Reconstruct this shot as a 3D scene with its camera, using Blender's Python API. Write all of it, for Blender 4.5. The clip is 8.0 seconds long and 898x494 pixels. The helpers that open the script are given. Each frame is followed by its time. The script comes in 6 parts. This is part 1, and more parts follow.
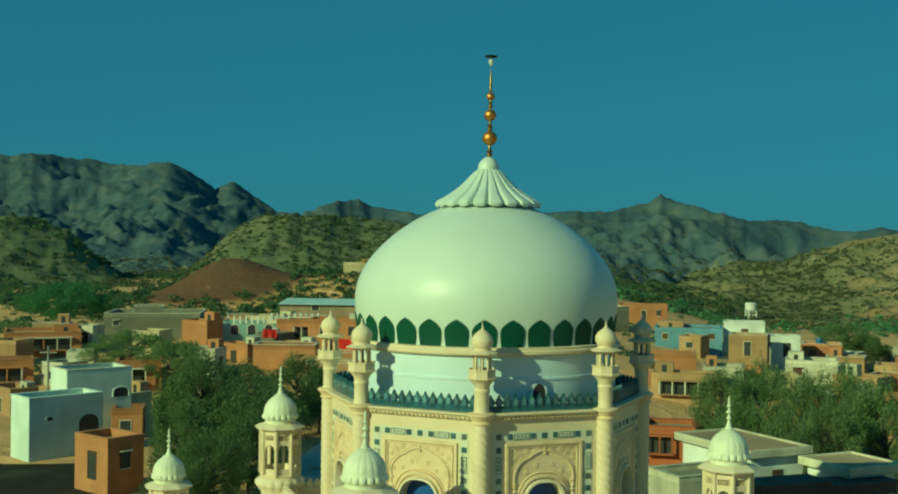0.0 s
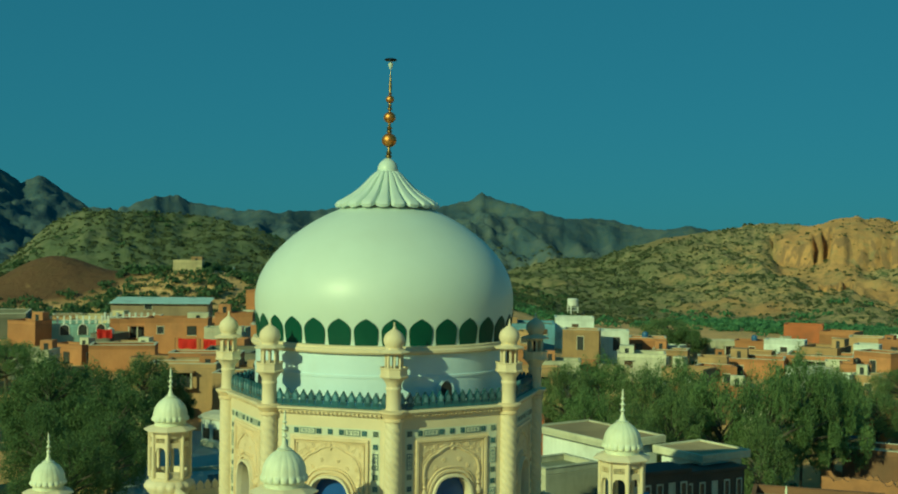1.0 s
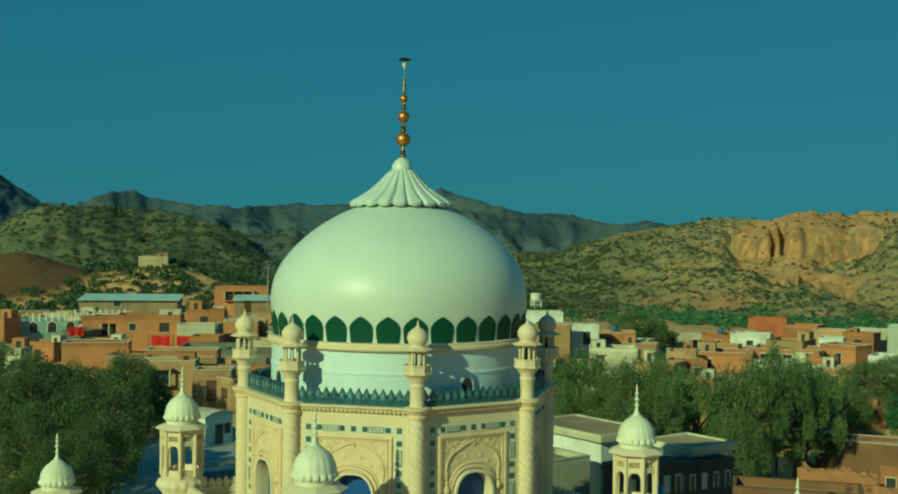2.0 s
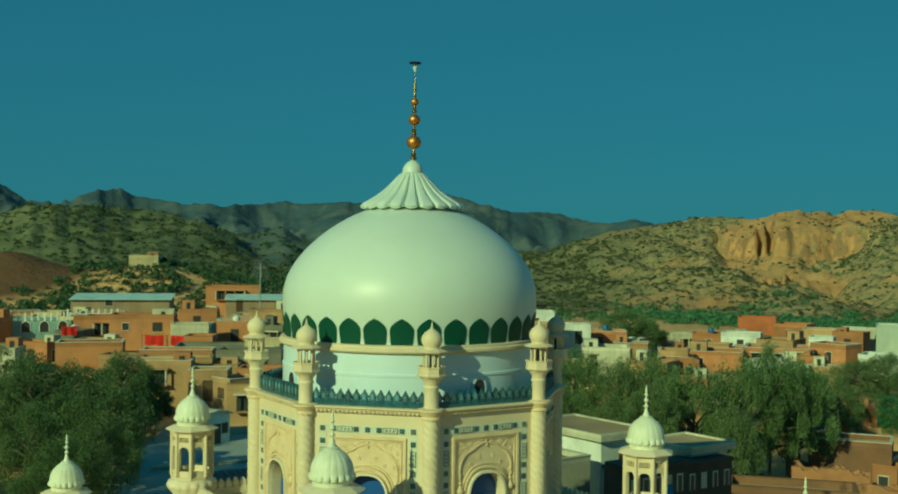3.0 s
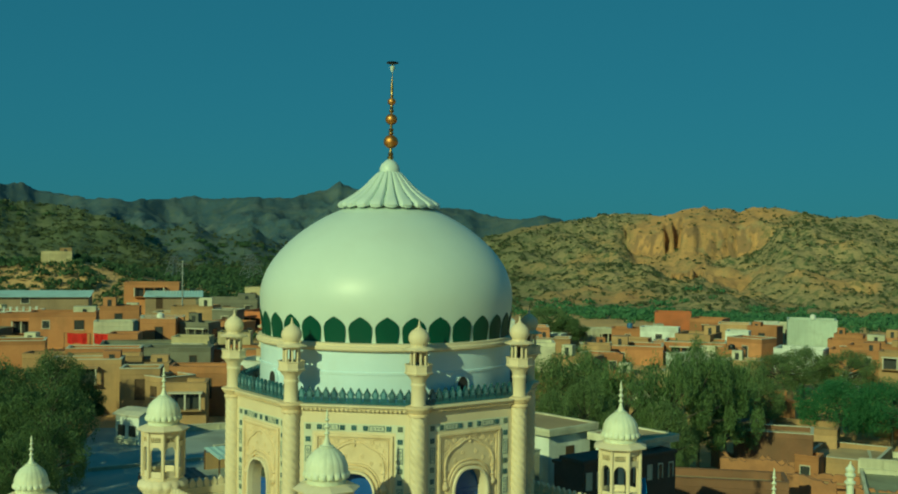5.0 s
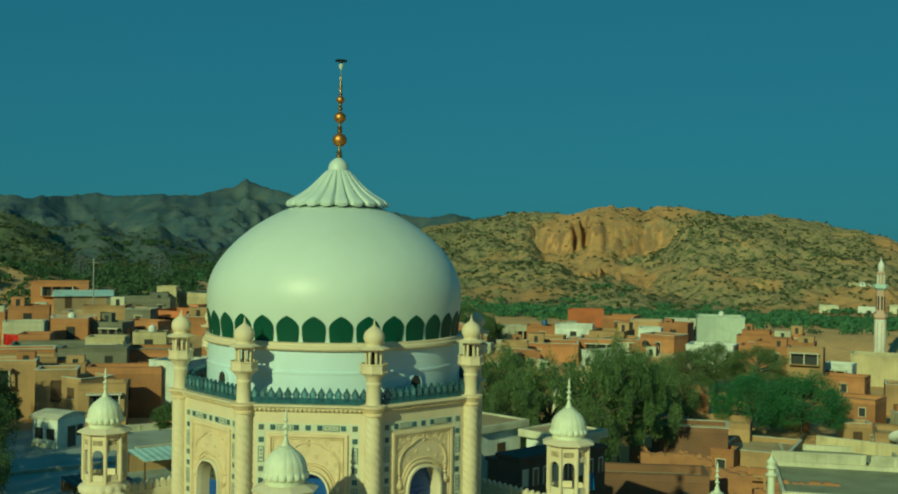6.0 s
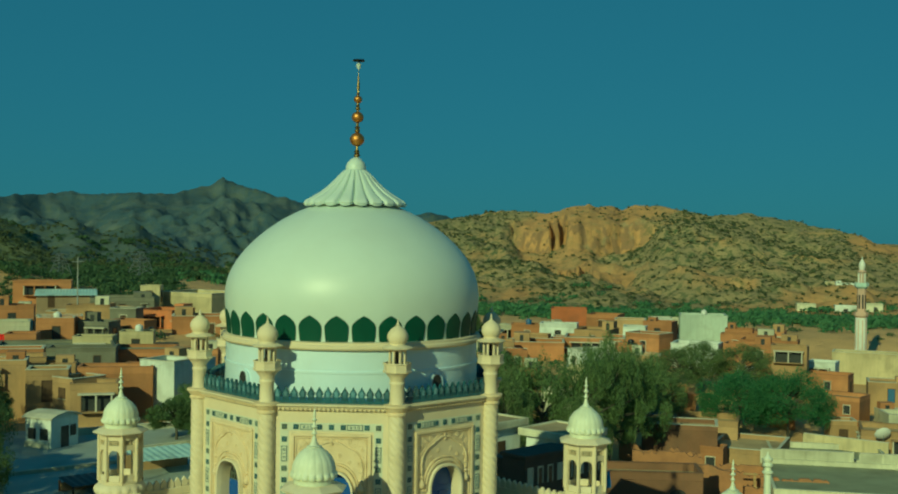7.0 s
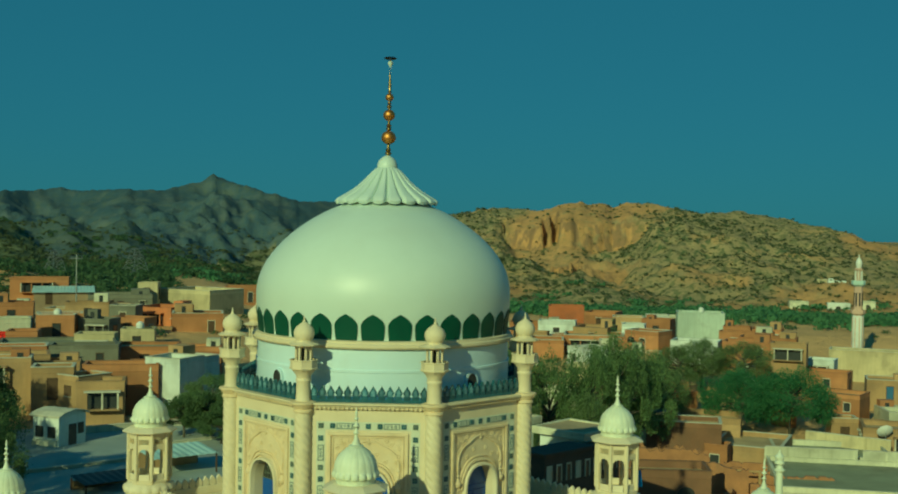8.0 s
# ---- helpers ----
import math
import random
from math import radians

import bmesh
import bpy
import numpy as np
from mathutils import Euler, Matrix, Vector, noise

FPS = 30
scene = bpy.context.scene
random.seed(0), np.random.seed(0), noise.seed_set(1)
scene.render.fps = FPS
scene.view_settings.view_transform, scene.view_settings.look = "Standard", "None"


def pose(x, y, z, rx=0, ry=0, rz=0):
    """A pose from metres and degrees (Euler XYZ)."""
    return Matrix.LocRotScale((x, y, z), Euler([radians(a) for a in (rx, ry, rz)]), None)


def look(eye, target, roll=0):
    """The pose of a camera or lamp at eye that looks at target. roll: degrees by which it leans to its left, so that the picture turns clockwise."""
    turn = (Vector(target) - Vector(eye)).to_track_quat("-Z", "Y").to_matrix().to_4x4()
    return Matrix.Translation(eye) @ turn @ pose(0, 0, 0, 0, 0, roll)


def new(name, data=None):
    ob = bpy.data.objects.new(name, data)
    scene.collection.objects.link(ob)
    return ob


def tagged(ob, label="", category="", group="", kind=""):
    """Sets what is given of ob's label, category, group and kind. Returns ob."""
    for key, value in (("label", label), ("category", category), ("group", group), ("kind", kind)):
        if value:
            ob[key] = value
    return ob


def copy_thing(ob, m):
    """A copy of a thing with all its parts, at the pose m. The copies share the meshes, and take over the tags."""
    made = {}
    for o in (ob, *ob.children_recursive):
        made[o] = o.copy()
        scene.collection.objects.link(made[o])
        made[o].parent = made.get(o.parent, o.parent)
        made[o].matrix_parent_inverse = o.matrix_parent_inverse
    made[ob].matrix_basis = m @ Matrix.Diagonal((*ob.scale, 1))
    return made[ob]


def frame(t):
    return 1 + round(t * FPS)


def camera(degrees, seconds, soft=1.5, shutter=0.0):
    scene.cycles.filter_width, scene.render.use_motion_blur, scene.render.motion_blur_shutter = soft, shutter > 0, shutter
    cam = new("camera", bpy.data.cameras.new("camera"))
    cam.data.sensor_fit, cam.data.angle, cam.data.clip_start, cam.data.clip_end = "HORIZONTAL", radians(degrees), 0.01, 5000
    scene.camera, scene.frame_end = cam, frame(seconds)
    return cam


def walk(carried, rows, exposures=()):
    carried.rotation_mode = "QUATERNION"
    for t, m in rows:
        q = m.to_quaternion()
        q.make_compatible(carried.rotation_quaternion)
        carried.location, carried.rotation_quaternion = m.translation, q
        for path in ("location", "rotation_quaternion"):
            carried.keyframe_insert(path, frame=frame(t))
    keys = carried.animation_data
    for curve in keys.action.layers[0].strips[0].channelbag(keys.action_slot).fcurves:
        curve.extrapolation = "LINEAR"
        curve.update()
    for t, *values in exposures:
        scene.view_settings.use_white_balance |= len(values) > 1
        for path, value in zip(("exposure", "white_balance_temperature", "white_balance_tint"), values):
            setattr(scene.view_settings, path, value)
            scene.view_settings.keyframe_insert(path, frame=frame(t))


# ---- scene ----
cam = camera(43.0, 8.0, soft=2.0)
PATH = [
    (0, (1.722, 3.604, 27.997), (1.648, 5.602, 27.992), 0.6),
    (0.5, (-0.065, 3.144, 28.06), (0.068, 5.139, 28.054), 0.7),
    (1, (-1.867, 2.869, 28.11), (-1.622, 4.854, 28.103), 0.7),
    (1.5, (-3.459, 2.774, 28.164), (-3.162, 4.752, 28.151), 0.6),
    (3, (-5.645, 2.486, 28.398), (-5.298, 4.456, 28.38), 0.6),
    (3.5, (-6.252, 2.459, 28.438), (-5.889, 4.426, 28.416), 0.6),
    (4, (-7.007, 2.533, 28.472), (-6.631, 4.498, 28.449), 0.7),
    (4.5, (-7.896, 2.566, 28.483), (-7.478, 4.522, 28.458), 0.7),
    (5, (-8.849, 2.664, 28.509), (-8.341, 4.598, 28.485), 0.7),
    (5.2, (-9.225, 2.722, 28.519), (-8.674, 4.645, 28.494), 0.7),
    (6.3, (-11.302, 3.308, 28.523), (-10.615, 5.186, 28.497), 0.8),
    (6.5, (-11.683, 3.41, 28.525), (-10.987, 5.285, 28.498), 0.8),
    (7, (-12.595, 3.665, 28.532), (-11.887, 5.535, 28.505), 0.8),
    (7.5, (-13.494, 4.037, 28.562), (-12.776, 5.903, 28.533), 0.9),
    (8, (-14.376, 4.468, 28.571), (-13.648, 6.331, 28.539), 0.9),
]
walk(cam, [(t, look(eye, target, roll)) for t, eye, target, roll in PATH], [(0, 0.19, 6600, -24), (1.5, 0.06, 6590, -24), (4, 0.0, 6550, -23.5), (8, -0.15, 6500, -23)])


# ---- world and sun ----
SUN_AZ, SUN_EL = radians(-136), radians(24)
sun_dir = Vector((math.cos(SUN_EL) * math.cos(SUN_AZ), math.cos(SUN_EL) * math.sin(SUN_AZ), math.sin(SUN_EL)))
world = bpy.data.worlds.new("world")
scene.world = world
world.use_nodes = True
wn, wl = world.node_tree.nodes, world.node_tree.links
sky = wn.new("ShaderNodeTexSky")
sky.sky_type, sky.sun_disc = "NISHITA", False
sky.sun_elevation, sky.sun_rotation = SUN_EL, math.pi / 2 - SUN_AZ
sky.altitude, sky.air_density, sky.dust_density, sky.ozone_density = 300, 1.0, 0.3, 3.0
hue = wn.new("ShaderNodeMix")
hue.data_type, hue.blend_type = "RGBA", "MULTIPLY"
hue.inputs["Factor"].default_value = 1.0
hue.inputs["B"].default_value = (0.225, 0.915, 1.37, 1)
soft_sky = wn.new("ShaderNodeGamma")
soft_sky.inputs["Gamma"].default_value = 0.30
wl.new(sky.outputs["Color"], soft_sky.inputs["Color"])
wl.new(soft_sky.outputs["Color"], hue.inputs["A"])
wl.new(hue.outputs["Result"], wn["Background"].inputs["Color"])
wn["Background"].inputs["Strength"].default_value = 0.107
sun = new("sun", bpy.data.lights.new("sun", "SUN"))
sun.data.energy, sun.data.angle, sun.data.color = 3.15, radians(0.5), (0.95, 0.93, 0.53)
sun.matrix_world = look(Vector((0, 0, 60)) + sun_dir * 100, (0, 0, 60))


# ---- materials ----
ALBEDO_GAIN = 1.15  # one gain on all base colours, so that shaded parts come out brighter


def mat(name, a, b=None, scale=1.0, rough=0.8, bump=0.0, bump_scale=20.0, metal=0.0, vary=0.0, island=False, gloss=0.5, stain=0.0, stain_scale=0.4, stain_colour=(0.12, 0.1, 0.07)):
    """A surface whose colour drifts between a and b at a large and a small scale, with grain, stains and piece-to-piece variation."""
    m = bpy.data.materials.new(name)
    m.use_nodes = True
    n, l = m.node_tree.nodes, m.node_tree.links
    shade = n["Principled BSDF"]
    shade.inputs["Roughness"].default_value = rough
    shade.inputs["Metallic"].default_value = metal
    shade.inputs["Specular IOR Level"].default_value = gloss
    b = b or tuple(c * 0.8 for c in a)
    a, b = (tuple(min(0.86, ALBEDO_GAIN * c) for c in v) for v in (a, b))
    place = n.new("ShaderNodeTexCoord").outputs["Object"]
    if not island:
        place = n.new("ShaderNodeNewGeometry").outputs["Position"]

    def noise_at(size, detail=4.0):
        t = n.new("ShaderNodeTexNoise")
        t.inputs["Scale"].default_value, t.inputs["Detail"].default_value = size, detail
        l.new(place, t.inputs["Vector"])
        return t.outputs["Fac"]

    def mixed(factor, x, y, mode="MIX"):
        t = n.new("ShaderNodeMix")
        t.data_type, t.blend_type = "RGBA", mode
        for socket, value in (("Factor", factor), ("A", x), ("B", y)):
            s = t.inputs[socket]
            if isinstance(value, bpy.types.NodeSocket):
                l.new(value, s)
            elif socket == "Factor":
                s.default_value = value
            else:
                s.default_value = (*value, 1) if len(value) == 3 else value
        return t.outputs["Result"]

    def ramped(value, low, high):
        t = n.new("ShaderNodeMapRange")
        t.inputs["From Min"].default_value, t.inputs["From Max"].default_value = low, high
        l.new(value, t.inputs["Value"])
        return t.outputs["Result"]

    colour = mixed(ramped(noise_at(scale), 0.3, 0.7), a, b)
    colour = mixed(ramped(noise_at(scale * 9, 3.0), 0.25, 0.75), colour, mixed(0.5, colour, b))
    if stain:
        mask = n.new("ShaderNodeMath")
        mask.operation = "MULTIPLY"
        l.new(ramped(noise_at(stain_scale, 6.0), 0.52, 0.72), mask.inputs[0])
        mask.inputs[1].default_value = stain
        colour = mixed(mask.outputs[0], colour, stain_colour)
    if name.endswith("_wall"):
        run = n.new("ShaderNodeVectorMath")
        run.operation = "MULTIPLY"
        run.inputs[1].default_value = (2.6, 2.6, 0.35)
        l.new(place, run.inputs[0])
        t = n.new("ShaderNodeTexNoise")
        t.inputs["Scale"].default_value, t.inputs["Detail"].default_value = 1.0, 6.0
        l.new(run.outputs[0], t.inputs["Vector"])
        colour = mixed(ramped_to(n, l, ramped(t.outputs["Fac"], 0.45, 0.75), 0.0, 0.18), colour, stain_colour)
        colour = mixed(ramped_to(n, l, ramped(noise_at(0.16, 2.0), 0.45, 0.62), 0.0, 0.35), colour, tuple(0.5 * c for c in b))
    if vary:
        rnd = n.new("ShaderNodeNewGeometry").outputs["Random Per Island"] if island else n.new("ShaderNodeObjectInfo").outputs["Random"]
        hsv = n.new("ShaderNodeHueSaturation")
        l.new(ramped_to(n, l, rnd, 1 - vary, 1 + vary), hsv.inputs["Value"])
        l.new(colour, hsv.inputs["Color"])
        colour = hsv.outputs["Color"]
    l.new(colour, shade.inputs["Base Color"])
    if bump:
        t = n.new("ShaderNodeBump")
        t.inputs["Strength"].default_value, t.inputs["Distance"].default_value = bump, 0.05
        l.new(noise_at(bump_scale, 5.0), t.inputs["Height"])
        l.new(t.outputs["Normal"], shade.inputs["Normal"])
    return m


def ramped_to(n, l, value, low, high):
    t = n.new("ShaderNodeMapRange")
    t.inputs["To Min"].default_value, t.inputs["To Max"].default_value = low, high
    l.new(value, t.inputs["Value"])
    return t.outputs["Result"]


DOME_WHITE = mat("dome_white_paint", (0.525, 0.62, 0.57), (0.485, 0.575, 0.525), 0.25, 0.42, 0.04, 6, gloss=0.4, stain=0.12, stain_scale=0.5, stain_colour=(0.5, 0.52, 0.46))
KIOSK_WHITE = mat("kiosk_white_wash", (0.66, 0.70, 0.56), (0.56, 0.60, 0.46), 1.2, 0.6, 0.12, 12, stain=0.35, stain_scale=1.4, stain_colour=(0.36, 0.36, 0.26))
DRUM_WHITE = mat("drum_white_paint", (0.54, 0.68, 0.735), (0.49, 0.62, 0.665), 0.6, 0.5, 0.08, 8, stain=0.2, stain_scale=0.7, stain_colour=(0.45, 0.47, 0.42))
CREAM = mat("cream_plaster", (0.65, 0.57, 0.40), (0.58, 0.49, 0.33), 0.8, 0.75, 0.15, 14, stain=0.25, stain_scale=0.9, stain_colour=(0.42, 0.33, 0.18))
CREAM_PALE = mat("pale_cream_plaster", (0.67, 0.60, 0.44), (0.60, 0.52, 0.37), 0.9, 0.7, 0.12, 14, stain=0.2, stain_scale=1.1, stain_colour=(0.45, 0.38, 0.24))
CARVED = mat("carved_cream_stucco", (0.68, 0.56, 0.37), (0.60, 0.47, 0.29), 1.5, 0.8, 0.35, 16, stain=0.3, stain_scale=1.6, stain_colour=(0.36, 0.25, 0.11))
GREEN_TILE = mat("green_enamel", (0.008, 0.07, 0.042), (0.006, 0.052, 0.034), 1.2, 0.5, 0.03, 10, gloss=0.2)
TEAL_TILE = mat("teal_glazed_tile", (0.034, 0.12, 0.145), (0.016, 0.06, 0.082), 5, 0.25, 0.1, 30, vary=0.35)
BLUE_TILE = mat("blue_glazed_tile", (0.05, 0.16, 0.30), (0.03, 0.10, 0.20), 5, 0.25, 0.1, 30, vary=0.35)
PALE_TILE = mat("pale_blue_glazed_tile", (0.15, 0.27, 0.30), (0.05, 0.14, 0.19), 6, 0.25, 0.1, 30, vary=0.4)
GREY_TILE = mat("grey_green_tile", (0.17, 0.20, 0.15), (0.12, 0.15, 0.11), 6, 0.35, 0.1, 30, vary=0.3)
SLATE_TILE = mat("slate_teal_tile", (0.10, 0.165, 0.165), (0.06, 0.11, 0.12), 6, 0.3, 0.1, 30, vary=0.35)
TILE_GROUND = mat("pale_tile_band", (0.56, 0.58, 0.46), (0.50, 0.52, 0.41), 3, 0.4, 0.05, 30)
BLUE_DOOR = mat("blue_painted_door", (0.008, 0.085, 0.34), (0.006, 0.06, 0.25), 3, 0.4, 0.05, 20)
GOLD = mat("gilded_copper", (0.62, 0.31, 0.10), (0.46, 0.21, 0.06), 5, 0.5, 0.1, 25, metal=1.0)
BRASS_DARK = mat("tarnished_brass", (0.35, 0.24, 0.09), (0.2, 0.14, 0.06), 6, 0.4, 0.1, 25, metal=1.0)
IRON_DARK = mat("dark_metal", (0.03, 0.035, 0.035), (0.02, 0.022, 0.022), 6, 0.45, metal=0.6)
SCREEN = mat("dark_green_screen", (0.075, 0.10, 0.06), (0.05, 0.07, 0.045), 3, 0.6)
# near-black colour in place of the shade inside openings
INTERIOR_SHADE = mat("interior_shade", (0.03, 0.03, 0.03), (0.02, 0.02, 0.02), 2, 0.9)
ROOF_GREY = mat("weathered_roof", (0.30, 0.29, 0.25), (0.22, 0.21, 0.18), 0.6, 0.9, 0.3, 10, stain=0.5, stain_scale=0.35)


# ---- mesh helpers ----
def mesh_object(name, bm, material, parent=None, label="", smooth=False):
    data = bpy.data.meshes.new(name)
    bm.normal_update()
    bm.to_mesh(data)
    bm.free()
    for m in material if isinstance(material, (list, tuple)) else [material]:
        data.materials.append(m)
    if smooth:
        data.polygons.foreach_set("use_smooth", [True] * len(data.polygons))
        data.set_sharp_from_angle(angle=radians(40))
    ob = new(name, data)
    ob.parent = parent
    return tagged(ob, label) if label else ob


part = mesh_object


def share(name, data, parent, m, label=""):
    """One more piece on a mesh that exists already."""
    ob = new(name, data)
    ob.parent, ob.matrix_basis = parent, m
    return tagged(ob, label) if label else ob


def thing(name, m, label, category, group="", kind=""):
    ob = new(name)
    ob.matrix_basis = m
    ob.empty_display_size = 0.5
    return tagged(ob, label, category, group, kind)


def box(bm, x0, x1, y0, y1, z0, z1, bevel=0.0, m=None, index=0):
    vs = [bm.verts.new(p) for p in ((x0, y0, z0), (x1, y0, z0), (x1, y1, z0), (x0, y1, z0), (x0, y0, z1), (x1, y0, z1), (x1, y1, z1), (x0, y1, z1))]
    fs = [bm.faces.new([vs[i] for i in f]) for f in ((3, 2, 1, 0), (4, 5, 6, 7), (0, 1, 5, 4), (1, 2, 6, 5), (2, 3, 7, 6), (3, 0, 4, 7))]
    for f in fs:
        f.material_index = index
    if m is not None:
        bmesh.ops.transform(bm, matrix=m, verts=vs)
    if bevel:
        bmesh.ops.bevel(bm, geom=list({e for f in fs for e in f.edges}), offset=bevel, segments=1, affect="EDGES")
    return bm


def lathe(profile, segments=32, bm=None, ripple=None, m=None, close=True):
    """Turn (radius, height) pairs round z. ripple(angle, k) scales the radius at row k."""
    bm = bm or bmesh.new()
    rows = []
    for k, (r, z) in enumerate(profile):
        row = []
        for i in range(segments):
            a = 2 * math.pi * i / segments
            q = r * (ripple(a, k) if ripple else 1.0)
            p = Vector((q * math.cos(a), q * math.sin(a), z))
            row.append(bm.verts.new(m @ p if m is not None else p))
        rows.append(row)
    for low, high in zip(rows, rows[1:]):
        for i in range(segments):
            j = (i + 1) % segments
            bm.faces.new((low[i], low[j], high[j], high[i]))
    if close:
        bm.faces.new(list(reversed(rows[0])))
        bm.faces.new(rows[-1])
    return bm


def prism(outline, depth, bm=None, m=None, index=0):
    """Extrude a flat outline of (x, z) pairs by depth along -y."""
    bm = bm or bmesh.new()
    front = [bm.verts.new((x, -depth, z)) for x, z in outline]
    back = [bm.verts.new((x, 0, z)) for x, z in outline]
    faces = [bm.faces.new(front), bm.faces.new(list(reversed(back)))]
    k = len(outline)
    for i in range(k):
        j = (i + 1) % k
        faces.append(bm.faces.new((front[j], front[i], back[i], back[j])))
    for f in faces:
        f.material_index = index
    if m is not None:
        bmesh.ops.transform(bm, matrix=m, verts=front + back)
    return bm


def strip(path, width, depth, bm=None, m=None):
    """A raised band of (x, z) points, width wide and depth proud of y = 0."""
    bm = bm or bmesh.new()
    ring = []
    count = len(path)
    for i, (x, z) in enumerate(path):
        a, b = path[max(i - 1, 0)], path[min(i + 1, count - 1)]
        d = Vector((b[0] - a[0], b[1] - a[1])).normalized()
        nx, nz = -d.y * width / 2, d.x * width / 2
        ps = ((x - nx, 0, z - nz), (x - nx * 0.6, -depth, z - nz * 0.6), (x + nx * 0.6, -depth, z + nz * 0.6), (x + nx, 0, z + nz))
        ring.append([bm.verts.new(m @ Vector(p) if m is not None else p) for p in ps])
    for p, q in zip(ring, ring[1:]):
        for i in range(3):
            bm.faces.new((p[i], p[i + 1], q[i + 1], q[i]))
    return bm


def ss(a, b, v):
    v = np.clip((v - a) / (b - a), 0, 1)
    return v * v * (3 - 2 * v)


def lattice_noise(x, y, seed=0):
    """Smooth value noise on arrays, -1 to 1."""
    xi, yi = np.floor(x).astype(np.int64), np.floor(y).astype(np.int64)
    fx, fy = x - xi, y - yi
    fx, fy = fx * fx * (3 - 2 * fx), fy * fy * (3 - 2 * fy)

    def h(i, j):
        k = (i * 374761393 + j * 668265263 + seed * 982451653) & 0xFFFFFFFF
        k = ((k ^ (k >> 13)) * 1274126177) & 0xFFFFFFFF
        return ((k ^ (k >> 16)) & 0xFFFF) / 32767.5 - 1
    top = h(xi, yi) * (1 - fx) + h(xi + 1, yi) * fx
    low = h(xi, yi + 1) * (1 - fx) + h(xi + 1, yi + 1) * fx
    return top * (1 - fy) + low * fy


def fbm(x, y, octaves=5, seed=0):
    total, amp = 0, 0.5
    for o in range(octaves):
        total = total + amp * lattice_noise(x, y, seed + o)
        x, y, amp = x * 2.03 + 17.1, y * 2.03 - 9.7, amp * 0.5
    return total


def ridged(x, y, octaves=5, seed=0):
    total, amp = 0, 0.5
    for o in range(octaves):
        total = total + amp * (1 - 2 * np.abs(lattice_noise(x, y, seed + o)))
        x, y, amp = x * 2.07 + 31.7, y * 2.07 + 5.3, amp * 0.5
    return total


# ---- terrain: town slope, plain and hills in one sheet ----
CENTRE = Vector((1.5, 53.0, 0))
HUB = (-6.5, 3.0)
# skyline of the hills: bearing from the hub in degrees, height above eye level in degrees
CREST = [(-60, 2.0), (-35, 3.0), (-23, 3.95), (-20.9, 4.08), (-19, 3.87), (-17.3, 3.65), (-15.5, 3.84), (-14.3, 3.4), (-13.2, 2.58), (-12.4, 2.98), (-11.3, 2.3), (-10.1, 1.55), (-8.8, 1.54), (-6.4, 2.22),
         (-4.3, 1.65), (-1.3, 1.42), (2, 1.7), (4, 1.64), (6.3, 1.65), (7.7, 1.95), (9, 2.5), (10.4, 2.05), (11.8, 1.66), (13.2, 1.23), (14.9, 1.32), (16.6, 0.92), (18.1, 0.64), (19.2, 1.0), (20.9, 0.8), (22.2, 1.04),
         (25, 1.04), (27.1, 1.49), (28.7, 1.28), (30, 1.55), (31.9, 1.16), (33.3, 0.98), (35, 1.1), (36.3, 0.9), (37.9, 0.58), (39.5, 0.21), (41, -0.2), (42.3, -0.55), (46, -1.2), (60, -1.6)]


def base_ground(x, y):
    """Height of the town's slope and the plain, before the hills."""
    left = 8.5 + 4.0 * ss(115, 185, y) + 3.0 * ss(195, 290, y) + 7.0 * np.exp(-(((x + 27) / 22) ** 2 + ((y - 256) / 20) ** 2)) + 8.5 * np.exp(-(((x + 58) / 13) ** 2 + ((y - 262) / 15) ** 2))
    right = 0.5 + 7.0 * ss(112, 166, y) * (1 - 0.85 * ss(86, 114, x) * (1 - ss(176, 206, y))) - 3.0 * ss(240, 420, y)
    w = ss(0, 52, x - 0.12 * (y - 100))
    z = left * (1 - w) + right * w
    far = ss(80, 260, x) * ss(180, 330, y)
    return z * (1 - far) + 2.0 * far + 0.25 * fbm(x / 14, y / 14, 3, 5)


def along(az, pairs):
    return np.interp(az, [p[0] for p in pairs], [p[1] for p in pairs])


# lower ridges in front of the skyline, in the same terms as CREST
OLIVE_RIDGE = [(-17, -9), (-15, -2.6), (-13, -0.6), (-11.6, 0.7), (-10.2, 1.38), (-8, 1.32), (-5, 1.2), (-3, 0.85), (-1, 0.15), (1, -1.2), (3, -2.8), (5, -9)]
WEST_RIDGE = [(-60, 0.3), (-26, 0.95), (-21.5, 1.05), (-19.6, 0.55), (-18, -0.9), (-16, -2.6), (-14.5, -9)]
DARK_KNOLLS = [(-5.5, -9), (-4, -3.0), (-1.6, -0.3), (0.6, 0.15), (1.8, 0.40), (3, -0.25), (4.6, 0.2), (6, -0.7), (7.5, -1.2), (9, -2.6), (10.5, -9)]
TAN_RIDGE = [(1, -9), (3, -3.0), (8, -2.0), (11, -1.3), (13, -0.8), (15, -0.75), (16.5, -0.1), (18.4, 0.3), (20, 0.7), (21, 0.8)]


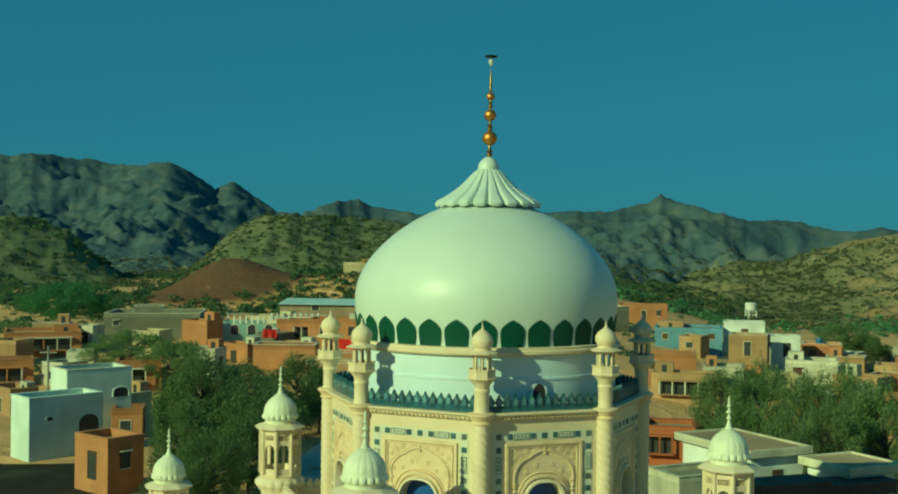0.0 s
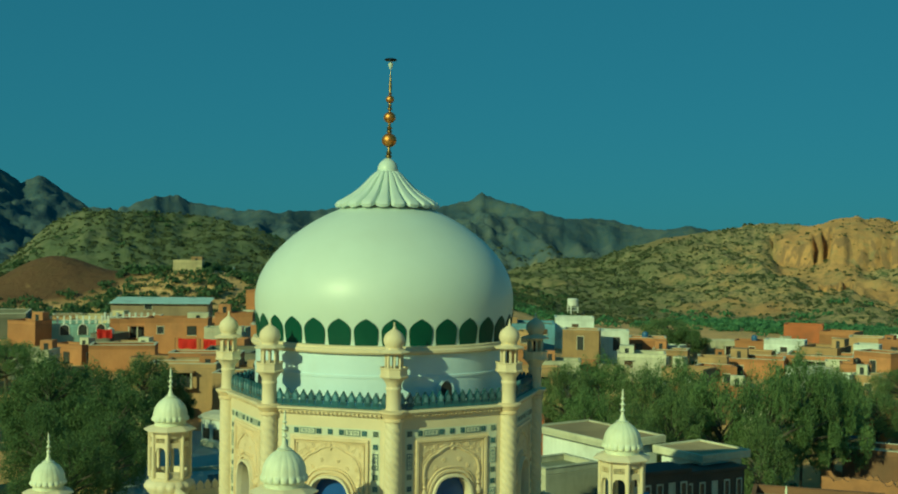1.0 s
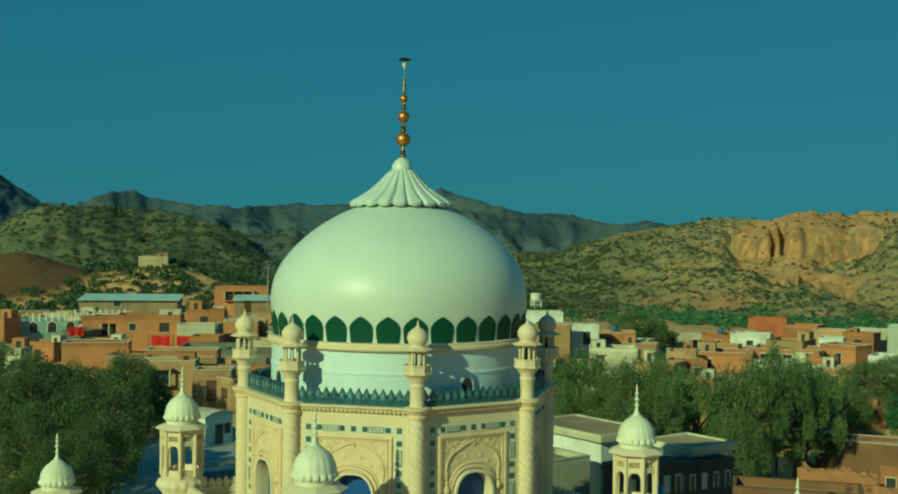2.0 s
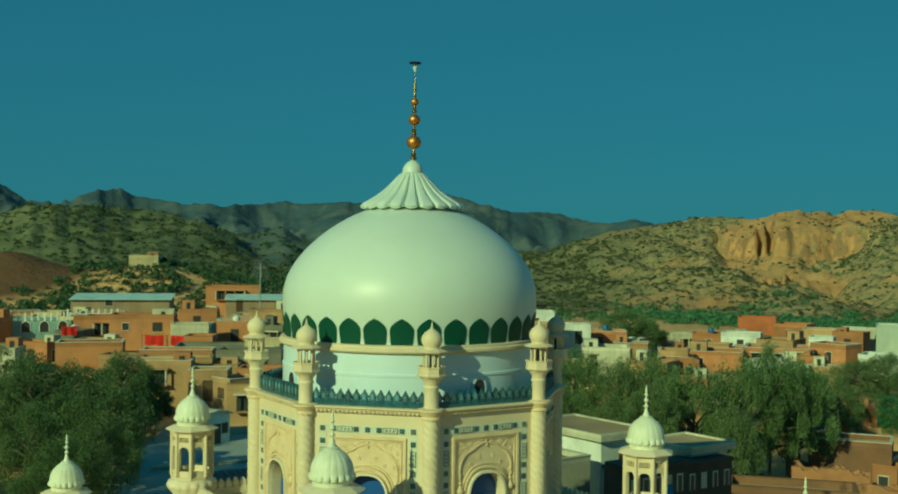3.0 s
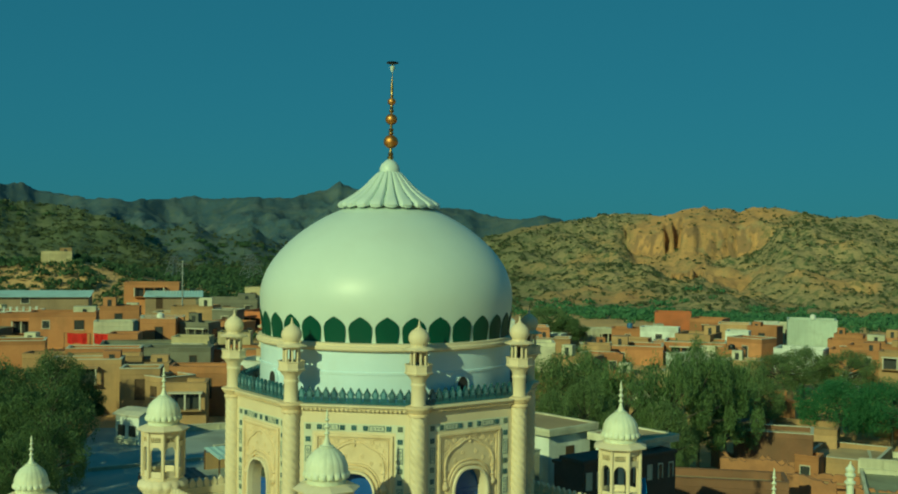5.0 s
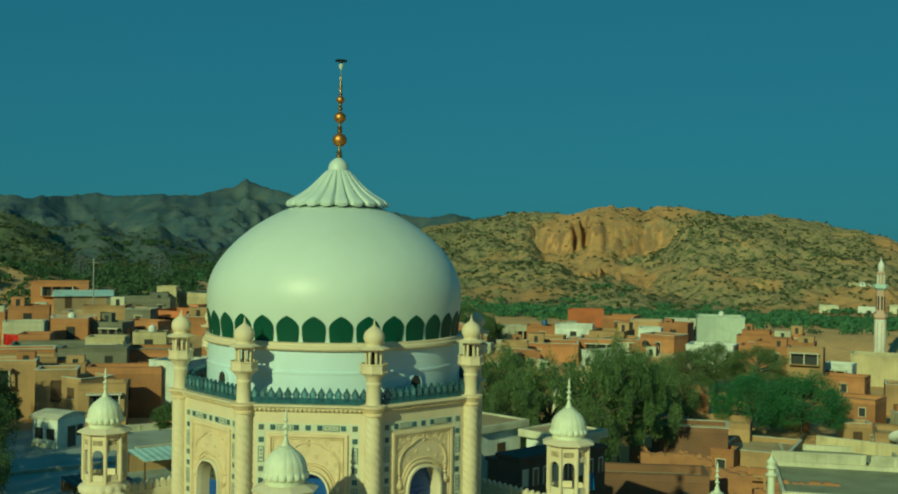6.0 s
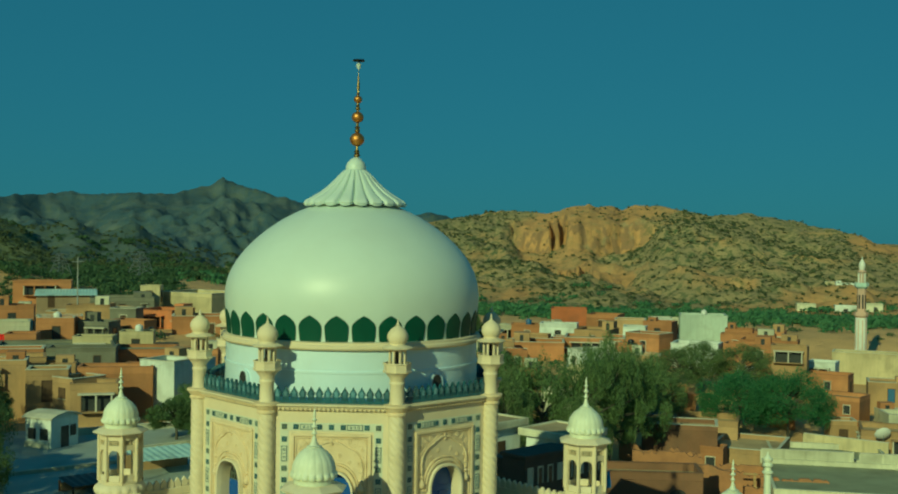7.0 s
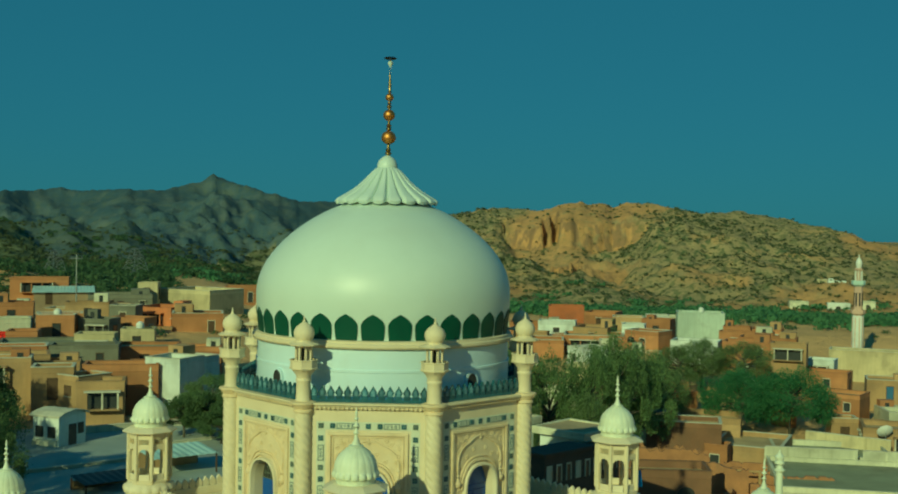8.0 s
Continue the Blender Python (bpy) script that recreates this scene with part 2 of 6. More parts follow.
def hills(x, y):
    """Height of the whole sheet and its four masks: hazy high range, tan hill, bare orange stone, hill at all."""
    x, y = np.asarray(x, float), np.asarray(y, float)
    dx, dy = x - HUB[0], y - HUB[1]
    r, az = np.hypot(dx, dy), np.degrees(np.arctan2(dx, dy))
    flat = base_ground(x, y)
    wx, wy = x + 16 * fbm(x / 80, y / 80, 3, 71), y + 16 * fbm(x / 80, y / 80, 3, 72)
    spur = ridged(wx / 105, wy / 105, 6, 3)
    buttress = ridged(wx / 34, wy / 60, 4, 17)
    rock = ridged(wx / 23, wy / 23, 5, 11)
    grit = fbm(x / 5.5, y / 5.5, 3, 13)
    jag = 0.17 * fbm(az / 0.6, az * 0 + 3.0, 5, 33) + 0.10 * np.exp(-((az - 9.05) / 0.16) ** 2) + 0.12 * np.exp(-((az + 12.4) / 0.3) ** 2)
    sky_line = along(az, CREST) + jag

    def ridge(elev, crest, foot, power, carve, rough, back):
        """One range: rising from foot to crest, cut by gullies, falling away behind."""
        top = 28.4 + crest * np.tan(np.radians(elev))
        s = np.clip((r - foot) / (crest - foot), 0, 1)
        bell = (4 * s * (1 - s)) ** 0.6
        z = flat + (top - flat) * s ** power
        z = z - np.clip(top - flat, 0, 90) * carve * (0.75 - 0.72 * spur - 0.28 * buttress) * bell + rough * ((rock - 0.35) * 2.6 + grit * 1.2) * np.clip(bell + 0.08 * (s > 0), 0, 1)
        z = z - np.clip((r - crest) / back, 0, 1) * np.clip(top - flat + 6, 6, 200)
        return np.where(s > 0, z, flat - 5), s

    swing = 18 * np.sin(az * 0.9)
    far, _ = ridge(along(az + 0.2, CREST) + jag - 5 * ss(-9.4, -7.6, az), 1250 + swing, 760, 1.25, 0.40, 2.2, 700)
    hazy_range, s2 = ridge(sky_line - 4 * (1 - ss(-10.2, -8.6, az)) - 2.5 * ss(20.0, 23.0, az), 720 + swing, 440, 1.2, 0.62, 2.0, 500)
    olive, _ = ridge(along(az, OLIVE_RIDGE) + jag, 455 + 0.5 * swing, 320 + 14 * fbm(az / 3, az * 0 + 1.0, 3, 44), 0.9, 0.34, 0.8, 140)
    west, _ = ridge(along(az, WEST_RIDGE) + jag, 400, 318, 0.85, 0.36, 0.9, 120)
    knoll, _ = ridge(along(az, DARK_KNOLLS) + jag, 470, 405, 0.9, 0.4, 0.8, 80)
    # the tan hill with two broken cliff bands
    crest, foot = 575 + 0.6 * swing, 352 + 26 * fbm(az / 2.5, az * 0 + 2.0, 3, 45)
    tan, s = ridge(np.where(az < 21, along(az, TAN_RIDGE) + jag, sky_line), crest, foot, 0.85, 0.30, 1.35, 500)
    notch = lambda a0, w: np.exp(-(((az - a0 + 0.12 * fbm(az / 0.3, s * 6, 2, 57)) / w) ** 4))
    flute = 0.02 * ridged(az / 0.75, az * 0 + 4.0, 4, 58) + 0.016 * fbm(az / 0.14, s * 3, 3, 59) - 0.11 * notch(25.35, 0.16) - 0.12 * notch(25.8, 0.2) - 0.08 * notch(23.3, 0.15)
    slots = -0.10 * notch(26.35, 0.2) - 0.12 * notch(26.85, 0.22)
    high = ss(22.6, 24.0, az) * (1 - ss(29.2, 31.0, az))
    low = ss(24.2, 25.6, az) * (1 - ss(28.6, 30.4, az))
    far_end = ss(39.0, 40.5, az)
    rim, shelf = s + flute, s + 0.6 * flute + slots + 0.03 * fbm(az / 1.3, az * 0 + 9.0, 3, 63)
    tan = tan - 10.5 * high * (1 - ss(0.79, 0.83, rim)) * ss(0.30, 0.76, s) - 6.5 * low * (1 - ss(0.48, 0.52, shelf)) * ss(0.08, 0.45, s)
    tan = np.where((s > 0) & (az > 9), np.maximum(tan, flat + 0.5 + 0.8 * grit + 2.2 * ss(0, 0.14, s) * (0.6 + rock)), tan)
    patch = fbm(x / 42, y / 42, 4, 81)
    bare = high * ss(0.76, 0.80, rim) * ss(-0.30, 0.02, patch + 0.25 * ss(27, 28, az)) + 0.9 * low * ss(0.44, 0.48, shelf) * (1 - ss(0.52, 0.58, shelf)) + ss(0.0, 0.12, patch) * ss(29, 31, az) * (1 - ss(33, 35.5, az)) * ss(0.25, 0.45, s) * (1 - ss(0.85, 0.97, s)) + 0.8 * far_end * ss(-0.2, 0.1, patch) + 0.8 * ss(-0.05, 0.12, patch) * ss(22, 24, az) * (1 - ss(0.16, 0.26, s)) + 0.75 * ss(0.16, 0.3, patch) * ss(11, 14, az) * (s > 0.05)
    stack = np.stack([flat, far, hazy_range, olive, west, knoll, tan])
    top = np.argmax(stack, 0)
    z = np.where(r < 250, flat, np.max(stack, 0))
    kind = np.where(r < 250, 0, top)
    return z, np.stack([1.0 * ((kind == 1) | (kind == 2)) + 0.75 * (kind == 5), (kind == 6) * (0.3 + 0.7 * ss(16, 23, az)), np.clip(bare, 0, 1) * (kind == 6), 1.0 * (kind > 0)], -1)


def ground(x, y):
    """Height of the whole sheet; x and y are arrays."""
    return hills(x, y)[0]


def ground_at(x, y):
    if math.hypot(x - HUB[0], y - HUB[1]) < 250:
        return float(base_ground(np.array([x]), np.array([y]))[0])
    return float(ground(np.array([x]), np.array([y]))[0])


def build_ground():
    az = np.concatenate([np.linspace(-180, -32, 38, endpoint=False), np.arange(-32, 52, 0.14), np.linspace(52, 180, 33, endpoint=False)])
    r = np.concatenate([np.linspace(6, 240, 60, endpoint=False), np.linspace(240, 400, 60, endpoint=False), np.linspace(400, 660, 140, endpoint=False), np.linspace(660, 1300, 120, endpoint=False), np.geomspace(1300, 4500, 16)])
    A, Rr = np.meshgrid(np.radians(az), r)
    X, Y = HUB[0] + Rr * np.sin(A), HUB[1] + Rr * np.cos(A)
    Z, masks = hills(X, Y)
    na, nr = len(az), len(r)
    verts = np.stack([X.ravel(), Y.ravel(), Z.ravel()], 1)
    verts = np.vstack([verts, [[HUB[0], HUB[1], ground_at(*HUB)]]])
    i = np.arange(nr - 1)[:, None] * na
    j = np.arange(na)[None, :]
    k = (j + 1) % na
    quads = np.stack([i + j, i + na + j, i + na + k, i + k], -1).reshape(-1, 4)
    faces = [tuple(q) for q in quads.tolist()] + [(na * nr, a, (a + 1) % na) for a in range(na)]
    data = bpy.data.meshes.new("ground")
    data.from_pydata(verts.tolist(), [], faces)
    data.polygons.foreach_set("use_smooth", [True] * len(data.polygons))
    data.materials.append(EARTH)
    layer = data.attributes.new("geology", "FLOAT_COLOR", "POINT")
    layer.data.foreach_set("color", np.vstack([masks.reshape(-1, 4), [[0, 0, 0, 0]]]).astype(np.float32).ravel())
    ob = new("ground", data)
    tagged(ob, "dry sandy ground rising to scrub-covered eroded hills", "ground", kind="structure")


def earth_material():
    m = bpy.data.materials.new("scrub_and_sandstone")
    m.use_nodes = True
    n, l = m.node_tree.nodes, m.node_tree.links
    geo = n.new("ShaderNodeNewGeometry")
    sep = n.new("ShaderNodeSeparateXYZ")
    l.new(geo.outputs["Position"], sep.inputs[0])

    def tex(scale, detail=6.0, rough=0.6, stretch=None):
        t = n.new("ShaderNodeTexNoise")
        t.inputs["Scale"].default_value, t.inputs["Detail"].default_value, t.inputs["Roughness"].default_value = scale, detail, rough
        l.new(geo.outputs["Position"], t.inputs["Vector"])
        return t.outputs["Fac"]

    def span(v, a, b, c=0.0, d=1.0):
        t = n.new("ShaderNodeMapRange")
        for key, val in (("From Min", a), ("From Max", b), ("To Min", c), ("To Max", d)):
            t.inputs[key].default_value = val
        l.new(v, t.inputs["Value"])
        return t.outputs["Result"]

    def mul(a, b, op="MULTIPLY"):
        t = n.new("ShaderNodeMath")
        t.operation = op
        t.use_clamp = True
        for i, v in enumerate((a, b)):
            if isinstance(v, float):
                t.inputs[i].default_value = v
            else:
                l.new(v, t.inputs[i])
        return t.outputs[0]

    def mixc(f, a, b):
        t = n.new("ShaderNodeMix")
        t.data_type = "RGBA"
        for key, v in (("Factor", f), ("A", a), ("B", b)):
            if isinstance(v, tuple):
                t.inputs[key].default_value = (*v, 1)
            elif isinstance(v, float):
                t.inputs[key].default_value = v
            else:
                l.new(v, t.inputs[key])
        return t.outputs["Result"]

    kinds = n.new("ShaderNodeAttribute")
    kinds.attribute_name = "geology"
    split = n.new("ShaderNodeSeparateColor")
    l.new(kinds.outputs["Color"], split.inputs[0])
    is_hazy, is_tan, is_bare, is_hill = split.outputs[0], split.outputs[1], split.outputs[2], kinds.outputs["Alpha"]
    lie = n.new("ShaderNodeSeparateXYZ")
    l.new(geo.outputs["Normal"], lie.inputs[0])
    steep = span(lie.outputs["Z"], 0.90, 0.70)
    # olive ridges: dry grass and broken pale outcrops
    olive = mixc(span(tex(0.05), 0.35, 0.65), (0.090, 0.118, 0.070), (0.145, 0.155, 0.086))
    olive = mixc(mul(steep, span(tex(0.06, 5.0), 0.42, 0.58)), olive, (0.205, 0.188, 0.115))
    # high range: dark rock with distance haze's blue in its colour, paler scree
    hazy_range = mixc(span(tex(0.022, 8.0), 0.36, 0.64), (0.042, 0.080, 0.108), (0.060, 0.100, 0.122))
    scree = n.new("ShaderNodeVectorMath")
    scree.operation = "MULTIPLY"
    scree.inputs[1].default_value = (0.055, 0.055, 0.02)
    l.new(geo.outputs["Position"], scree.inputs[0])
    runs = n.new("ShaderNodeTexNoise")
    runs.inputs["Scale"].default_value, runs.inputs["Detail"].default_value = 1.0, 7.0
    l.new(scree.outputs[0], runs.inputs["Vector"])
    hazy_range = mixc(mul(span(runs.outputs["Fac"], 0.50, 0.64), 0.75), hazy_range, (0.105, 0.137, 0.135))
    hazy_range = mixc(mul(span(tex(0.09, 6.0), 0.52, 0.68), 0.6), hazy_range, (0.115, 0.14, 0.128))
    # tan hill with bare orange stone
    tan = mixc(span(tex(0.06), 0.35, 0.65), (0.25, 0.205, 0.11), (0.335, 0.255, 0.135))
    tall = n.new("ShaderNodeVectorMath")
    tall.operation = "MULTIPLY"
    tall.inputs[1].default_value = (0.22, 0.22, 0.05)
    l.new(geo.outputs["Position"], tall.inputs[0])
    streak = n.new("ShaderNodeTexNoise")
    streak.inputs["Scale"].default_value, streak.inputs["Detail"].default_value = 1.0, 6.0
    l.new(tall.outputs[0], streak.inputs["Vector"])
    stone = mixc(span(tex(0.10, 5.0), 0.4, 0.62), (0.48, 0.265, 0.115), (0.39, 0.23, 0.105))
    stone = mixc(mul(mul(span(streak.outputs["Fac"], 0.54, 0.46), steep), 0.7), stone, (0.17, 0.115, 0.075))
    tan = mixc(mul(span(tex(0.035, 6.0), 0.56, 0.64), 0.7), tan, (0.41, 0.255, 0.115))
    tan = mixc(mul(is_bare, span(tex(0.14, 6.0), 0.30, 0.45)), tan, stone)
    rock = mixc(is_tan, mixc(is_hazy, olive, hazy_range), tan)
    earth = mixc(span(tex(0.11), 0.35, 0.7), (0.61, 0.375, 0.18), (0.48, 0.30, 0.145))
    plain = mixc(mul(span(sep.outputs["Y"], 290, 400), span(tex(0.04), 0.40, 0.62, 0.0, 0.6)), earth, (0.19, 0.19, 0.10))
    rock = mixc(is_hill, plain, rock)
    mound = n.new("ShaderNodeVectorMath")
    mound.operation = "DISTANCE"
    mound.inputs[1].default_value = (-58, 259, 17)
    l.new(geo.outputs["Position"], mound.inputs[0])
    rock = mixc(mul(span(mound.outputs["Value"], 25, 18), span(tex(0.12), 0.2, 0.36)), rock, (0.12, 0.068, 0.040))
    # low growth too small to stand as bushes
    tuft = mul(span(tex(0.34, 6.0, 0.72), 0.49, 0.56), span(tex(0.024, 4.0), 0.3, 0.6, 0.45, 1.0))
    cover = mul(tuft, span(is_hazy, 0.0, 1.0, 1.0, 0.35))
    cover = mul(cover, span(is_bare, 0.2, 1.0, 1.0, 0.15))
    cover = mul(cover, span(sep.outputs["Y"], 235, 320, 0.2, 1.0))
    cover = mul(cover, span(is_hill, 0.0, 1.0, 0.2, 1.0))
    leaf = mixc(tex(0.4), (0.075, 0.10, 0.048), (0.115, 0.135, 0.065))
    colour = mixc(cover, rock, leaf)
    shade = n["Principled BSDF"]
    # the same gain for the ground's colour, to lift its shade
    dry = n.new("ShaderNodeVectorMath")
    dry.operation = "SCALE"
    dry.inputs["Scale"].default_value = ALBEDO_GAIN
    l.new(colour, dry.inputs[0])
    l.new(dry.outputs[0], shade.inputs["Base Color"])
    shade.inputs["Roughness"].default_value = 0.95
    shade.inputs["Specular IOR Level"].default_value = 0.1
    bump = n.new("ShaderNodeBump")
    bump.inputs["Strength"].default_value, bump.inputs["Distance"].default_value = 0.8, 1.2
    l.new(tex(0.25, 8.0, 0.65), bump.inputs["Height"])
    l.new(bump.outputs["Normal"], shade.inputs["Normal"])
    return m


EARTH = earth_material()
build_ground()


# ---- the shrine ----
TURN = radians(-0.6)
APOTHEM, RING = 6.2, 6.75
ROOF_Z, FLOOR_Z = 21.62, 16.0
shrine = thing("shrine", Matrix.Translation(CENTRE), "white domed octagonal shrine with cream walls and blue tile trim", "shrine")


DOME = [(5.50, 23.95), (5.53, 24.3), (5.58, 24.8), (5.63, 25.3), (5.64, 25.8), (5.57, 26.3), (5.39, 26.8), (5.10, 27.3), (4.70, 27.8), (4.24, 28.25), (3.73, 28.65), (3.18, 29.0), (2.58, 29.32), (1.95, 29.58), (1.2, 29.8)]


def build_dome():
    fine = []
    zs = np.linspace(23.95, 29.8, 40)
    pz, pr = [c[1] for c in DOME], [c[0] for c in DOME]
    co = np.polyfit(pz, np.array(pr) ** 2, 6)
    for z in zs:
        fine.append((math.sqrt(max(0.2, float(np.polyval(co, z)))), float(z)))
    bm = lathe(fine, 128)
    for v in bm.verts:
        # the shell stands a hand's width out of true towards its crown
        k = float(ss(25.6, 28.2, v.co.z))
        v.co.x, v.co.y = v.co.x * (1 - 0.006 * k) + 0.05 * k, v.co.y * (1 - 0.006 * k)
    part("dome", bm, DOME_WHITE, shrine, "glossy white painted onion dome", smooth=True)
    part("drum", lathe([(5.60, ROOF_Z - 0.1), (5.60, 22.75), (5.63, 22.76), (5.63, 22.86), (5.58, 22.87), (5.58, 23.75)], 96), DRUM_WHITE, shrine, "pale painted round drum", smooth=True)
    ring = [(5.55, 23.70), (5.72, 23.71), (5.78, 23.78), (5.78, 23.88), (5.70, 23.93), (5.70, 24.01), (5.60, 24.04), (5.45, 24.04)]
    part("ring_moulding", lathe(ring, 96), CREAM, shrine, "cream moulded ring", smooth=True)
    # green pointed arches curved onto the dome
    radius_at = lambda z: math.sqrt(float(np.polyval(co, z)))
    half, rise = 0.485, 1.07
    bm = bmesh.new()
    outline = []
    for k in range(9):
        v = k / 8
        outline.append((half * (0.90 + 0.10 * math.sin(min(1, v / 0.8) * math.pi / 2)), 0.62 * v))
    for k in range(1, 8):
        v = k / 7
        outline.append((half * (1 - v ** 1.6), 0.60 + (rise - 0.60) * (0.7 * v + 0.3 * (1 - (1 - v) ** 2))))
    rows = []
    for u, v in outline:
        row = []
        for i in range(7):
            w = u * (i / 3 - 1)
            z = 24.03 + v
            rr = radius_at(z) + 0.012
            a = w / 5.56
            row.append(bm.verts.new((rr * math.cos(a), rr * math.sin(a), z)))
        rows.append(row)
    for p, q in zip(rows, rows[1:]):
        for i in range(6):
            bm.faces.new((p[i], p[i + 1], q[i + 1], q[i]))
    bmesh.ops.remove_doubles(bm, verts=bm.verts, dist=0.0005)
    geom = bmesh.ops.extrude_face_region(bm, geom=bm.faces[:])
    bmesh.ops.translate(bm, verts=[v for v in geom["geom"] if isinstance(v, bmesh.types.BMVert)], vec=(0.022, 0, 0))
    first = part("arch_panel", bm, GREEN_TILE, shrine, "dark green pointed arch panel")
    for k in range(1, 32):
        share("arch_panel", first.data, shrine, Matrix.Rotation(2 * math.pi * k / 32, 4, "Z"), "dark green pointed arch panel")
    # fluted lotus cap
    petals = 20
    prof = [(2.30, 29.62), (2.36, 29.74), (2.26, 29.86), (1.96, 30.02), (1.62, 30.22), (1.30, 30.46), (1.02, 30.72), (0.80, 30.96), (0.60, 31.16), (0.44, 31.26)]

    def flute(a, k):
        w = abs(math.sin(a * petals / 2))
        return 1 + (min(1.0, 2.1 * w) ** 0.8 * (0.88 + 0.12 * w) - 0.8) * (0.10, 0.15, 0.17, 0.18, 0.19, 0.19, 0.19, 0.17, 0.13, 0.06)[k]
    bm = lathe(prof, petals * 10, ripple=flute)
    for v in bm.verts:
        if v.co.z < 29.9:
            a = math.atan2(v.co.y, v.co.x)
            v.co.z += 0.10 * (abs(math.sin(a * petals / 2)) - 0.6) * -1 * (29.95 - v.co.z) * 3
    bmesh.ops.transform(bm, matrix=Matrix.Translation((0.06, 0, 0)) @ Matrix.Diagonal((0.955, 0.955, 1, 1)), verts=bm.verts[:])
    part("lotus_cap", bm, DOME_WHITE, shrine, "white fluted lotus cap with scalloped rim", smooth=True)
    part("cap_neck", lathe([(0.44, 31.12), (0.46, 31.2), (0.45, 31.40), (0.38, 31.57), (0.25, 31.70), (0.10, 31.80)], 32, m=Matrix.Translation((0.07, 0, 0))), DOME_WHITE, shrine, smooth=True)
    # gilded finial, leaning a touch
    lean = Matrix.Translation((0.10, 0, 31.7)) @ Matrix.Rotation(radians(0.55), 4, "Y")
    fin = part("finial", lathe([(0.10, 0.0), (0.10, 0.14), (0.15, 0.17), (0.15, 0.22), (0.08, 0.26), (0.13, 0.34), (0.08, 0.42), (0.06, 0.5), (0.06, 1.2), (0.12, 1.27), (0.12, 1.32), (0.07, 1.36), (0.13, 1.44), (0.06, 1.5),
                               (0.05, 2.2), (0.11, 2.26), (0.11, 2.31), (0.05, 2.36), (0.09, 2.42), (0.05, 2.5), (0.05, 2.9), (0.09, 2.94), (0.05, 3.0), (0.07, 3.2), (0.03, 3.75), (0.012, 3.8), (0.012, 4.3)], 20), BRASS_DARK, shrine, "tarnished brass finial rod", smooth=True)
    fin.matrix_basis = lean
    for z, r in ((0.90, 0.325), (1.90, 0.265), (2.70, 0.185)):
        prof = [(max(0.03, r * math.sin(t)), z - r * 0.94 * math.cos(t)) for t in np.linspace(0.12, math.pi - 0.12, 14)]
        part("ball", lathe(prof, 28), GOLD, fin, "gilded copper ball", smooth=True)
    part("cup", lathe([(0.02, 4.02), (0.09, 4.14), (0.12, 4.26), (0.06, 4.3), (0.02, 4.38)], 16), DOME_WHITE, fin, "small white cup", smooth=True)
    part("disc", lathe([(0.05, 4.37), (0.24, 4.40), (0.29, 4.44), (0.24, 4.48), (0.05, 4.5)], 24), IRON_DARK, fin, "dark metal disc", smooth=True)


build_dome()


def arch_path(half, spring, rise, count=9, point=1.35):
    """Right half of a pointed arch, from the springing up to the apex."""
    return [(half * math.cos(t) ** (1 / point) if t < math.pi / 2 - 1e-6 else 0.0, spring + rise * math.sin(t) ** 1.0) for t in np.linspace(0, math.pi / 2, count)]


def cusped(half, spring, rise, lobes=4):
    """A foiled arch as (x, z) points from left to right."""
    pts = []
    steps = lobes * 2 * 6
    for i in range(steps + 1):
        t = math.pi * i / steps
        bulge = 1 + 0.07 * abs(math.sin(t * lobes))
        pts.append((-half * math.cos(t) * bulge, spring + rise * math.sin(t) ** 0.85 * bulge))
    return pts


def tile_meshes():
    made = {}
    for key, material, inner in (("teal", SLATE_TILE, TEAL_TILE), ("grey", GREY_TILE, SLATE_TILE)):
        bm = bmesh.new()
        box(bm, -0.105, 0.105, -0.03, 0.0, -0.105, 0.105, 0.008)
        for x in (-0.045, 0.045):
            for z in (-0.045, 0.045):
                box(bm, x - 0.03, x + 0.03, -0.036, -0.028, z - 0.03, z + 0.03, index=1)
        made[key] = part("frieze_tile", bm, [material, inner], None)
    bm = bmesh.new()
    box(bm, -0.32, 0.32, -0.026, 0.0, -0.12, 0.12, 0.008)
    for x0, x1, za, zb in ((-0.31, 0.31, 0.085, 0.112), (-0.31, 0.31, -0.112, -0.085), (-0.31, -0.28, -0.085, 0.085), (0.28, 0.31, -0.085, 0.085)):
        box(bm, x0, x1, -0.034, -0.02, za, zb, index=1)
    for x, w in ((-0.15, 0.075), (0.15, 0.075), (0.0, 0.05)):
        prism([(x - w, 0.0), (x, -0.06), (x + w, 0.0), (x, 0.06)], 0.034, bm, index=1)
        prism([(x - 0.45 * w, 0.0), (x, -0.025), (x + 0.45 * w, 0.0), (x, 0.025)], 0.038, bm)
    made["long"] = part("frieze_tile", bm, [TILE_GROUND, SLATE_TILE], None)
    return made


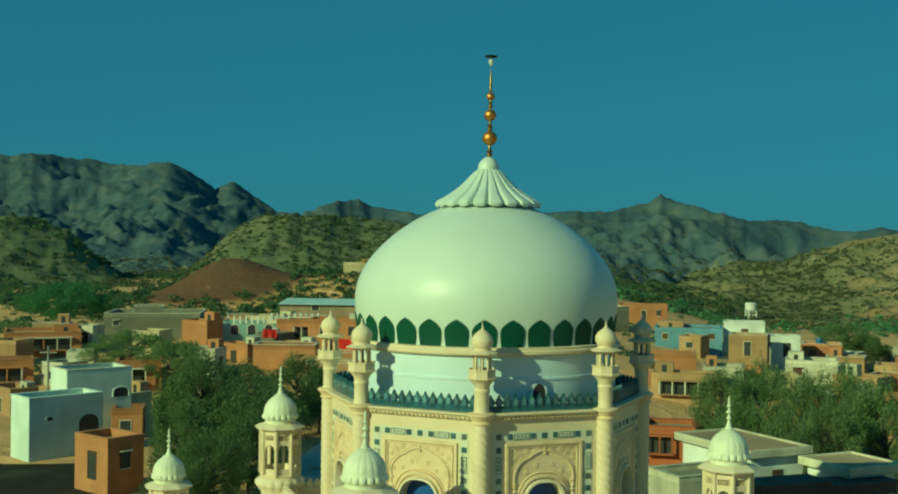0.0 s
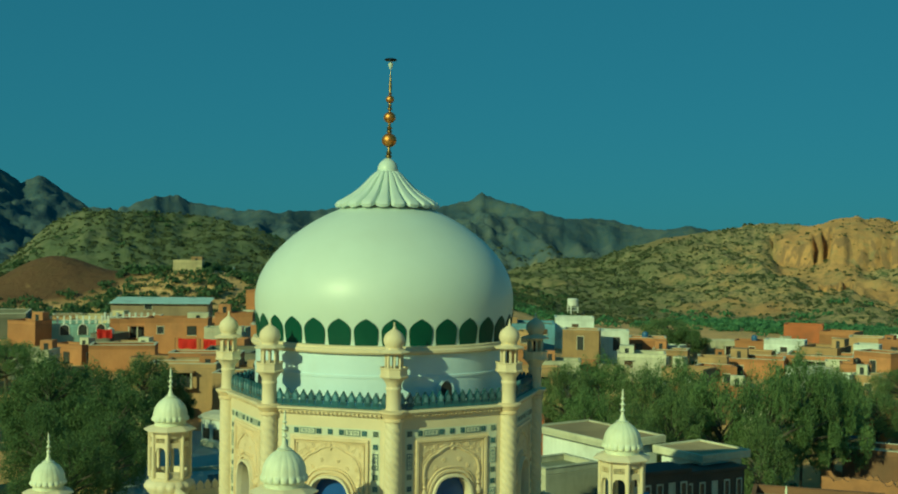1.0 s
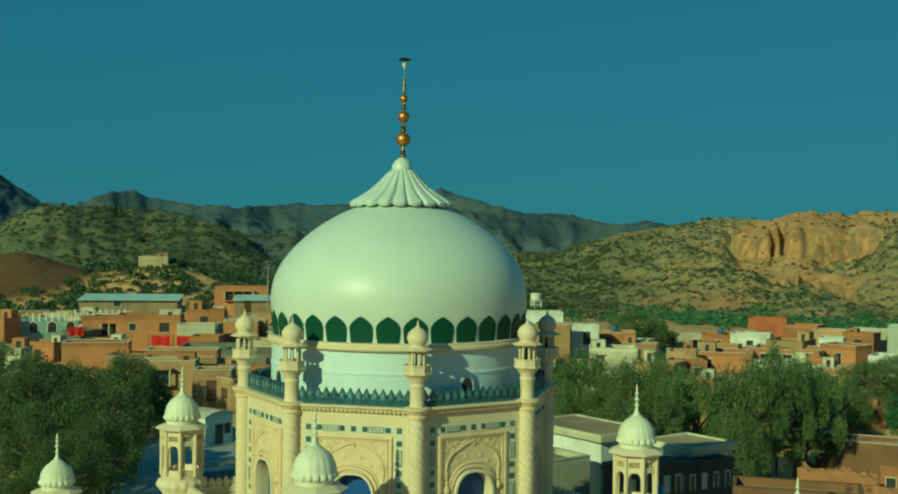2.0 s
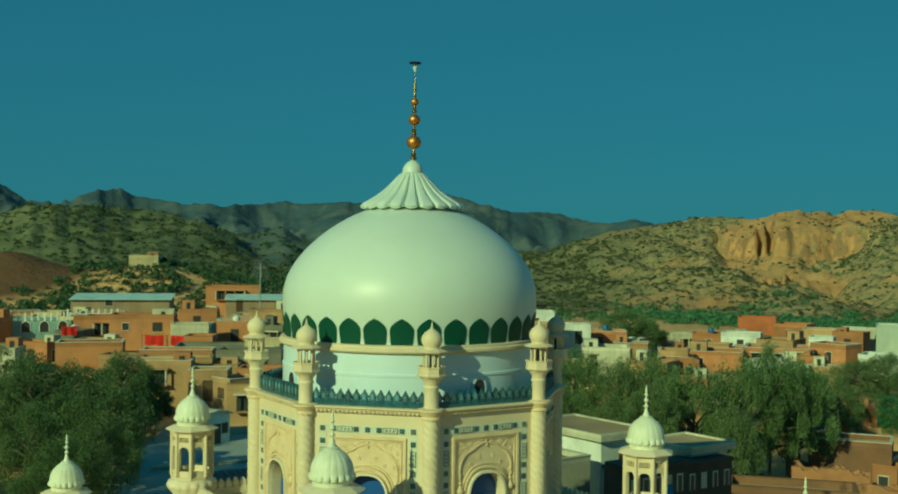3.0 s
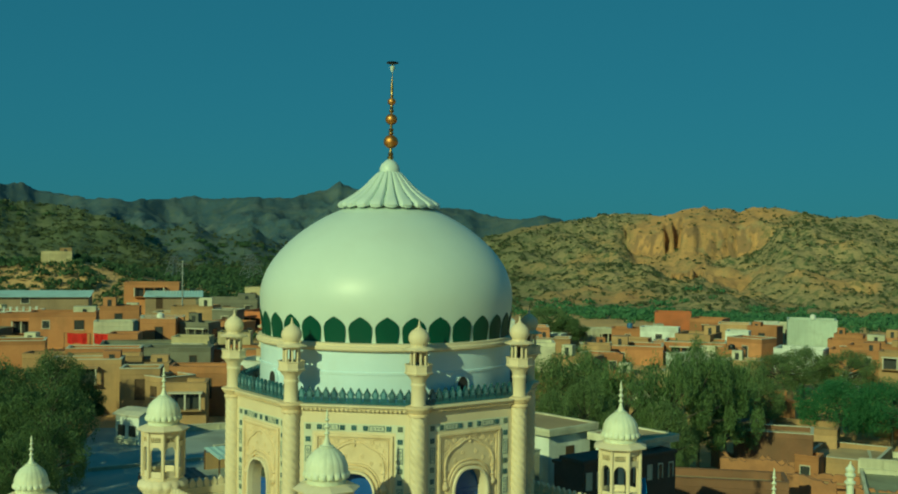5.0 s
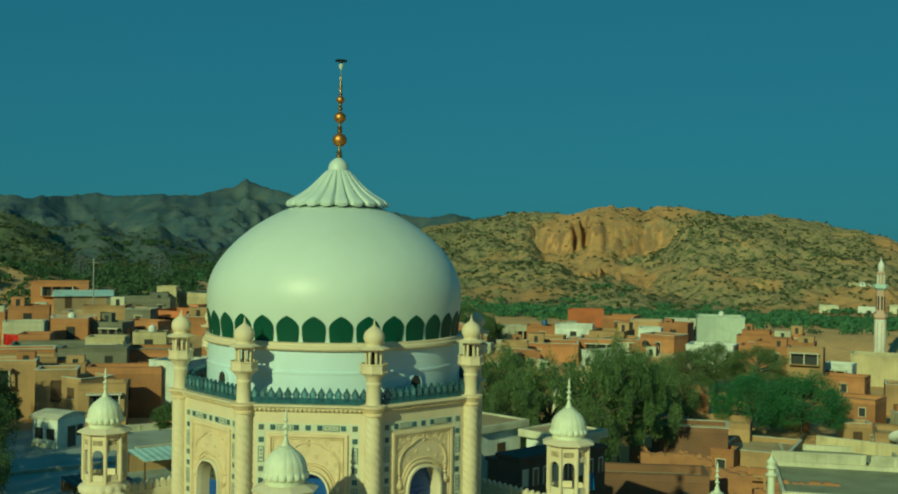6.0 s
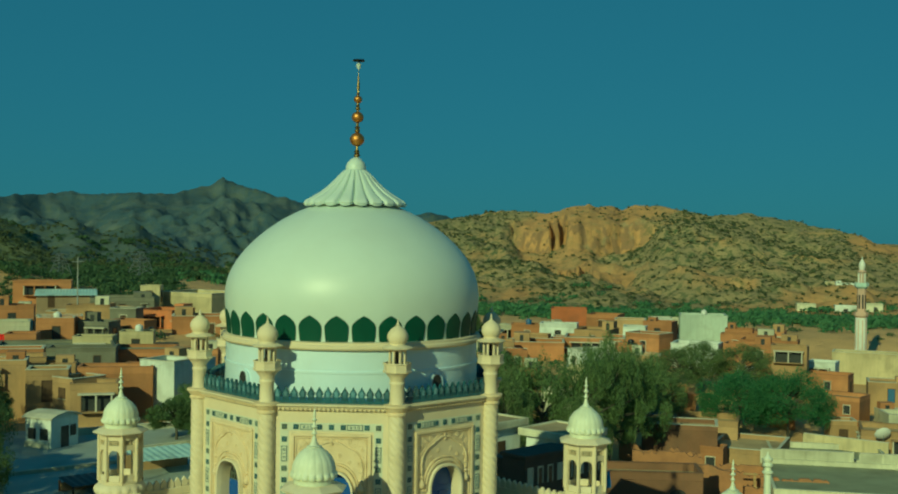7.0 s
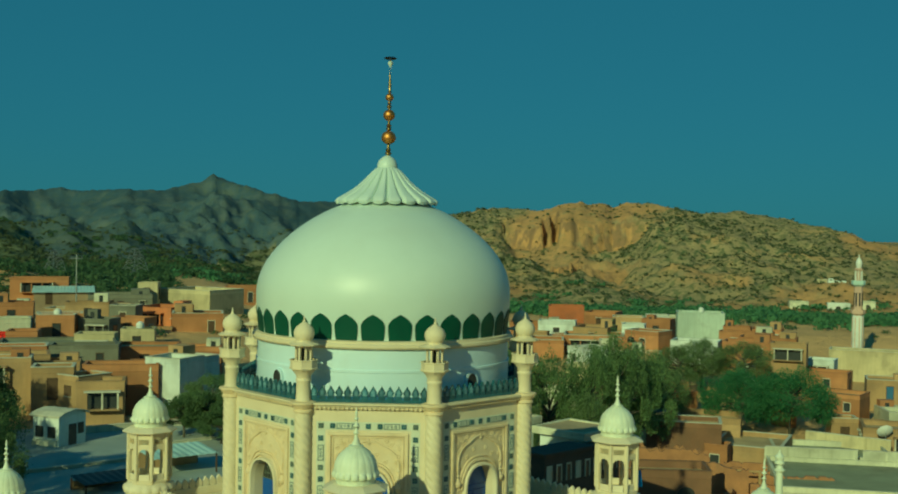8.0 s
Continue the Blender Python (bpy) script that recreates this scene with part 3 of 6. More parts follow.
def build_wall(k, tiles):
    """One face of the octagon: wall slab, tile frieze, carved panel, doorway, cornice and parapet."""
    a = TURN + radians(-90 + 22.5 + 45 * k)
    face = Matrix.Rotation(a + math.pi / 2, 4, "Z") @ Matrix.Translation((0, -APOTHEM, 0))
    half = 2.58
    z0, z1 = FLOOR_Z, 21.45
    door_half, spring, rise = 0.80, 18.05, 0.88
    right = arch_path(door_half, spring, rise)
    bm = bmesh.new()
    for sgn in (1, -1):
        outline = [(sgn * x, z) for x, z in [(door_half, z0), (half, z0), (half, z1), (0, z1)] + list(reversed(right))]
        prism(outline if sgn > 0 else list(reversed(outline)), 0.5, bm, Matrix.Translation((0, 0.5, 0)))
    bmesh.ops.recalc_face_normals(bm, faces=bm.faces[:])
    wall = part("wall", bm, CREAM, shrine, "cream plastered wall face with carved doorway panel")
    wall.matrix_basis = face
    # pale band behind the tiles
    bm = bmesh.new()
    box(bm, -2.05, 2.05, -0.012, 0.01, 20.58, 20.90)
    for s in (-1, 1):
        box(bm, s * 1.87 - 0.17, s * 1.87 + 0.17, -0.012, 0.01, z0 + 0.3, 20.575)
    part("tile_band", bm, TILE_GROUND, wall, "pale glazed band")
    fz = 20.74
    for u, key in ((0, "teal"), (0.47, "teal"), (-0.47, "teal"), (0.935, "long"), (-0.935, "long"), (1.41, "teal"), (-1.41, "teal"), (1.87, "grey"), (-1.87, "grey")):
        share("frieze_tile", tiles[key].data, wall, pose(u, -0.012, fz))
    for s in (-1, 1):
        for dz, key in ((0.50, "teal"), (1.07, "long"), (1.66, "grey"), (2.12, "teal"), (2.68, "long"), (3.26, "grey"), (3.72, "teal")):
            share("frieze_tile", tiles[key].data, wall, pose(s * 1.87, -0.012, fz - dz, 0, 90 if key == "long" else 0, 0))
    # carved panel: frame, field, cusped arch, nested arches and vases
    top = 20.49
    bm = bmesh.new()
    field = [(1.46, z0 + 0.3), (1.46, top - 0.13), (0, top - 0.13)] + list(reversed(arch_path(door_half + 0.1, spring, rise + 0.1))) + [(door_half + 0.1, z0 + 0.3)]
    for sgn in (1, -1):
        flat_out = [(sgn * x, z) for x, z in field]
        prism(flat_out if sgn < 0 else list(reversed(flat_out)), 0.012, bm)
    bmesh.ops.recalc_face_normals(bm, faces=bm.faces[:])
    part("panel_field", bm, CARVED, wall, "tan stucco panel field")
    bm = bmesh.new()
    for x0, x1, za, zb in ((-1.60, 1.60, top - 0.13, top), (-1.60, -1.46, z0 + 0.3, top - 0.13), (1.46, 1.60, z0 + 0.3, top - 0.13)):
        box(bm, x0, x1, -0.09, 0.0, za, zb, 0.02)
    for x0, x1, za, zb in ((-1.42, 1.42, top - 0.21, top - 0.17), (-1.42, -1.37, z0 + 0.3, top - 0.21), (1.37, 1.42, z0 + 0.3, top - 0.21)):
        box(bm, x0, x1, -0.06, 0.0, za, zb, 0.01)
    part("panel_frame", bm, CARVED, wall, "moulded stucco frame")
    bm = bmesh.new()
    strip(cusped(1.22, 18.75, 1.32, 3), 0.10, 0.07, bm)
    strip(cusped(1.30, 18.75, 1.42, 3), 0.035, 0.04, bm)
    hood = arch_path(1.02, 18.05, 1.14, 12)
    strip([(-x, z) for x, z in hood] + list(reversed(hood))[1:], 0.15, 0.11, bm)
    hood = arch_path(1.14, 18.05, 1.28, 12)
    strip([(-x, z) for x, z in hood] + list(reversed(hood))[1:], 0.05, 0.07, bm)
    strip([(0, 20.02), (0.05, 20.10), (0, 20.30)], 0.10, 0.07, bm)
    for s in (-1, 1):
        spiral = [(s * (1.14 + (0.03 + 0.026 * t) * math.cos(t)), 20.14 + (0.03 + 0.026 * t) * math.sin(t)) for t in np.linspace(0, 7.2, 26)]
        strip(spiral, 0.045, 0.03, bm)
        vine = [(s * (0.15 + 0.75 * t), 20.34 - 0.10 * math.sin(t * 11) - 0.05 * t) for t in np.linspace(0, 1, 22)]
        strip(vine, 0.06, 0.028, bm)
        stem = [(s * (1.16 + 0.05 * math.sin(t * 16)), 17.0 + 1.9 * t) for t in np.linspace(0, 1, 24)]
        strip(stem, 0.05, 0.03, bm)
    for s in (-1, 1):
        for u, z, q in ((0.30, 20.16, 0.075), (0.52, 20.05, 0.06), (0.72, 20.17, 0.07), (0.93, 20.02, 0.055), (0.98, 19.72, 0.07), (1.22, 19.86, 0.06), (1.20, 19.55, 0.07), (1.10, 19.32, 0.05), (0.34, 19.62, 0.06), (0.72, 19.34, 0.06)):
            for e in range(5):
                a5 = 2 * math.pi * e / 5 + u
                lathe([(0.62 * q, 0.0), (0.5 * q, 0.35 * q), (0.05 * q, 0.5 * q)], 7, bm, m=Matrix.Translation((s * (u + q * math.cos(a5)), -0.012, z + q * math.sin(a5))) @ Matrix.Rotation(radians(90), 4, "X"))
    part("relief", bm, CARVED, wall, "carved stucco scrolls and cusped arches")
    for s in (-1, 1):
        vase = lathe([(0.05, 0), (0.14, 0.06), (0.17, 0.18), (0.09, 0.32), (0.05, 0.40), (0.11, 0.46), (0.05, 0.52), (0.045, 0.75), (0.10, 0.82), (0.04, 0.90), (0.035, 1.05), (0.06, 1.1), (0.01, 1.25)], 12, m=Matrix.Translation((s * 1.2, 0.0, 18.15)))
        part("pilaster", vase, CARVED, wall, "carved vase pilaster", smooth=True)
    # doorway surround and door
    bm = bmesh.new()
    full = [(-x, z) for x, z in [(door_half + 0.07, z0)] + arch_path(door_half + 0.07, spring, rise + 0.07)] + list(reversed(arch_path(door_half + 0.07, spring, rise + 0.07)))[1:] + [(door_half + 0.07, z0)]
    strip(full, 0.14, 0.20, bm)
    part("arch_surround", bm, CREAM_PALE, wall, "pale arch surround")
    bm = bmesh.new()
    box(bm, -door_half, door_half, 0.40, 0.46, z0, spring)
    for x0, x1 in ((-0.74, -0.06), (0.06, 0.74)):
        for za, zb in ((z0 + 0.2, z0 + 0.9), (z0 + 1.05, z0 + 1.85)):
            box(bm, x0, x1, 0.37, 0.41, za, zb, 0.015)
    part("door", bm, BLUE_DOOR, wall, "blue painted panelled door")
    bm = bmesh.new()
    full = [(-x, z) for x, z in right] + list(reversed(right))[1:]
    prism(list(reversed(full)), 0.04, bm, Matrix.Translation((0, 0.46, 0.004)))
    fan = part("fanlight", bm, INTERIOR_SHADE if k == 6 else BLUE_DOOR, wall, "dark arched fanlight" if k == 6 else "blue arched fanlight")
    if k == 6:
        bm = bmesh.new()
        for x in (-0.6, -0.4, -0.2, 0.0, 0.2, 0.4, 0.6):
            box(bm, x - 0.015, x + 0.015, 0.38, 0.415, spring, spring + rise * (1 - (abs(x) / door_half) ** 1.7))
        for z in (spring + 0.02, spring + 0.25, spring + 0.5):
            hw = door_half * max(0.1, 1 - ((z - spring) / rise)) ** 0.6
            box(bm, -hw, hw, 0.385, 0.41, z - 0.015, z + 0.015)
        part("lattice", bm, GREY_TILE, fan, "grey window lattice")
    # cornice with dentils
    bm = bmesh.new()
    w = 2.66
    for za, zb, out in ((21.36, 21.42, 0.06), (21.42, 21.50, 0.13), (21.50, 21.58, 0.20), (21.58, 21.66, 0.30)):
        box(bm, -w - out * 0.41, w + out * 0.41, -out, 0.35, za, zb, 0.012)
    cornice = part("cornice", bm, CREAM, wall, "cream moulded cornice")
    dent = None
    for i in range(26):
        u = -2.25 + 4.5 * i / 25
        if dent is None:
            b2 = bmesh.new()
            box(b2, -0.045, 0.045, -0.20, -0.12, 21.425, 21.495, 0.01)
            dent = part("dentil", b2, CARVED, wall)
            dent.matrix_basis = pose(u, 0, 0)
        else:
            share("dentil", dent.data, wall, pose(u, 0, 0))
    return wall, face


def merlon_mesh():
    bm = bmesh.new()
    leaf = [(-0.13, 0.0), (0.13, 0.0), (0.15, 0.08), (0.10, 0.15), (0.145, 0.22), (0.15, 0.29), (0.10, 0.37), (0.055, 0.44), (0.0, 0.55), (-0.055, 0.44), (-0.10, 0.37), (-0.15, 0.29), (-0.145, 0.22), (-0.10, 0.15), (-0.15, 0.08)]
    prism(leaf, 0.12, bm, Matrix.Translation((0, 0.06, 0)))
    core = [(0.55 * x, 0.14 + 0.56 * z) for x, z in leaf]
    prism(core, 0.15, bm, Matrix.Translation((0, 0.075, 0)), 1)
    return part("merlon", bm, [TEAL_TILE, PALE_TILE], None)


def build_parapet(wall, proto):
    bm = bmesh.new()
    box(bm, -2.36, 2.36, 0.0, 0.14, 21.66, 21.78, 0.015)
    part("parapet_kerb", bm, TEAL_TILE, wall, "teal tiled parapet kerb")
    bm = bmesh.new()
    box(bm, -2.34, 2.34, 0.045, 0.09, 21.78, 21.90)
    part("parapet_panel", bm, BLUE_TILE, wall, "blue tiled parapet panel")
    for i in range(14):
        share("merlon", proto.data, wall, pose(-2.18 + 4.36 * i / 13, 0.07, 21.78))


def twisted(r, z0, z1, turns, lobes=8, seg=48, rows=64):
    bm = bmesh.new()
    grid = []
    for k in range(rows + 1):
        z = z0 + (z1 - z0) * k / rows
        row = []
        for i in range(seg):
            a = 2 * math.pi * i / seg
            w = abs(math.sin((a + turns * 2 * math.pi * k / rows) * lobes / 2))
            q = r * (0.84 + 0.18 * w ** 0.55)
            row.append(bm.verts.new((q * math.cos(a), q * math.sin(a), z)))
        grid.append(row)
    for p, q in zip(grid, grid[1:]):
        for i in range(seg):
            j = (i + 1) % seg
            bm.faces.new((p[i], p[j], q[j], q[i]))
    return bm


def build_turret():
    """A corner column: twisted shaft, capital, plain shaft, gallery and small open kiosk with an onion cupola."""
    col = part("turret", lathe([(0.31, 21.62), (0.31, 21.75), (0.29, 21.8), (0.28, 22.45), (0.31, 22.5), (0.31, 22.56), (0.28, 22.6), (0.31, 22.74), (0.42, 22.88), (0.50, 22.97)], 24), CREAM, shrine, "cream corner turret with twisted shaft and kiosk", smooth=True)
    part("shaft", twisted(0.34, FLOOR_Z, 21.28, 2.8, 6, 42, 96), CREAM, col, "spirally fluted shaft", smooth=True)
    part("capital", lathe([(0.33, 21.25), (0.40, 21.28), (0.40, 21.36), (0.35, 21.40), (0.44, 21.50), (0.46, 21.56), (0.52, 21.60), (0.52, 21.68), (0.36, 21.72)], 24), CARVED, col, "carved capital", smooth=True)
    m8 = 8
    tilt = Matrix.Rotation(radians(22.5), 4, "Z")
    part("gallery", lathe([(0.44, 22.95), (0.56, 22.96), (0.58, 23.02), (0.54, 23.05), (0.54, 23.28), (0.57, 23.30), (0.57, 23.35), (0.49, 23.35), (0.49, 23.07), (0.30, 23.06)], m8, m=tilt), CREAM, col, "octagonal gallery rail")
    for i in range(8):
        a = radians(45 * i)
        b2 = bmesh.new()
        box(b2, 0.28, 0.36, -0.045, 0.045, 23.05, 23.90, 0.012, Matrix.Rotation(a, 4, "Z"))
        part("post", b2, CREAM, col)
    bm = bmesh.new()
    for i in range(8):
        m = Matrix.Rotation(radians(45 * i + 22.5), 4, "Z") @ Matrix.Translation((0, -0.28, 23.69))
        for sgn in (1, -1):
            half = [(sgn * x, z) for x, z in ((0.0, 0.15), (0.07, 0.10), (0.10, 0.0), (0.135, 0.0), (0.135, 0.22), (0.0, 0.22))]
            prism(half if sgn < 0 else list(reversed(half)), 0.05, bm, m)
    bmesh.ops.recalc_face_normals(bm, faces=bm.faces[:])
    part("arcade", bm, CREAM, col, "ring of small arches")
    # added dark core that gives the open kiosk its inner shade
    part("core", lathe([(0.07, 23.05), (0.07, 23.9)], 12), INTERIOR_SHADE, col, "dark core added for the shade inside the kiosk")
    part("eave", lathe([(0.30, 23.86), (0.62, 23.90), (0.64, 23.94), (0.42, 24.02), (0.36, 24.04)], m8, m=tilt), CREAM, col, "octagonal eave")
    part("cupola", lathe([(0.33, 24.02), (0.33, 24.08), (0.30, 24.10), (0.36, 24.18), (0.405, 24.30), (0.41, 24.40), (0.38, 24.52), (0.30, 24.64), (0.20, 24.72), (0.10, 24.79), (0.05, 24.83)], 24, ripple=lambda a, k: 1 + (0.02 * abs(math.sin(a * 6)) if k > 3 else 0)), CREAM, col, "ribbed onion cupola", smooth=True)
    part("spike", lathe([(0.05, 24.8), (0.07, 24.86), (0.03, 24.9), (0.035, 24.96), (0.01, 25.08)], 10), CREAM_PALE, col, "small pinnacle", smooth=True)
    return col


def part_copy(ob, m):
    """A copy of a part with its sub-parts, at m under the same thing."""
    return copy_thing(ob, m)


def build_octagon():
    tiles, proto = tile_meshes(), merlon_mesh()
    for k in range(8):
        wall, face = build_wall(k, tiles)
        build_parapet(wall, proto)
    for p in (*tiles.values(), proto):
        bpy.data.objects.remove(p)
    col = build_turret()
    for k in range(8):
        a = TURN + radians(-90 + 45 * k)
        m = Matrix.Translation((RING * math.cos(a), RING * math.sin(a), 0)) @ Matrix.Rotation(a, 4, "Z")
        if k == 0:
            col.matrix_basis = m
        else:
            part_copy(col, m)
    bm = bmesh.new()
    lathe([(6.5, 21.2), (6.5, ROOF_Z)], 8, bm, m=Matrix.Rotation(TURN + radians(0), 4, "Z"))
    part("flat_roof", bm, ROOF_GREY, shrine, "weathered flat roof round the drum")
    # arched vents at the drum's foot, on every other face
    for k in range(4):
        a = TURN + radians(-67.5 + 90 * k)
        m = Matrix.Rotation(a + math.pi / 2, 4, "Z") @ Matrix.Translation((0, -5.55, ROOF_Z))
        bm = bmesh.new()
        out = [(-0.34, 0.0), (-0.34, 0.75)] + [(-0.34 * math.cos(t), 0.75 + 0.34 * math.sin(t)) for t in np.linspace(0.2, math.pi - 0.2, 9)] + [(0.34, 0.75), (0.34, 0.0)]
        prism(list(reversed(out)), 0.16, bm, m)
        vent = part("drum_vent", bm, DRUM_WHITE, shrine, "small arched vent")
        # the vent's inner shade is a dark sheet over its face
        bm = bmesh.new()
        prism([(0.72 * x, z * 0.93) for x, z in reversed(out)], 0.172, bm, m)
        part("opening", bm, INTERIOR_SHADE, vent, "dark arched sheet for the shade of an opening")


build_octagon()


# ---- terraces and corner kiosks ----
SQUARE = TURN + radians(-67.5)


def square_pose(cx, cy, z=0.0):
    """Local coordinates whose -y side is the terrace side under the face that looks toward the sunless quarter."""
    return Matrix.Translation((CENTRE.x, CENTRE.y, z)) @ Matrix.Rotation(SQUARE + math.pi / 2, 4, "Z") @ Matrix.Translation((cx, cy, 0))


def terrace(name, half, z0, z1, label):
    ob = thing(name, square_pose(0, 0), label, "terrace", kind="structure")
    bm = bmesh.new()
    box(bm, -half, half, -half, half, z0, z1, 0.03)
    part("platform", bm, CREAM, ob, "cream plastered platform")
    bm = bmesh.new()
    for s in (-1, 1):
        box(bm, -half, half, s * half - 0.12, s * half + 0.12, z1, z1 + 0.35, 0.02)
        box(bm, s * half - 0.12, s * half + 0.12, -half + 0.12, half - 0.12, z1, z1 + 0.35, 0.02)
    part("parapet_wall", bm, CREAM_PALE, ob, "low parapet wall")
    bm = bmesh.new()
    leaf = [(-0.13, 0.0), (0.13, 0.0), (0.16, 0.14), (0.14, 0.26), (0.07, 0.36), (0.0, 0.44), (-0.07, 0.36), (-0.14, 0.26), (-0.16, 0.14)]
    prism(leaf, 0.14, bm, Matrix.Translation((0, 0.07, 0)))
    first = part("merlon", bm, CREAM_PALE, ob)
    first.matrix_basis = pose(0, -half, z1 + 0.35)
    count = int(2 * half / 0.36)
    for side in range(4):
        turn = Matrix.Rotation(radians(90 * side), 4, "Z")
        for i in range(1, count):
            u = -half + 2 * half * i / count
            share("merlon", first.data, ob, turn @ pose(u, -half, z1 + 0.35))
    return ob


terrace("upper_terrace", 7.42, 12.4, FLOOR_Z, "cream upper terrace with leaf-shaped parapet merlons")
terrace("lower_terrace", 12.05, 0.0, 12.4, "cream lower terrace round the shrine")


def corner_kiosk(m):
    """An octagonal domed kiosk on a lotus base."""
    ob = thing("corner_kiosk", m, "cream octagonal corner kiosk with scalloped white dome and pinnacle", "kiosk", "corner kiosks of the shrine")
    tilt = Matrix.Rotation(radians(22.5), 4, "Z")
    petals = 16
    part("lotus_base", lathe([(1.0, -1.6), (1.0, -0.80), (1.20, -0.50), (1.28, -0.40), (1.31, -0.26), (1.24, -0.12), (1.10, -0.02), (1.02, 0.04)], petals * 6, ripple=lambda a, k: 1 + (0.06 * (abs(math.sin(a * petals / 2)) - 0.5) if 1 < k < 6 else 0)), CREAM_PALE, ob, "petalled lotus base", smooth=True)
    part("floor_slab", lathe([(1.06, 0.02), (1.10, 0.04), (1.10, 0.17), (1.06, 0.19)], 8, m=tilt), CREAM, ob)
    # walls with a pierced panel over an arched opening
    bm0, bm1 = None, None
    ap, side = 0.98, 0.81
    for i in range(8):
        m2 = Matrix.Rotation(radians(45 * i), 4, "Z") @ Matrix.Translation((0, -ap, 0))
        if bm0 is None:
            bm0 = bmesh.new()
            hw, aw, sp, top = side / 2, 0.30, 1.42, 2.62
            right = [(aw, 0.6)] + arch_path(aw, sp, 0.38, 6)
            for sgn in (1, -1):
                out = [(sgn * x, z) for x, z in [(aw, 0.17), (hw, 0.17), (hw, 2.05), (0, 2.05)] + list(reversed(right))]
                prism(out if sgn > 0 else list(reversed(out)), 0.14, bm0, Matrix.Translation((0, 0.14, 0)))
            box(bm0, -hw, hw, 0.0, 0.14, 2.30, top)
            for x0, x1 in ((-hw, -0.26), (0.26, hw)):
                box(bm0, x0, x1, 0.0, 0.14, 2.05, 2.30)
            bmesh.ops.recalc_face_normals(bm0, faces=bm0.faces[:])
            first = part("arched_side", bm0, CREAM, ob)
            first.matrix_basis = m2
            b = bmesh.new()
            for x in np.linspace(-0.2, 0.2, 5):
                box(b, x - 0.011, x + 0.011, 0.05, 0.08, 2.04, 2.31)
            for z in (2.13, 2.22):
                box(b, -0.26, 0.26, 0.055, 0.075, z - 0.010, z + 0.010)
            grille = part("grille", b, CARVED, first, "pierced panel")
            b = bmesh.new()
            box(b, -0.26, 0.26, 0.10, 0.12, 2.05, 2.30)
            backing = part("screen", b, SCREEN, first, "dark green screen")
            b = bmesh.new()
            box(b, -0.27, 0.27, 0.03, 0.11, 0.17, 0.50, 0.01)
            sill = part("sill_panel", b, CREAM_PALE, first, "pale sill panel")
        else:
            nxt = share("arched_side", first.data, ob, m2)
            tagged(share("grille", grille.data, nxt, Matrix()), "pierced panel")
            tagged(share("screen", backing.data, nxt, Matrix()), "dark green screen")
            tagged(share("sill_panel", sill.data, nxt, Matrix()), "pale sill panel")
    post = part("corner_post", lathe([(0.085, 0.17), (0.085, 2.6)], 8, m=Matrix.Translation((1.075, 0, 0))), CREAM, ob)
    post.matrix_basis = Matrix.Rotation(radians(22.5), 4, "Z")
    for i in range(1, 8):
        share("corner_post", post.data, ob, Matrix.Rotation(radians(45 * i + 22.5), 4, "Z"))
    part("eave", lathe([(0.98, 2.56), (1.10, 2.60), (1.38, 2.64), (1.40, 2.70), (1.12, 2.84), (0.92, 2.90)], 8, m=tilt), CREAM_PALE, ob, "projecting octagonal eave")
    ribs = 18
    prof = [(0.82, 2.80), (0.82, 3.05), (0.86, 3.10), (0.95, 3.16), (0.97, 3.26), (0.93, 3.36), (0.90, 3.40), (0.89, 3.56), (0.84, 3.76), (0.74, 3.96), (0.59, 4.14), (0.40, 4.29), (0.24, 4.40)]
    part("dome", lathe(prof, ribs * 8, ripple=lambda a, k: 1 + (0, 0, 0.04, 0.11, 0.13, 0.07, 0.0, 0.022, 0.026, 0.028, 0.028, 0.025, 0.0)[k] * (abs(math.sin(a * ribs / 2)) ** 0.5 - 0.8)), KIOSK_WHITE, ob, "white dome with a scalloped rim", smooth=True)
    part("pinnacle", lathe([(0.30, 4.36), (0.32, 4.40), (0.20, 4.44), (0.13, 4.56), (0.08, 4.74), (0.06, 4.84), (0.13, 4.92), (0.06, 5.0), (0.05, 5.10), (0.14, 5.20), (0.05, 5.30), (0.04, 5.40), (0.11, 5.48), (0.04, 5.56), (0.06, 5.66), (0.045, 5.8), (0.01, 5.96)], 14), KIOSK_WHITE, ob, "white baluster pinnacle", smooth=True)
    return ob


first_kiosk = corner_kiosk(square_pose(-7.42, -7.42, 16.975))
SLIM = 0.87
for data in {o.data for o in first_kiosk.children_recursive}:
    data.transform(Matrix.Scale(SLIM, 4))
for o in first_kiosk.children_recursive:
    o.matrix_basis.translation = o.matrix_basis.translation * SLIM
for cx, cy, z in ((7.42, -7.42, 16.975), (-7.42, 7.42, 16.975), (7.42, 7.42, 16.975), (-12.05, -12.05, 13.53), (12.05, -12.05, 13.42), (-12.05, 12.05, 13.53), (12.05, 12.05, 13.53)):
    copy_thing(first_kiosk, square_pose(cx, cy, z))


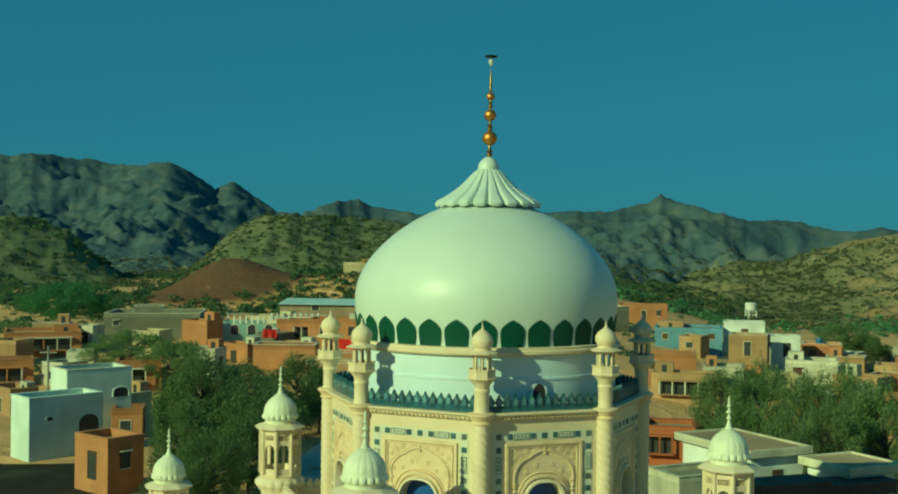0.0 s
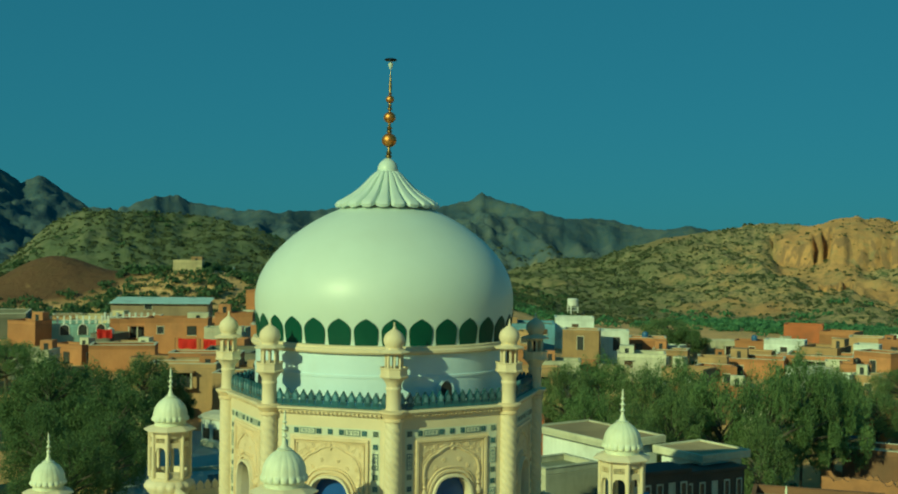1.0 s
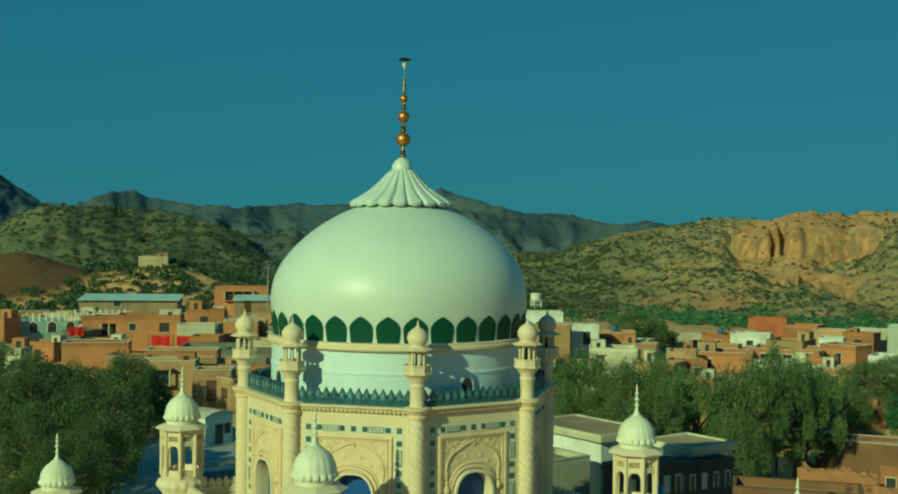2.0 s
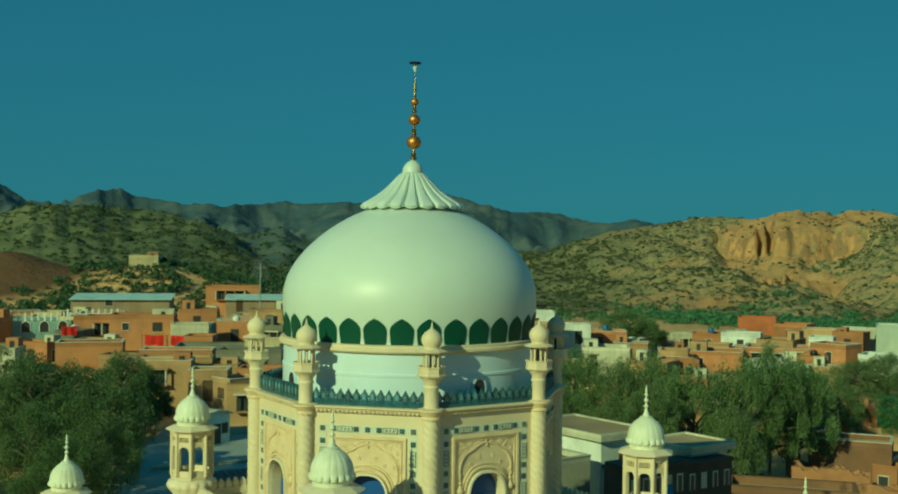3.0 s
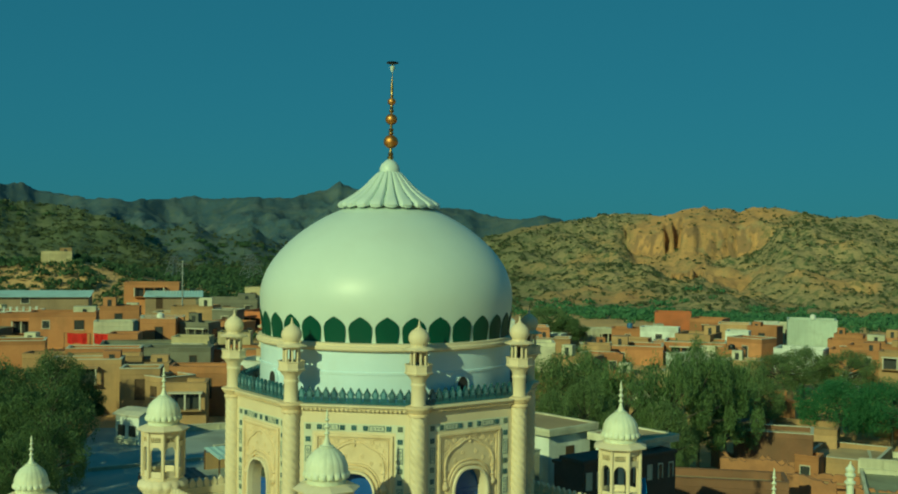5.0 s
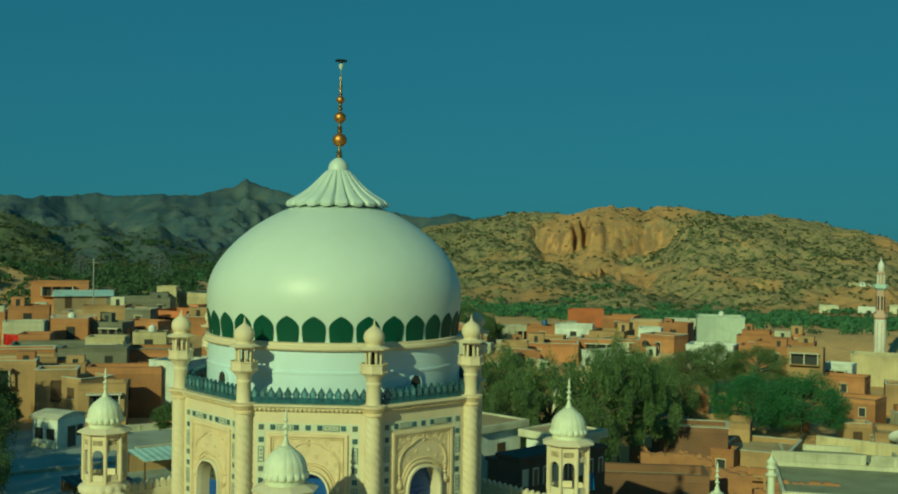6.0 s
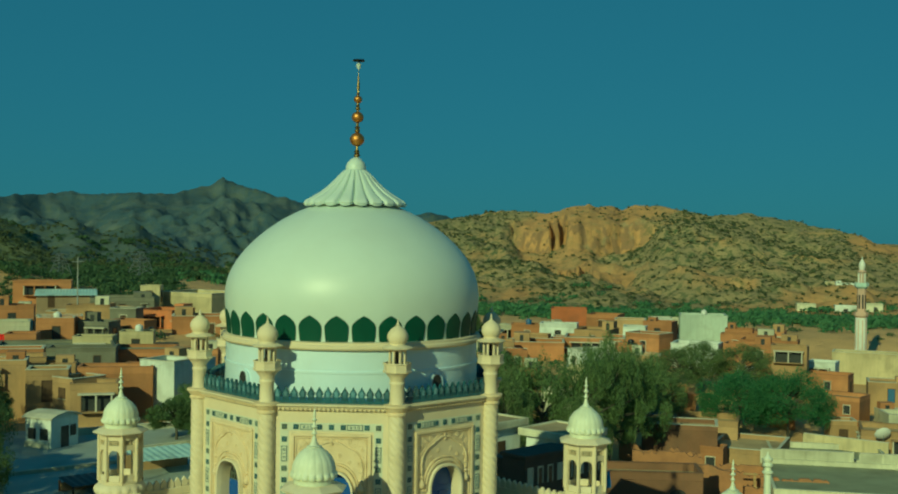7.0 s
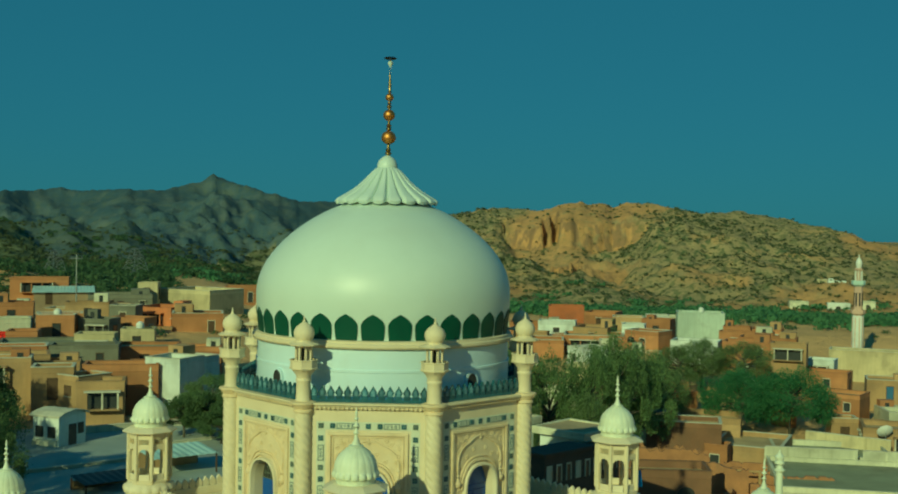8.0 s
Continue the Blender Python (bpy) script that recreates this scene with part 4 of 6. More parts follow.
# ---- town ----
WALLS = {
    "brick": mat("orange_brick_wall", (0.435, 0.205, 0.09), (0.345, 0.15, 0.066), 0.5, 0.9, 0.3, 9, vary=0.2, stain=0.4, stain_scale=0.35, stain_colour=(0.2, 0.12, 0.06)),
    "red": mat("red_brick_wall", (0.40, 0.12, 0.05), (0.32, 0.10, 0.04), 0.5, 0.9, 0.3, 9, vary=0.15, stain=0.3),
    "orange": mat("orange_painted_wall", (0.58, 0.20, 0.08), (0.46, 0.16, 0.065), 0.5, 0.85, 0.2, 9, vary=0.15, stain=0.3),
    "tan": mat("mud_plaster_wall", (0.41, 0.265, 0.13), (0.32, 0.20, 0.10), 0.4, 0.9, 0.3, 8, vary=0.2, stain=0.35, stain_scale=0.3),
    "mud": mat("brown_mud_wall", (0.235, 0.12, 0.068), (0.165, 0.085, 0.05), 0.4, 0.95, 0.3, 8, vary=0.1, stain=0.4, stain_scale=0.3),
    "cream": mat("cream_washed_wall", (0.56, 0.48, 0.28), (0.46, 0.39, 0.23), 0.5, 0.85, 0.2, 9, vary=0.15, stain=0.4, stain_scale=0.4),
    "pale": mat("pale_plaster_wall", (0.58, 0.57, 0.42), (0.48, 0.47, 0.34), 0.5, 0.85, 0.2, 9, vary=0.15, stain=0.45, stain_scale=0.4),
    "white": mat("whitewashed_wall", (0.66, 0.70, 0.64), (0.55, 0.60, 0.54), 0.5, 0.8, 0.15, 9, vary=0.12, stain=0.4, stain_scale=0.5, stain_colour=(0.3, 0.3, 0.24)),
    "grey": mat("grey_cement_wall", (0.22, 0.22, 0.17), (0.16, 0.16, 0.12), 0.5, 0.9, 0.25, 9, vary=0.2, stain=0.4),
    "teal": mat("turquoise_wall", (0.25, 0.45, 0.42), (0.20, 0.36, 0.34), 0.6, 0.8, 0.15, 9, vary=0.1, stain=0.35),
    "sky": mat("blue_white_wall", (0.63, 0.77, 0.71), (0.55, 0.69, 0.63), 0.6, 0.75, 0.15, 9, vary=0.05, stain=0.3, stain_colour=(0.36, 0.4, 0.36)),
    "mint": mat("pale_mint_wall", (0.46, 0.55, 0.46), (0.38, 0.46, 0.38), 0.6, 0.8, 0.15, 9, vary=0.05, stain=0.35),
    "blue": mat("pale_blue_wall", (0.14, 0.32, 0.42), (0.11, 0.25, 0.33), 0.6, 0.8, 0.15, 9, vary=0.1, stain=0.35),
    "tealroof": mat("dull_brown_wall", (0.32, 0.24, 0.15), (0.26, 0.19, 0.12), 0.6, 0.85, 0.2, 9, stain=0.3),
}
WORDS = {"mud": "brown mud", "brick": "orange brick", "red": "red brick", "orange": "orange painted", "tan": "mud-plastered tan", "cream": "cream washed", "pale": "pale plastered", "white": "whitewashed",
         "grey": "grey cement", "teal": "turquoise painted", "sky": "blue-white washed", "mint": "pale mint painted", "blue": "pale blue painted", "tealroof": "brown plastered"}
MUD_ROOF = mat("mud_roof", (0.44, 0.33, 0.18), (0.32, 0.23, 0.125), 0.35, 0.95, 0.35, 7, vary=0.2, stain=0.5, stain_scale=0.25)
CEMENT_ROOF = mat("cement_roof", (0.28, 0.295, 0.19), (0.20, 0.21, 0.135), 0.35, 0.95, 0.3, 7, vary=0.25, stain=0.5, stain_scale=0.25)
SHEET_TEAL = mat("turquoise_sheet_metal", (0.50, 0.68, 0.62), (0.42, 0.59, 0.54), 0.8, 0.5, 0.1, 12, stain=0.3)
# dark colour for window panes and for the shade inside openings
PANE_AND_SHADE = mat("pane_and_shade", (0.05, 0.055, 0.055), (0.035, 0.04, 0.04), 2, 0.25)
WOOD_DARK = mat("weathered_wood", (0.10, 0.06, 0.03), (0.06, 0.035, 0.02), 3, 0.8, 0.2, 20, vary=0.3)
TRIM_PALE = mat("pale_trim", (0.55, 0.53, 0.42), (0.45, 0.43, 0.33), 1.5, 0.8, 0.1, 15, stain=0.3)
# brick darkened by colour for the shadow that the shrine throws
SHADOWED_BRICK = mat("shadowed_brick", (0.10, 0.075, 0.055), (0.06, 0.048, 0.038), 0.7, 0.95, 0.3, 9, stain=0.3)
PLANK_BLUE = mat("blue_paint", (0.03, 0.14, 0.28), (0.02, 0.10, 0.2), 2, 0.6, vary=0.2)
footprints = []


def house(x, y, w, d, top, yaw, colour, openings=True, base=None):
    """A flat-roofed house: walls to a coped parapet, roof slab, openings as dark sheets with frames and sills, a door.
    """
    footprints.append((x, y, max(w, d)))
    rnd = random.Random(int(x * 31 + y * 17))
    m0 = pose(x, y, 0, 0, 0, yaw)
    corners = [m0 @ Vector((sx * w / 2, sy * d / 2, 0)) for sx in (-1, 1) for sy in (-1, 1)]
    low = min(ground_at(c.x, c.y) for c in corners) - 0.3 if base is None else base
    top = max(top, low + 3.0)
    h = top - low
    walls = WALLS[colour]
    sheet = colour == "tealroof"
    ob = thing("house", pose(x, y, low, 0, 0, yaw), f"{WORDS[colour]} house with " + ("a turquoise sheet roof" if sheet else rnd.choice(("a flat roof and low parapet", "a flat mud roof behind a parapet", "a stained flat roof and small openings"))), "house", "houses of the town")
    d = min(d, 7.0) if sheet else d
    th, par = 0.28, 0.0 if sheet else rnd.uniform(0.45, 0.8)
    bm = bmesh.new()
    box(bm, -w / 2, w / 2, -d / 2, d / 2, 0, h - par - (0.72 if sheet else 0), 0.04)
    part("wall", bm, walls, ob)
    if sheet:
        bm = bmesh.new()
        n = max(6, int(w / 0.25))
        wave = [(-w / 2 - 0.3 + (w + 0.6) * i / n, h + 0.05 + 0.05 * (i % 2)) for i in range(n + 1)]
        prism(wave + [(x, z - 0.04) for x, z in reversed(wave)], d + 0.9, bm, Matrix.Translation((0, -d / 2 - 0.6, h - 0.75)) @ Matrix.Rotation(radians(5), 4, "X") @ Matrix.Translation((0, d + 0.9, -h)))
        part("roof", bm, SHEET_TEAL, ob, "turquoise corrugated sheet roof")
    else:
        bm = bmesh.new()
        for s in (-1, 1):
            y0, y1 = sorted((s * (d / 2), s * (d / 2 - th)))
            box(bm, -w / 2, w / 2, y0, y1, h - par, h - 0.08, 0.02)
            x0, x1 = sorted((s * (w / 2), s * (w / 2 - th)))
            box(bm, x0, x1, -d / 2 + th, d / 2 - th, h - par, h - 0.08, 0.02)
        part("parapet", bm, walls, ob)
        bm = bmesh.new()
        for s in (-1, 1):
            y0, y1 = sorted((s * (d / 2 + 0.05), s * (d / 2 - th - 0.04)))
            box(bm, -w / 2 - 0.05, w / 2 + 0.05, y0, y1, h - 0.08, h, 0.02)
            x0, x1 = sorted((s * (w / 2 + 0.05), s * (w / 2 - th - 0.04)))
            box(bm, x0, x1, -d / 2 + th + 0.04, d / 2 - th - 0.04, h - 0.08, h, 0.02)
        part("coping", bm, TRIM_PALE if rnd.random() < 0.35 else walls, ob)
        bm = bmesh.new()
        box(bm, -w / 2 + th, w / 2 - th, -d / 2 + th, d / 2 - th, h - par, h - par + 0.06)
        part("roof", bm, MUD_ROOF if colour in ("brick", "red", "orange", "tan", "mud") and rnd.random() < 0.7 else CEMENT_ROOF, ob, "weathered flat roof")
    if not openings:
        return ob
    if not sheet and w > 4.5 and rnd.random() < 0.55:
        bm = bmesh.new()
        rw, rd, rh = w * rnd.uniform(0.25, 0.4), d * rnd.uniform(0.3, 0.45), rnd.uniform(0.5, 1.3)
        sx = rnd.choice((-1, 1))
        box(bm, sx * (w / 2 - th - rw / 2) - rw / 2, sx * (w / 2 - th - rw / 2) + rw / 2, d / 2 - th - rd, d / 2 - th, h - par + 0.05, h + rh, 0.03)
        room = part("roof_room", bm, rnd.choice((walls, WALLS["tan"], WALLS["brick"], WALLS["pale"])), ob, "small room on the roof")
        bm = bmesh.new()
        u = sx * (w / 2 - th - rw / 2)
        # the doorway's shade is a dark sheet on the wall
        box(bm, u - 0.3, u + 0.3, d / 2 - th - rd - 0.02, d / 2 - th - rd + 0.02, h - par + 0.1, h + rh - 0.35)
        part("doorway", bm, PANE_AND_SHADE, room)
    # a veranda with posts along the front of some houses, its shade a dark sheet
    shaded = not sheet and w > 4.2 and h > 3.2 and rnd.random() < 0.28
    if shaded:
        vw, vz = w * rnd.uniform(0.5, 0.8), h - par - 0.45
        vx = rnd.uniform(-0.5, 0.5) * (w - vw)
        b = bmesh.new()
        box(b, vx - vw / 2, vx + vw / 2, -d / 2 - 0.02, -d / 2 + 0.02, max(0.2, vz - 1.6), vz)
        veranda = part("veranda", b, PANE_AND_SHADE, ob, "dark sheet in place of a veranda's deep shade")
        b = bmesh.new()
        box(b, vx - vw / 2 - 0.25, vx + vw / 2 + 0.25, -d / 2 - 0.9, -d / 2, vz + 0.05, vz + 0.2, 0.02)
        part("canopy", b, rnd.choice((TRIM_PALE, walls)), veranda, "projecting flat canopy")
        b = bmesh.new()
        box(b, vx - vw / 2 - 0.2, vx + vw / 2 + 0.2, -d / 2 - 0.9, -d / 2, max(0.0, vz - 1.72), max(0.12, vz - 1.6), 0.02)
        part("floor_slab", b, walls, veranda)
        posts = max(2, int(vw / 1.5))
        for i in range(posts + 1):
            b = bmesh.new()
            u = vx - vw / 2 + vw * i / posts
            box(b, u - 0.09, u + 0.09, -d / 2 - 0.8, -d / 2 - 0.62, max(0.1, vz - 1.6), vz + 0.05, 0.02)
            part("post", b, rnd.choice((TRIM_PALE, walls)), veranda)
    # openings on the front and both flanks; dark sheets for panes and door shade
    for side, (length, reach) in enumerate(((w, d), (d, w), (d, w))):
        turn = (Matrix(), Matrix.Rotation(radians(90), 4, "Z"), Matrix.Rotation(radians(-90), 4, "Z"))[side]
        n = max(1, int(length / rnd.uniform(2.8, 4.2)))
        if (side and rnd.random() < 0.6) or (shaded and not side):
            continue
        door_at = rnd.randrange(n) if rnd.random() < 0.6 else -1
        for i in range(n):
            if rnd.random() < 0.45 and i != door_at:
                continue
            u = -length / 2 + length * (i + 0.5) / n + rnd.uniform(-0.25, 0.25)
            m = turn @ Matrix.Translation((u, -reach / 2, 0))
            z_top = h - par - 0.55 if not sheet else h - 0.7
            if i == door_at:
                ww, zb = 0.5, max(0.3, z_top - 2.1)
            else:
                ww, zb = rnd.choice((0.38, 0.45, 0.6)), z_top - rnd.choice((0.8, 1.0, 1.2))
            b = bmesh.new()
            box(b, -ww - 0.08, ww + 0.08, -0.05, 0.0, z_top, z_top + 0.10, m=m)
            box(b, -ww - 0.08, -ww, -0.05, 0.0, zb, z_top, m=m)
            box(b, ww, ww + 0.08, -0.05, 0.0, zb, z_top, m=m)
            kind = "door" if i == door_at else "window"
            win = part(kind, b, TRIM_PALE if rnd.random() < 0.5 else WOOD_DARK, ob)
            b = bmesh.new()
            box(b, -ww, ww, -0.02, 0.02, zb, z_top, m=m)
            part("pane" if kind == "window" else "leaf", b, PANE_AND_SHADE if rnd.random() < 0.8 else (PLANK_BLUE if rnd.random() < 0.12 else WOOD_DARK), win)
            if kind == "window":
                b = bmesh.new()
                box(b, -ww - 0.1, ww + 0.1, -0.12, 0.0, zb - 0.08, zb, m=m)
                part("sill", b, TRIM_PALE, win)
                if rnd.random() < 0.5:
                    b = bmesh.new()
                    box(b, -ww - 0.15, ww + 0.15, -0.40, 0.0, z_top + 0.12, z_top + 0.18, m=m)
                    part("sunshade", b, TRIM_PALE, win, "projecting concrete sunshade")
    return ob


house(-63.0, 166.3, 10.4, 8.3, 15.01, 22, "brick")
house(-52.9, 188.6, 14.9, 12.2, 16.57, 9, "grey")
house(-53.7, 186.9, 4.5, 5.0, 17.57, 17, "grey")
arched_house = house(-37.5, 183.4, 10.2, 8.2, 15.29, 12, "teal", openings=False)
house(-27.1, 177.9, 6.6, 8.4, 16.62, -0, "brick")
house(-25.6, 155.8, 8.3, 4.3, 14.5, 2, "brick")
back_house = house(-38.4, 117.0, 6.6, 4.6, 15.36, 40, "sky", openings=False)
white_house = house(-37.6, 106.0, 7.0, 3.8, 14.1, 46, "sky", openings=False)
house(-41.2, 141.6, 5.3, 5.0, 13.63, 17, "brick")
house(-34.2, 115.9, 3.0, 3.5, 11.56, 13, "brick")
house(-27.9, 91.5, 3.3, 4.4, 13.0, 53, "brick")
house(-58.7, 143.7, 6.6, 5.2, 13.23, 23, "brick")
house(33.3, 240.4, 9.7, 7.8, 16.08, -8, "brick")
house(35.8, 201.1, 11.2, 9.0, 14.36, -10, "blue")
house(46.2, 205.5, 7.0, 5.6, 15.04, -12, "white")
house(41.4, 179.8, 5.7, 4.8, 14.81, -18, "tan")
house(48.5, 186.2, 4.5, 5.0, 14.12, -14, "white")
house(47.1, 166.2, 7.0, 5.6, 12.40, -16, "pale")
house(25.6, 156.5, 7.0, 5.6, 13.9, -9, "brick")
house(26.4, 148.0, 8.4, 3.6, 12.3, -12, "tan")
house(19.6, 116.7, 4.7, 5.0, 10.7, -9, "red")
house(32.1, 153.0, 5.1, 5.0, 12.69, -12, "pale")
house(56.3, 193.4, 6.2, 5.0, 12.44, -16, "brick")
house(-4.5, 214.0, 9.7, 7.7, 17.35, -3, "tealroof")
house(4.8, 211.8, 10.7, 8.6, 16.37, -5, "grey")
house(10.4, 217.1, 3.5, 3.5, 18.05, -17, "cream")
house(19.9, 217.2, 11.8, 9.6, 16.85, -50, "cream", openings=False)
house(-1.9, 192.1, 6.6, 3.5, 16.29, -9, "tan")
house(3.3, 185.9, 4.1, 3.5, 16.14, -25, "grey")
house(9.9, 191.7, 6.4, 7.4, 15.50, -37, "orange")
house(13.5, 181.3, 7.6, 6.1, 15.28, -9, "brick")
house(-12.5, 178.5, 3.6, 3.5, 14.93, -11, "teal")
house(-7.3, 172.4, 5.0, 3.5, 15.89, -10, "brick")
house(-1.6, 172.8, 4.6, 4.0, 15.21, -29, "grey")
house(-3.2, 156.2, 4.9, 3.5, 14.62, -14, "cream")
house(3.0, 165.5, 4.5, 3.5, 13.63, -11, "cream")
house(-5.1, 148.3, 8.0, 3.8, 14.09, -9, "grey")
house(2.9, 152.9, 7.6, 6.4, 13.37, -12, "brick")
house(5.2, 136.8, 5.6, 5.2, 13.67, -46, "white")
house(-6.7, 124.8, 3.4, 4.1, 13.45, -55, "tan")
house(-2.7, 127.9, 7.6, 3.5, 14.07, -10, "brick")
house(-9.0, 134.3, 5.2, 3.5, 13.86, -7, "tan")
house(-15.3, 184.5, 7.9, 3.5, 16.16, -5, "brick")
house(-13.8, 142.5, 8.5, 3.5, 14.73, -5, "brick")
house(-15.1, 130.5, 7.3, 3.5, 14.76, -5, "tan")
house(95.1, 216.8, 7.3, 5.8, 13.04, -27, "red", openings=False)
house(95.3, 201.4, 6.2, 5.5, 12.89, -44, "brick")
house(96.0, 193.0, 5.8, 5.0, 12.60, -30, "tan")
house(95.6, 181.6, 5.2, 3.9, 13.06, -47, "brick")
house(113.7, 195.6, 9.0, 6.5, 13.01, -30, "mint", openings=False)
house(106.4, 199.5, 4.6, 5.0, 12.2, -30, "white", openings=False)
house(115.4, 206.9, 4.6, 5.0, 11.36, -33, "pale")
house(88.5, 178.2, 3.9, 3.5, 12.51, -36, "white")
house(111.4, 180.0, 4.9, 3.5, 11.57, -41, "brick")
house(105.8, 169.5, 9.1, 3.5, 11.60, -41, "brick")
house(90.6, 162.0, 7.5, 5.7, 11.19, -42, "white")
house(98.1, 158.6, 7.4, 5.0, 11.22, -41, "brick")
house(80.5, 191.9, 6.8, 3.6, 12.13, -32, "white")
house(77.9, 200.3, 5.9, 5.0, 11.31, -25, "brick")
house(69.1, 176.7, 8.7, 7.0, 10.62, -26, "brick")
house(80.6, 178.2, 10.1, 8.1, 10.97, -29, "brick")
house(83.9, 183.7, 6.2, 7.6, 11.71, -43, "tan")
house(86.3, 169.8, 6.4, 4.6, 12.22, -61, "brick")
house(105.6, 163.1, 9.2, 5.2, 11.29, -42, "brick")
house(100.3, 150.9, 5.4, 3.5, 11.59, -43, "tan")
house(108.4, 161.0, 4.3, 3.5, 8.69, -43, "pale")
house(101.1, 151.4, 3.4, 3.5, 7.94, -43, "white")
house(109.4, 154.2, 4.3, 4.0, 8.50, -49, "white")
house(104.8, 147.1, 6.4, 4.7, 7.56, -50, "brick")
house(97.9, 136.9, 7.8, 5.5, 6.02, -56, "brick")
house(116.4, 146.6, 7.2, 5.7, 6.07, -38, "tan")
house(89.5, 116.0, 8.3, 6.6, 5.0, -38, "tan")
house(123.6, 187.5, 5.8, 6.0, 10.27, -42, "brick")
house(-27.5, 254.7, 6.1, 5.3, 22.09, -0, "cream")
house(-20.6, 266.2, 4.0, 3.5, 20.55, -2, "pale")
house(-26.1, 199.6, 15.8, 14.0, 18.2, -2, "tealroof")
house(-8.2, 221.3, 9.9, 4.8, 18.81, -5, "brick")
house(-26.1, 171.8, 4.3, 3.5, 16.70, -9, "brick")
house(-20.3, 171.1, 8.9, 5.2, 16.95, -2, "brick")
house(-13.5, 166.4, 5.2, 3.5, 15.92, -2, "pale")
house(-13.0, 182.5, 5.8, 3.5, 16.94, -4, "brick")
house(-6.9, 174.5, 6.2, 3.5, 15.94, -4, "brick")
house(-8.0, 151.7, 13.5, 10.1, 14.12, -2, "grey")
house(-13.6, 137.0, 8.1, 4.8, 14.34, -0, "tan")
house(-9.5, 126.6, 4.1, 3.5, 14.16, -7, "tan")
house(-5.2, 122.5, 4.6, 3.5, 13.12, -7, "tan")
house(2.7, 127.6, 4.4, 4.4, 14.65, -44, "white", openings=False)
house(60.4, 119.0, 8.6, 5.2, 6.7, -33, "mud", openings=False)
house(69.5, 127.2, 8.0, 6.5, 5.6, -37, "tan", openings=False)
house(69.8, 118.4, 7.8, 10.5, 3.9, -45, "tan", openings=False)
house(62.6, 115.2, 2.6, 2.6, 4.4, -45, "brick")
mud_range = house(42.4, 97.2, 11.0, 4.6, 6.7, -25, "mud", openings=False)
house(91.6, 150.0, 2.6, 2.6, 8.6, -43, "white")
house(229.4, 311.6, 6.0, 4.0, 5.6, -30, "pale")
house(238.1, 302.6, 7.0, 4.0, 5.4, -35, "white")
house(240.7, 292.4, 5.0, 4.0, 5.2, -40, "pale")
house(262.0, 332.0, 6.0, 5.0, 6.0, -35, "white")
house(268.0, 346.0, 5.0, 4.0, 6.0, -35, "cream")



def arched_opening(ob, d, u, z, half, rise, frame_material):
    """A dark arched sheet for an opening's shade, with a moulded frame, on a house's front wall."""
    arc = [(half * math.cos(t), rise * 0.55 + rise * 0.45 * math.sin(t)) for t in np.linspace(0, math.pi, 11)]
    m = Matrix.Translation((u, -d / 2, z))
    # flat dark sheet coloured for the shade inside the arch
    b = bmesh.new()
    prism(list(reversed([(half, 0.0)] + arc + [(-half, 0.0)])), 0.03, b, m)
    win = part("opening", b, PANE_AND_SHADE, ob, "dark arched sheet for the shade of an opening")
    b = bmesh.new()
    strip([(half + 0.08, 0.0)] + [(x * (1 + 0.08 / half), q + 0.03) for x, q in arc] + [(-half - 0.08, 0.0)], 0.16, 0.08, b, m)
    part("arch_trim", b, frame_material, win)


arched_opening(white_house, 3.8, 2.1, 2.2, 0.95, 1.9, WALLS["sky"])
arched_opening(white_house, 3.8, -1.6, 3.8, 0.25, 0.35, WALLS["sky"])
arched_opening(back_house, 4.6, 2.2, 4.2, 0.75, 0.95, WALLS["sky"])
for u in (-3.9, -1.3, 1.3, 3.9):
    arched_opening(arched_house, 8.2, u, 1.5, 0.6, 1.6, WALLS["white"])
arched_opening(mud_range, 4.6, 3.2, 3.2, 0.8, 1.7, WALLS["mud"])

# ground kept free for trees
footprints += [(76.8, 145.6, 8), (81.7, 147.2, 6), (86.4, 143.9, 7), (75.6, 129.4, 9), (81.8, 126.8, 10), (66.2, 131.1, 5)]


# small houses and yards that fill the blocks between the larger ones
def infill(count, seed, x0, x1, y0, y1, colours):
    rnd = random.Random(seed)
    made = 0
    for _ in range(count * 12):
        if made >= count:
            break
        x, y = rnd.uniform(x0, x1), rnd.uniform(y0, y1)
        if abs(math.degrees(math.atan2(x - HUB[0], y - HUB[1])) - 10) > 36:
            continue
        w, d = rnd.uniform(3.0, 6.5), rnd.uniform(3.0, 5.0)
        if any(math.hypot(x - a, y - b) < 0.46 * (max(w, d) + c) for a, b, c in footprints):
            continue
        house(x, y, w, d, ground_at(x, y) + rnd.uniform(2.4, 3.7), rnd.choice((-12, -30, -38, 8, -20)) + rnd.uniform(-6, 6), rnd.choice(colours))
        made += 1


infill(34, 3, -66, 12, 122, 206, ("brick", "brick", "tan", "tan", "pale", "grey", "cream"))
infill(46, 4, 34, 106, 138, 212, ("brick", "brick", "brick", "tan", "tan", "pale", "white", "cream"))
infill(10, 5, 84, 112, 108, 134, ("brick", "tan", "tan", "pale"))


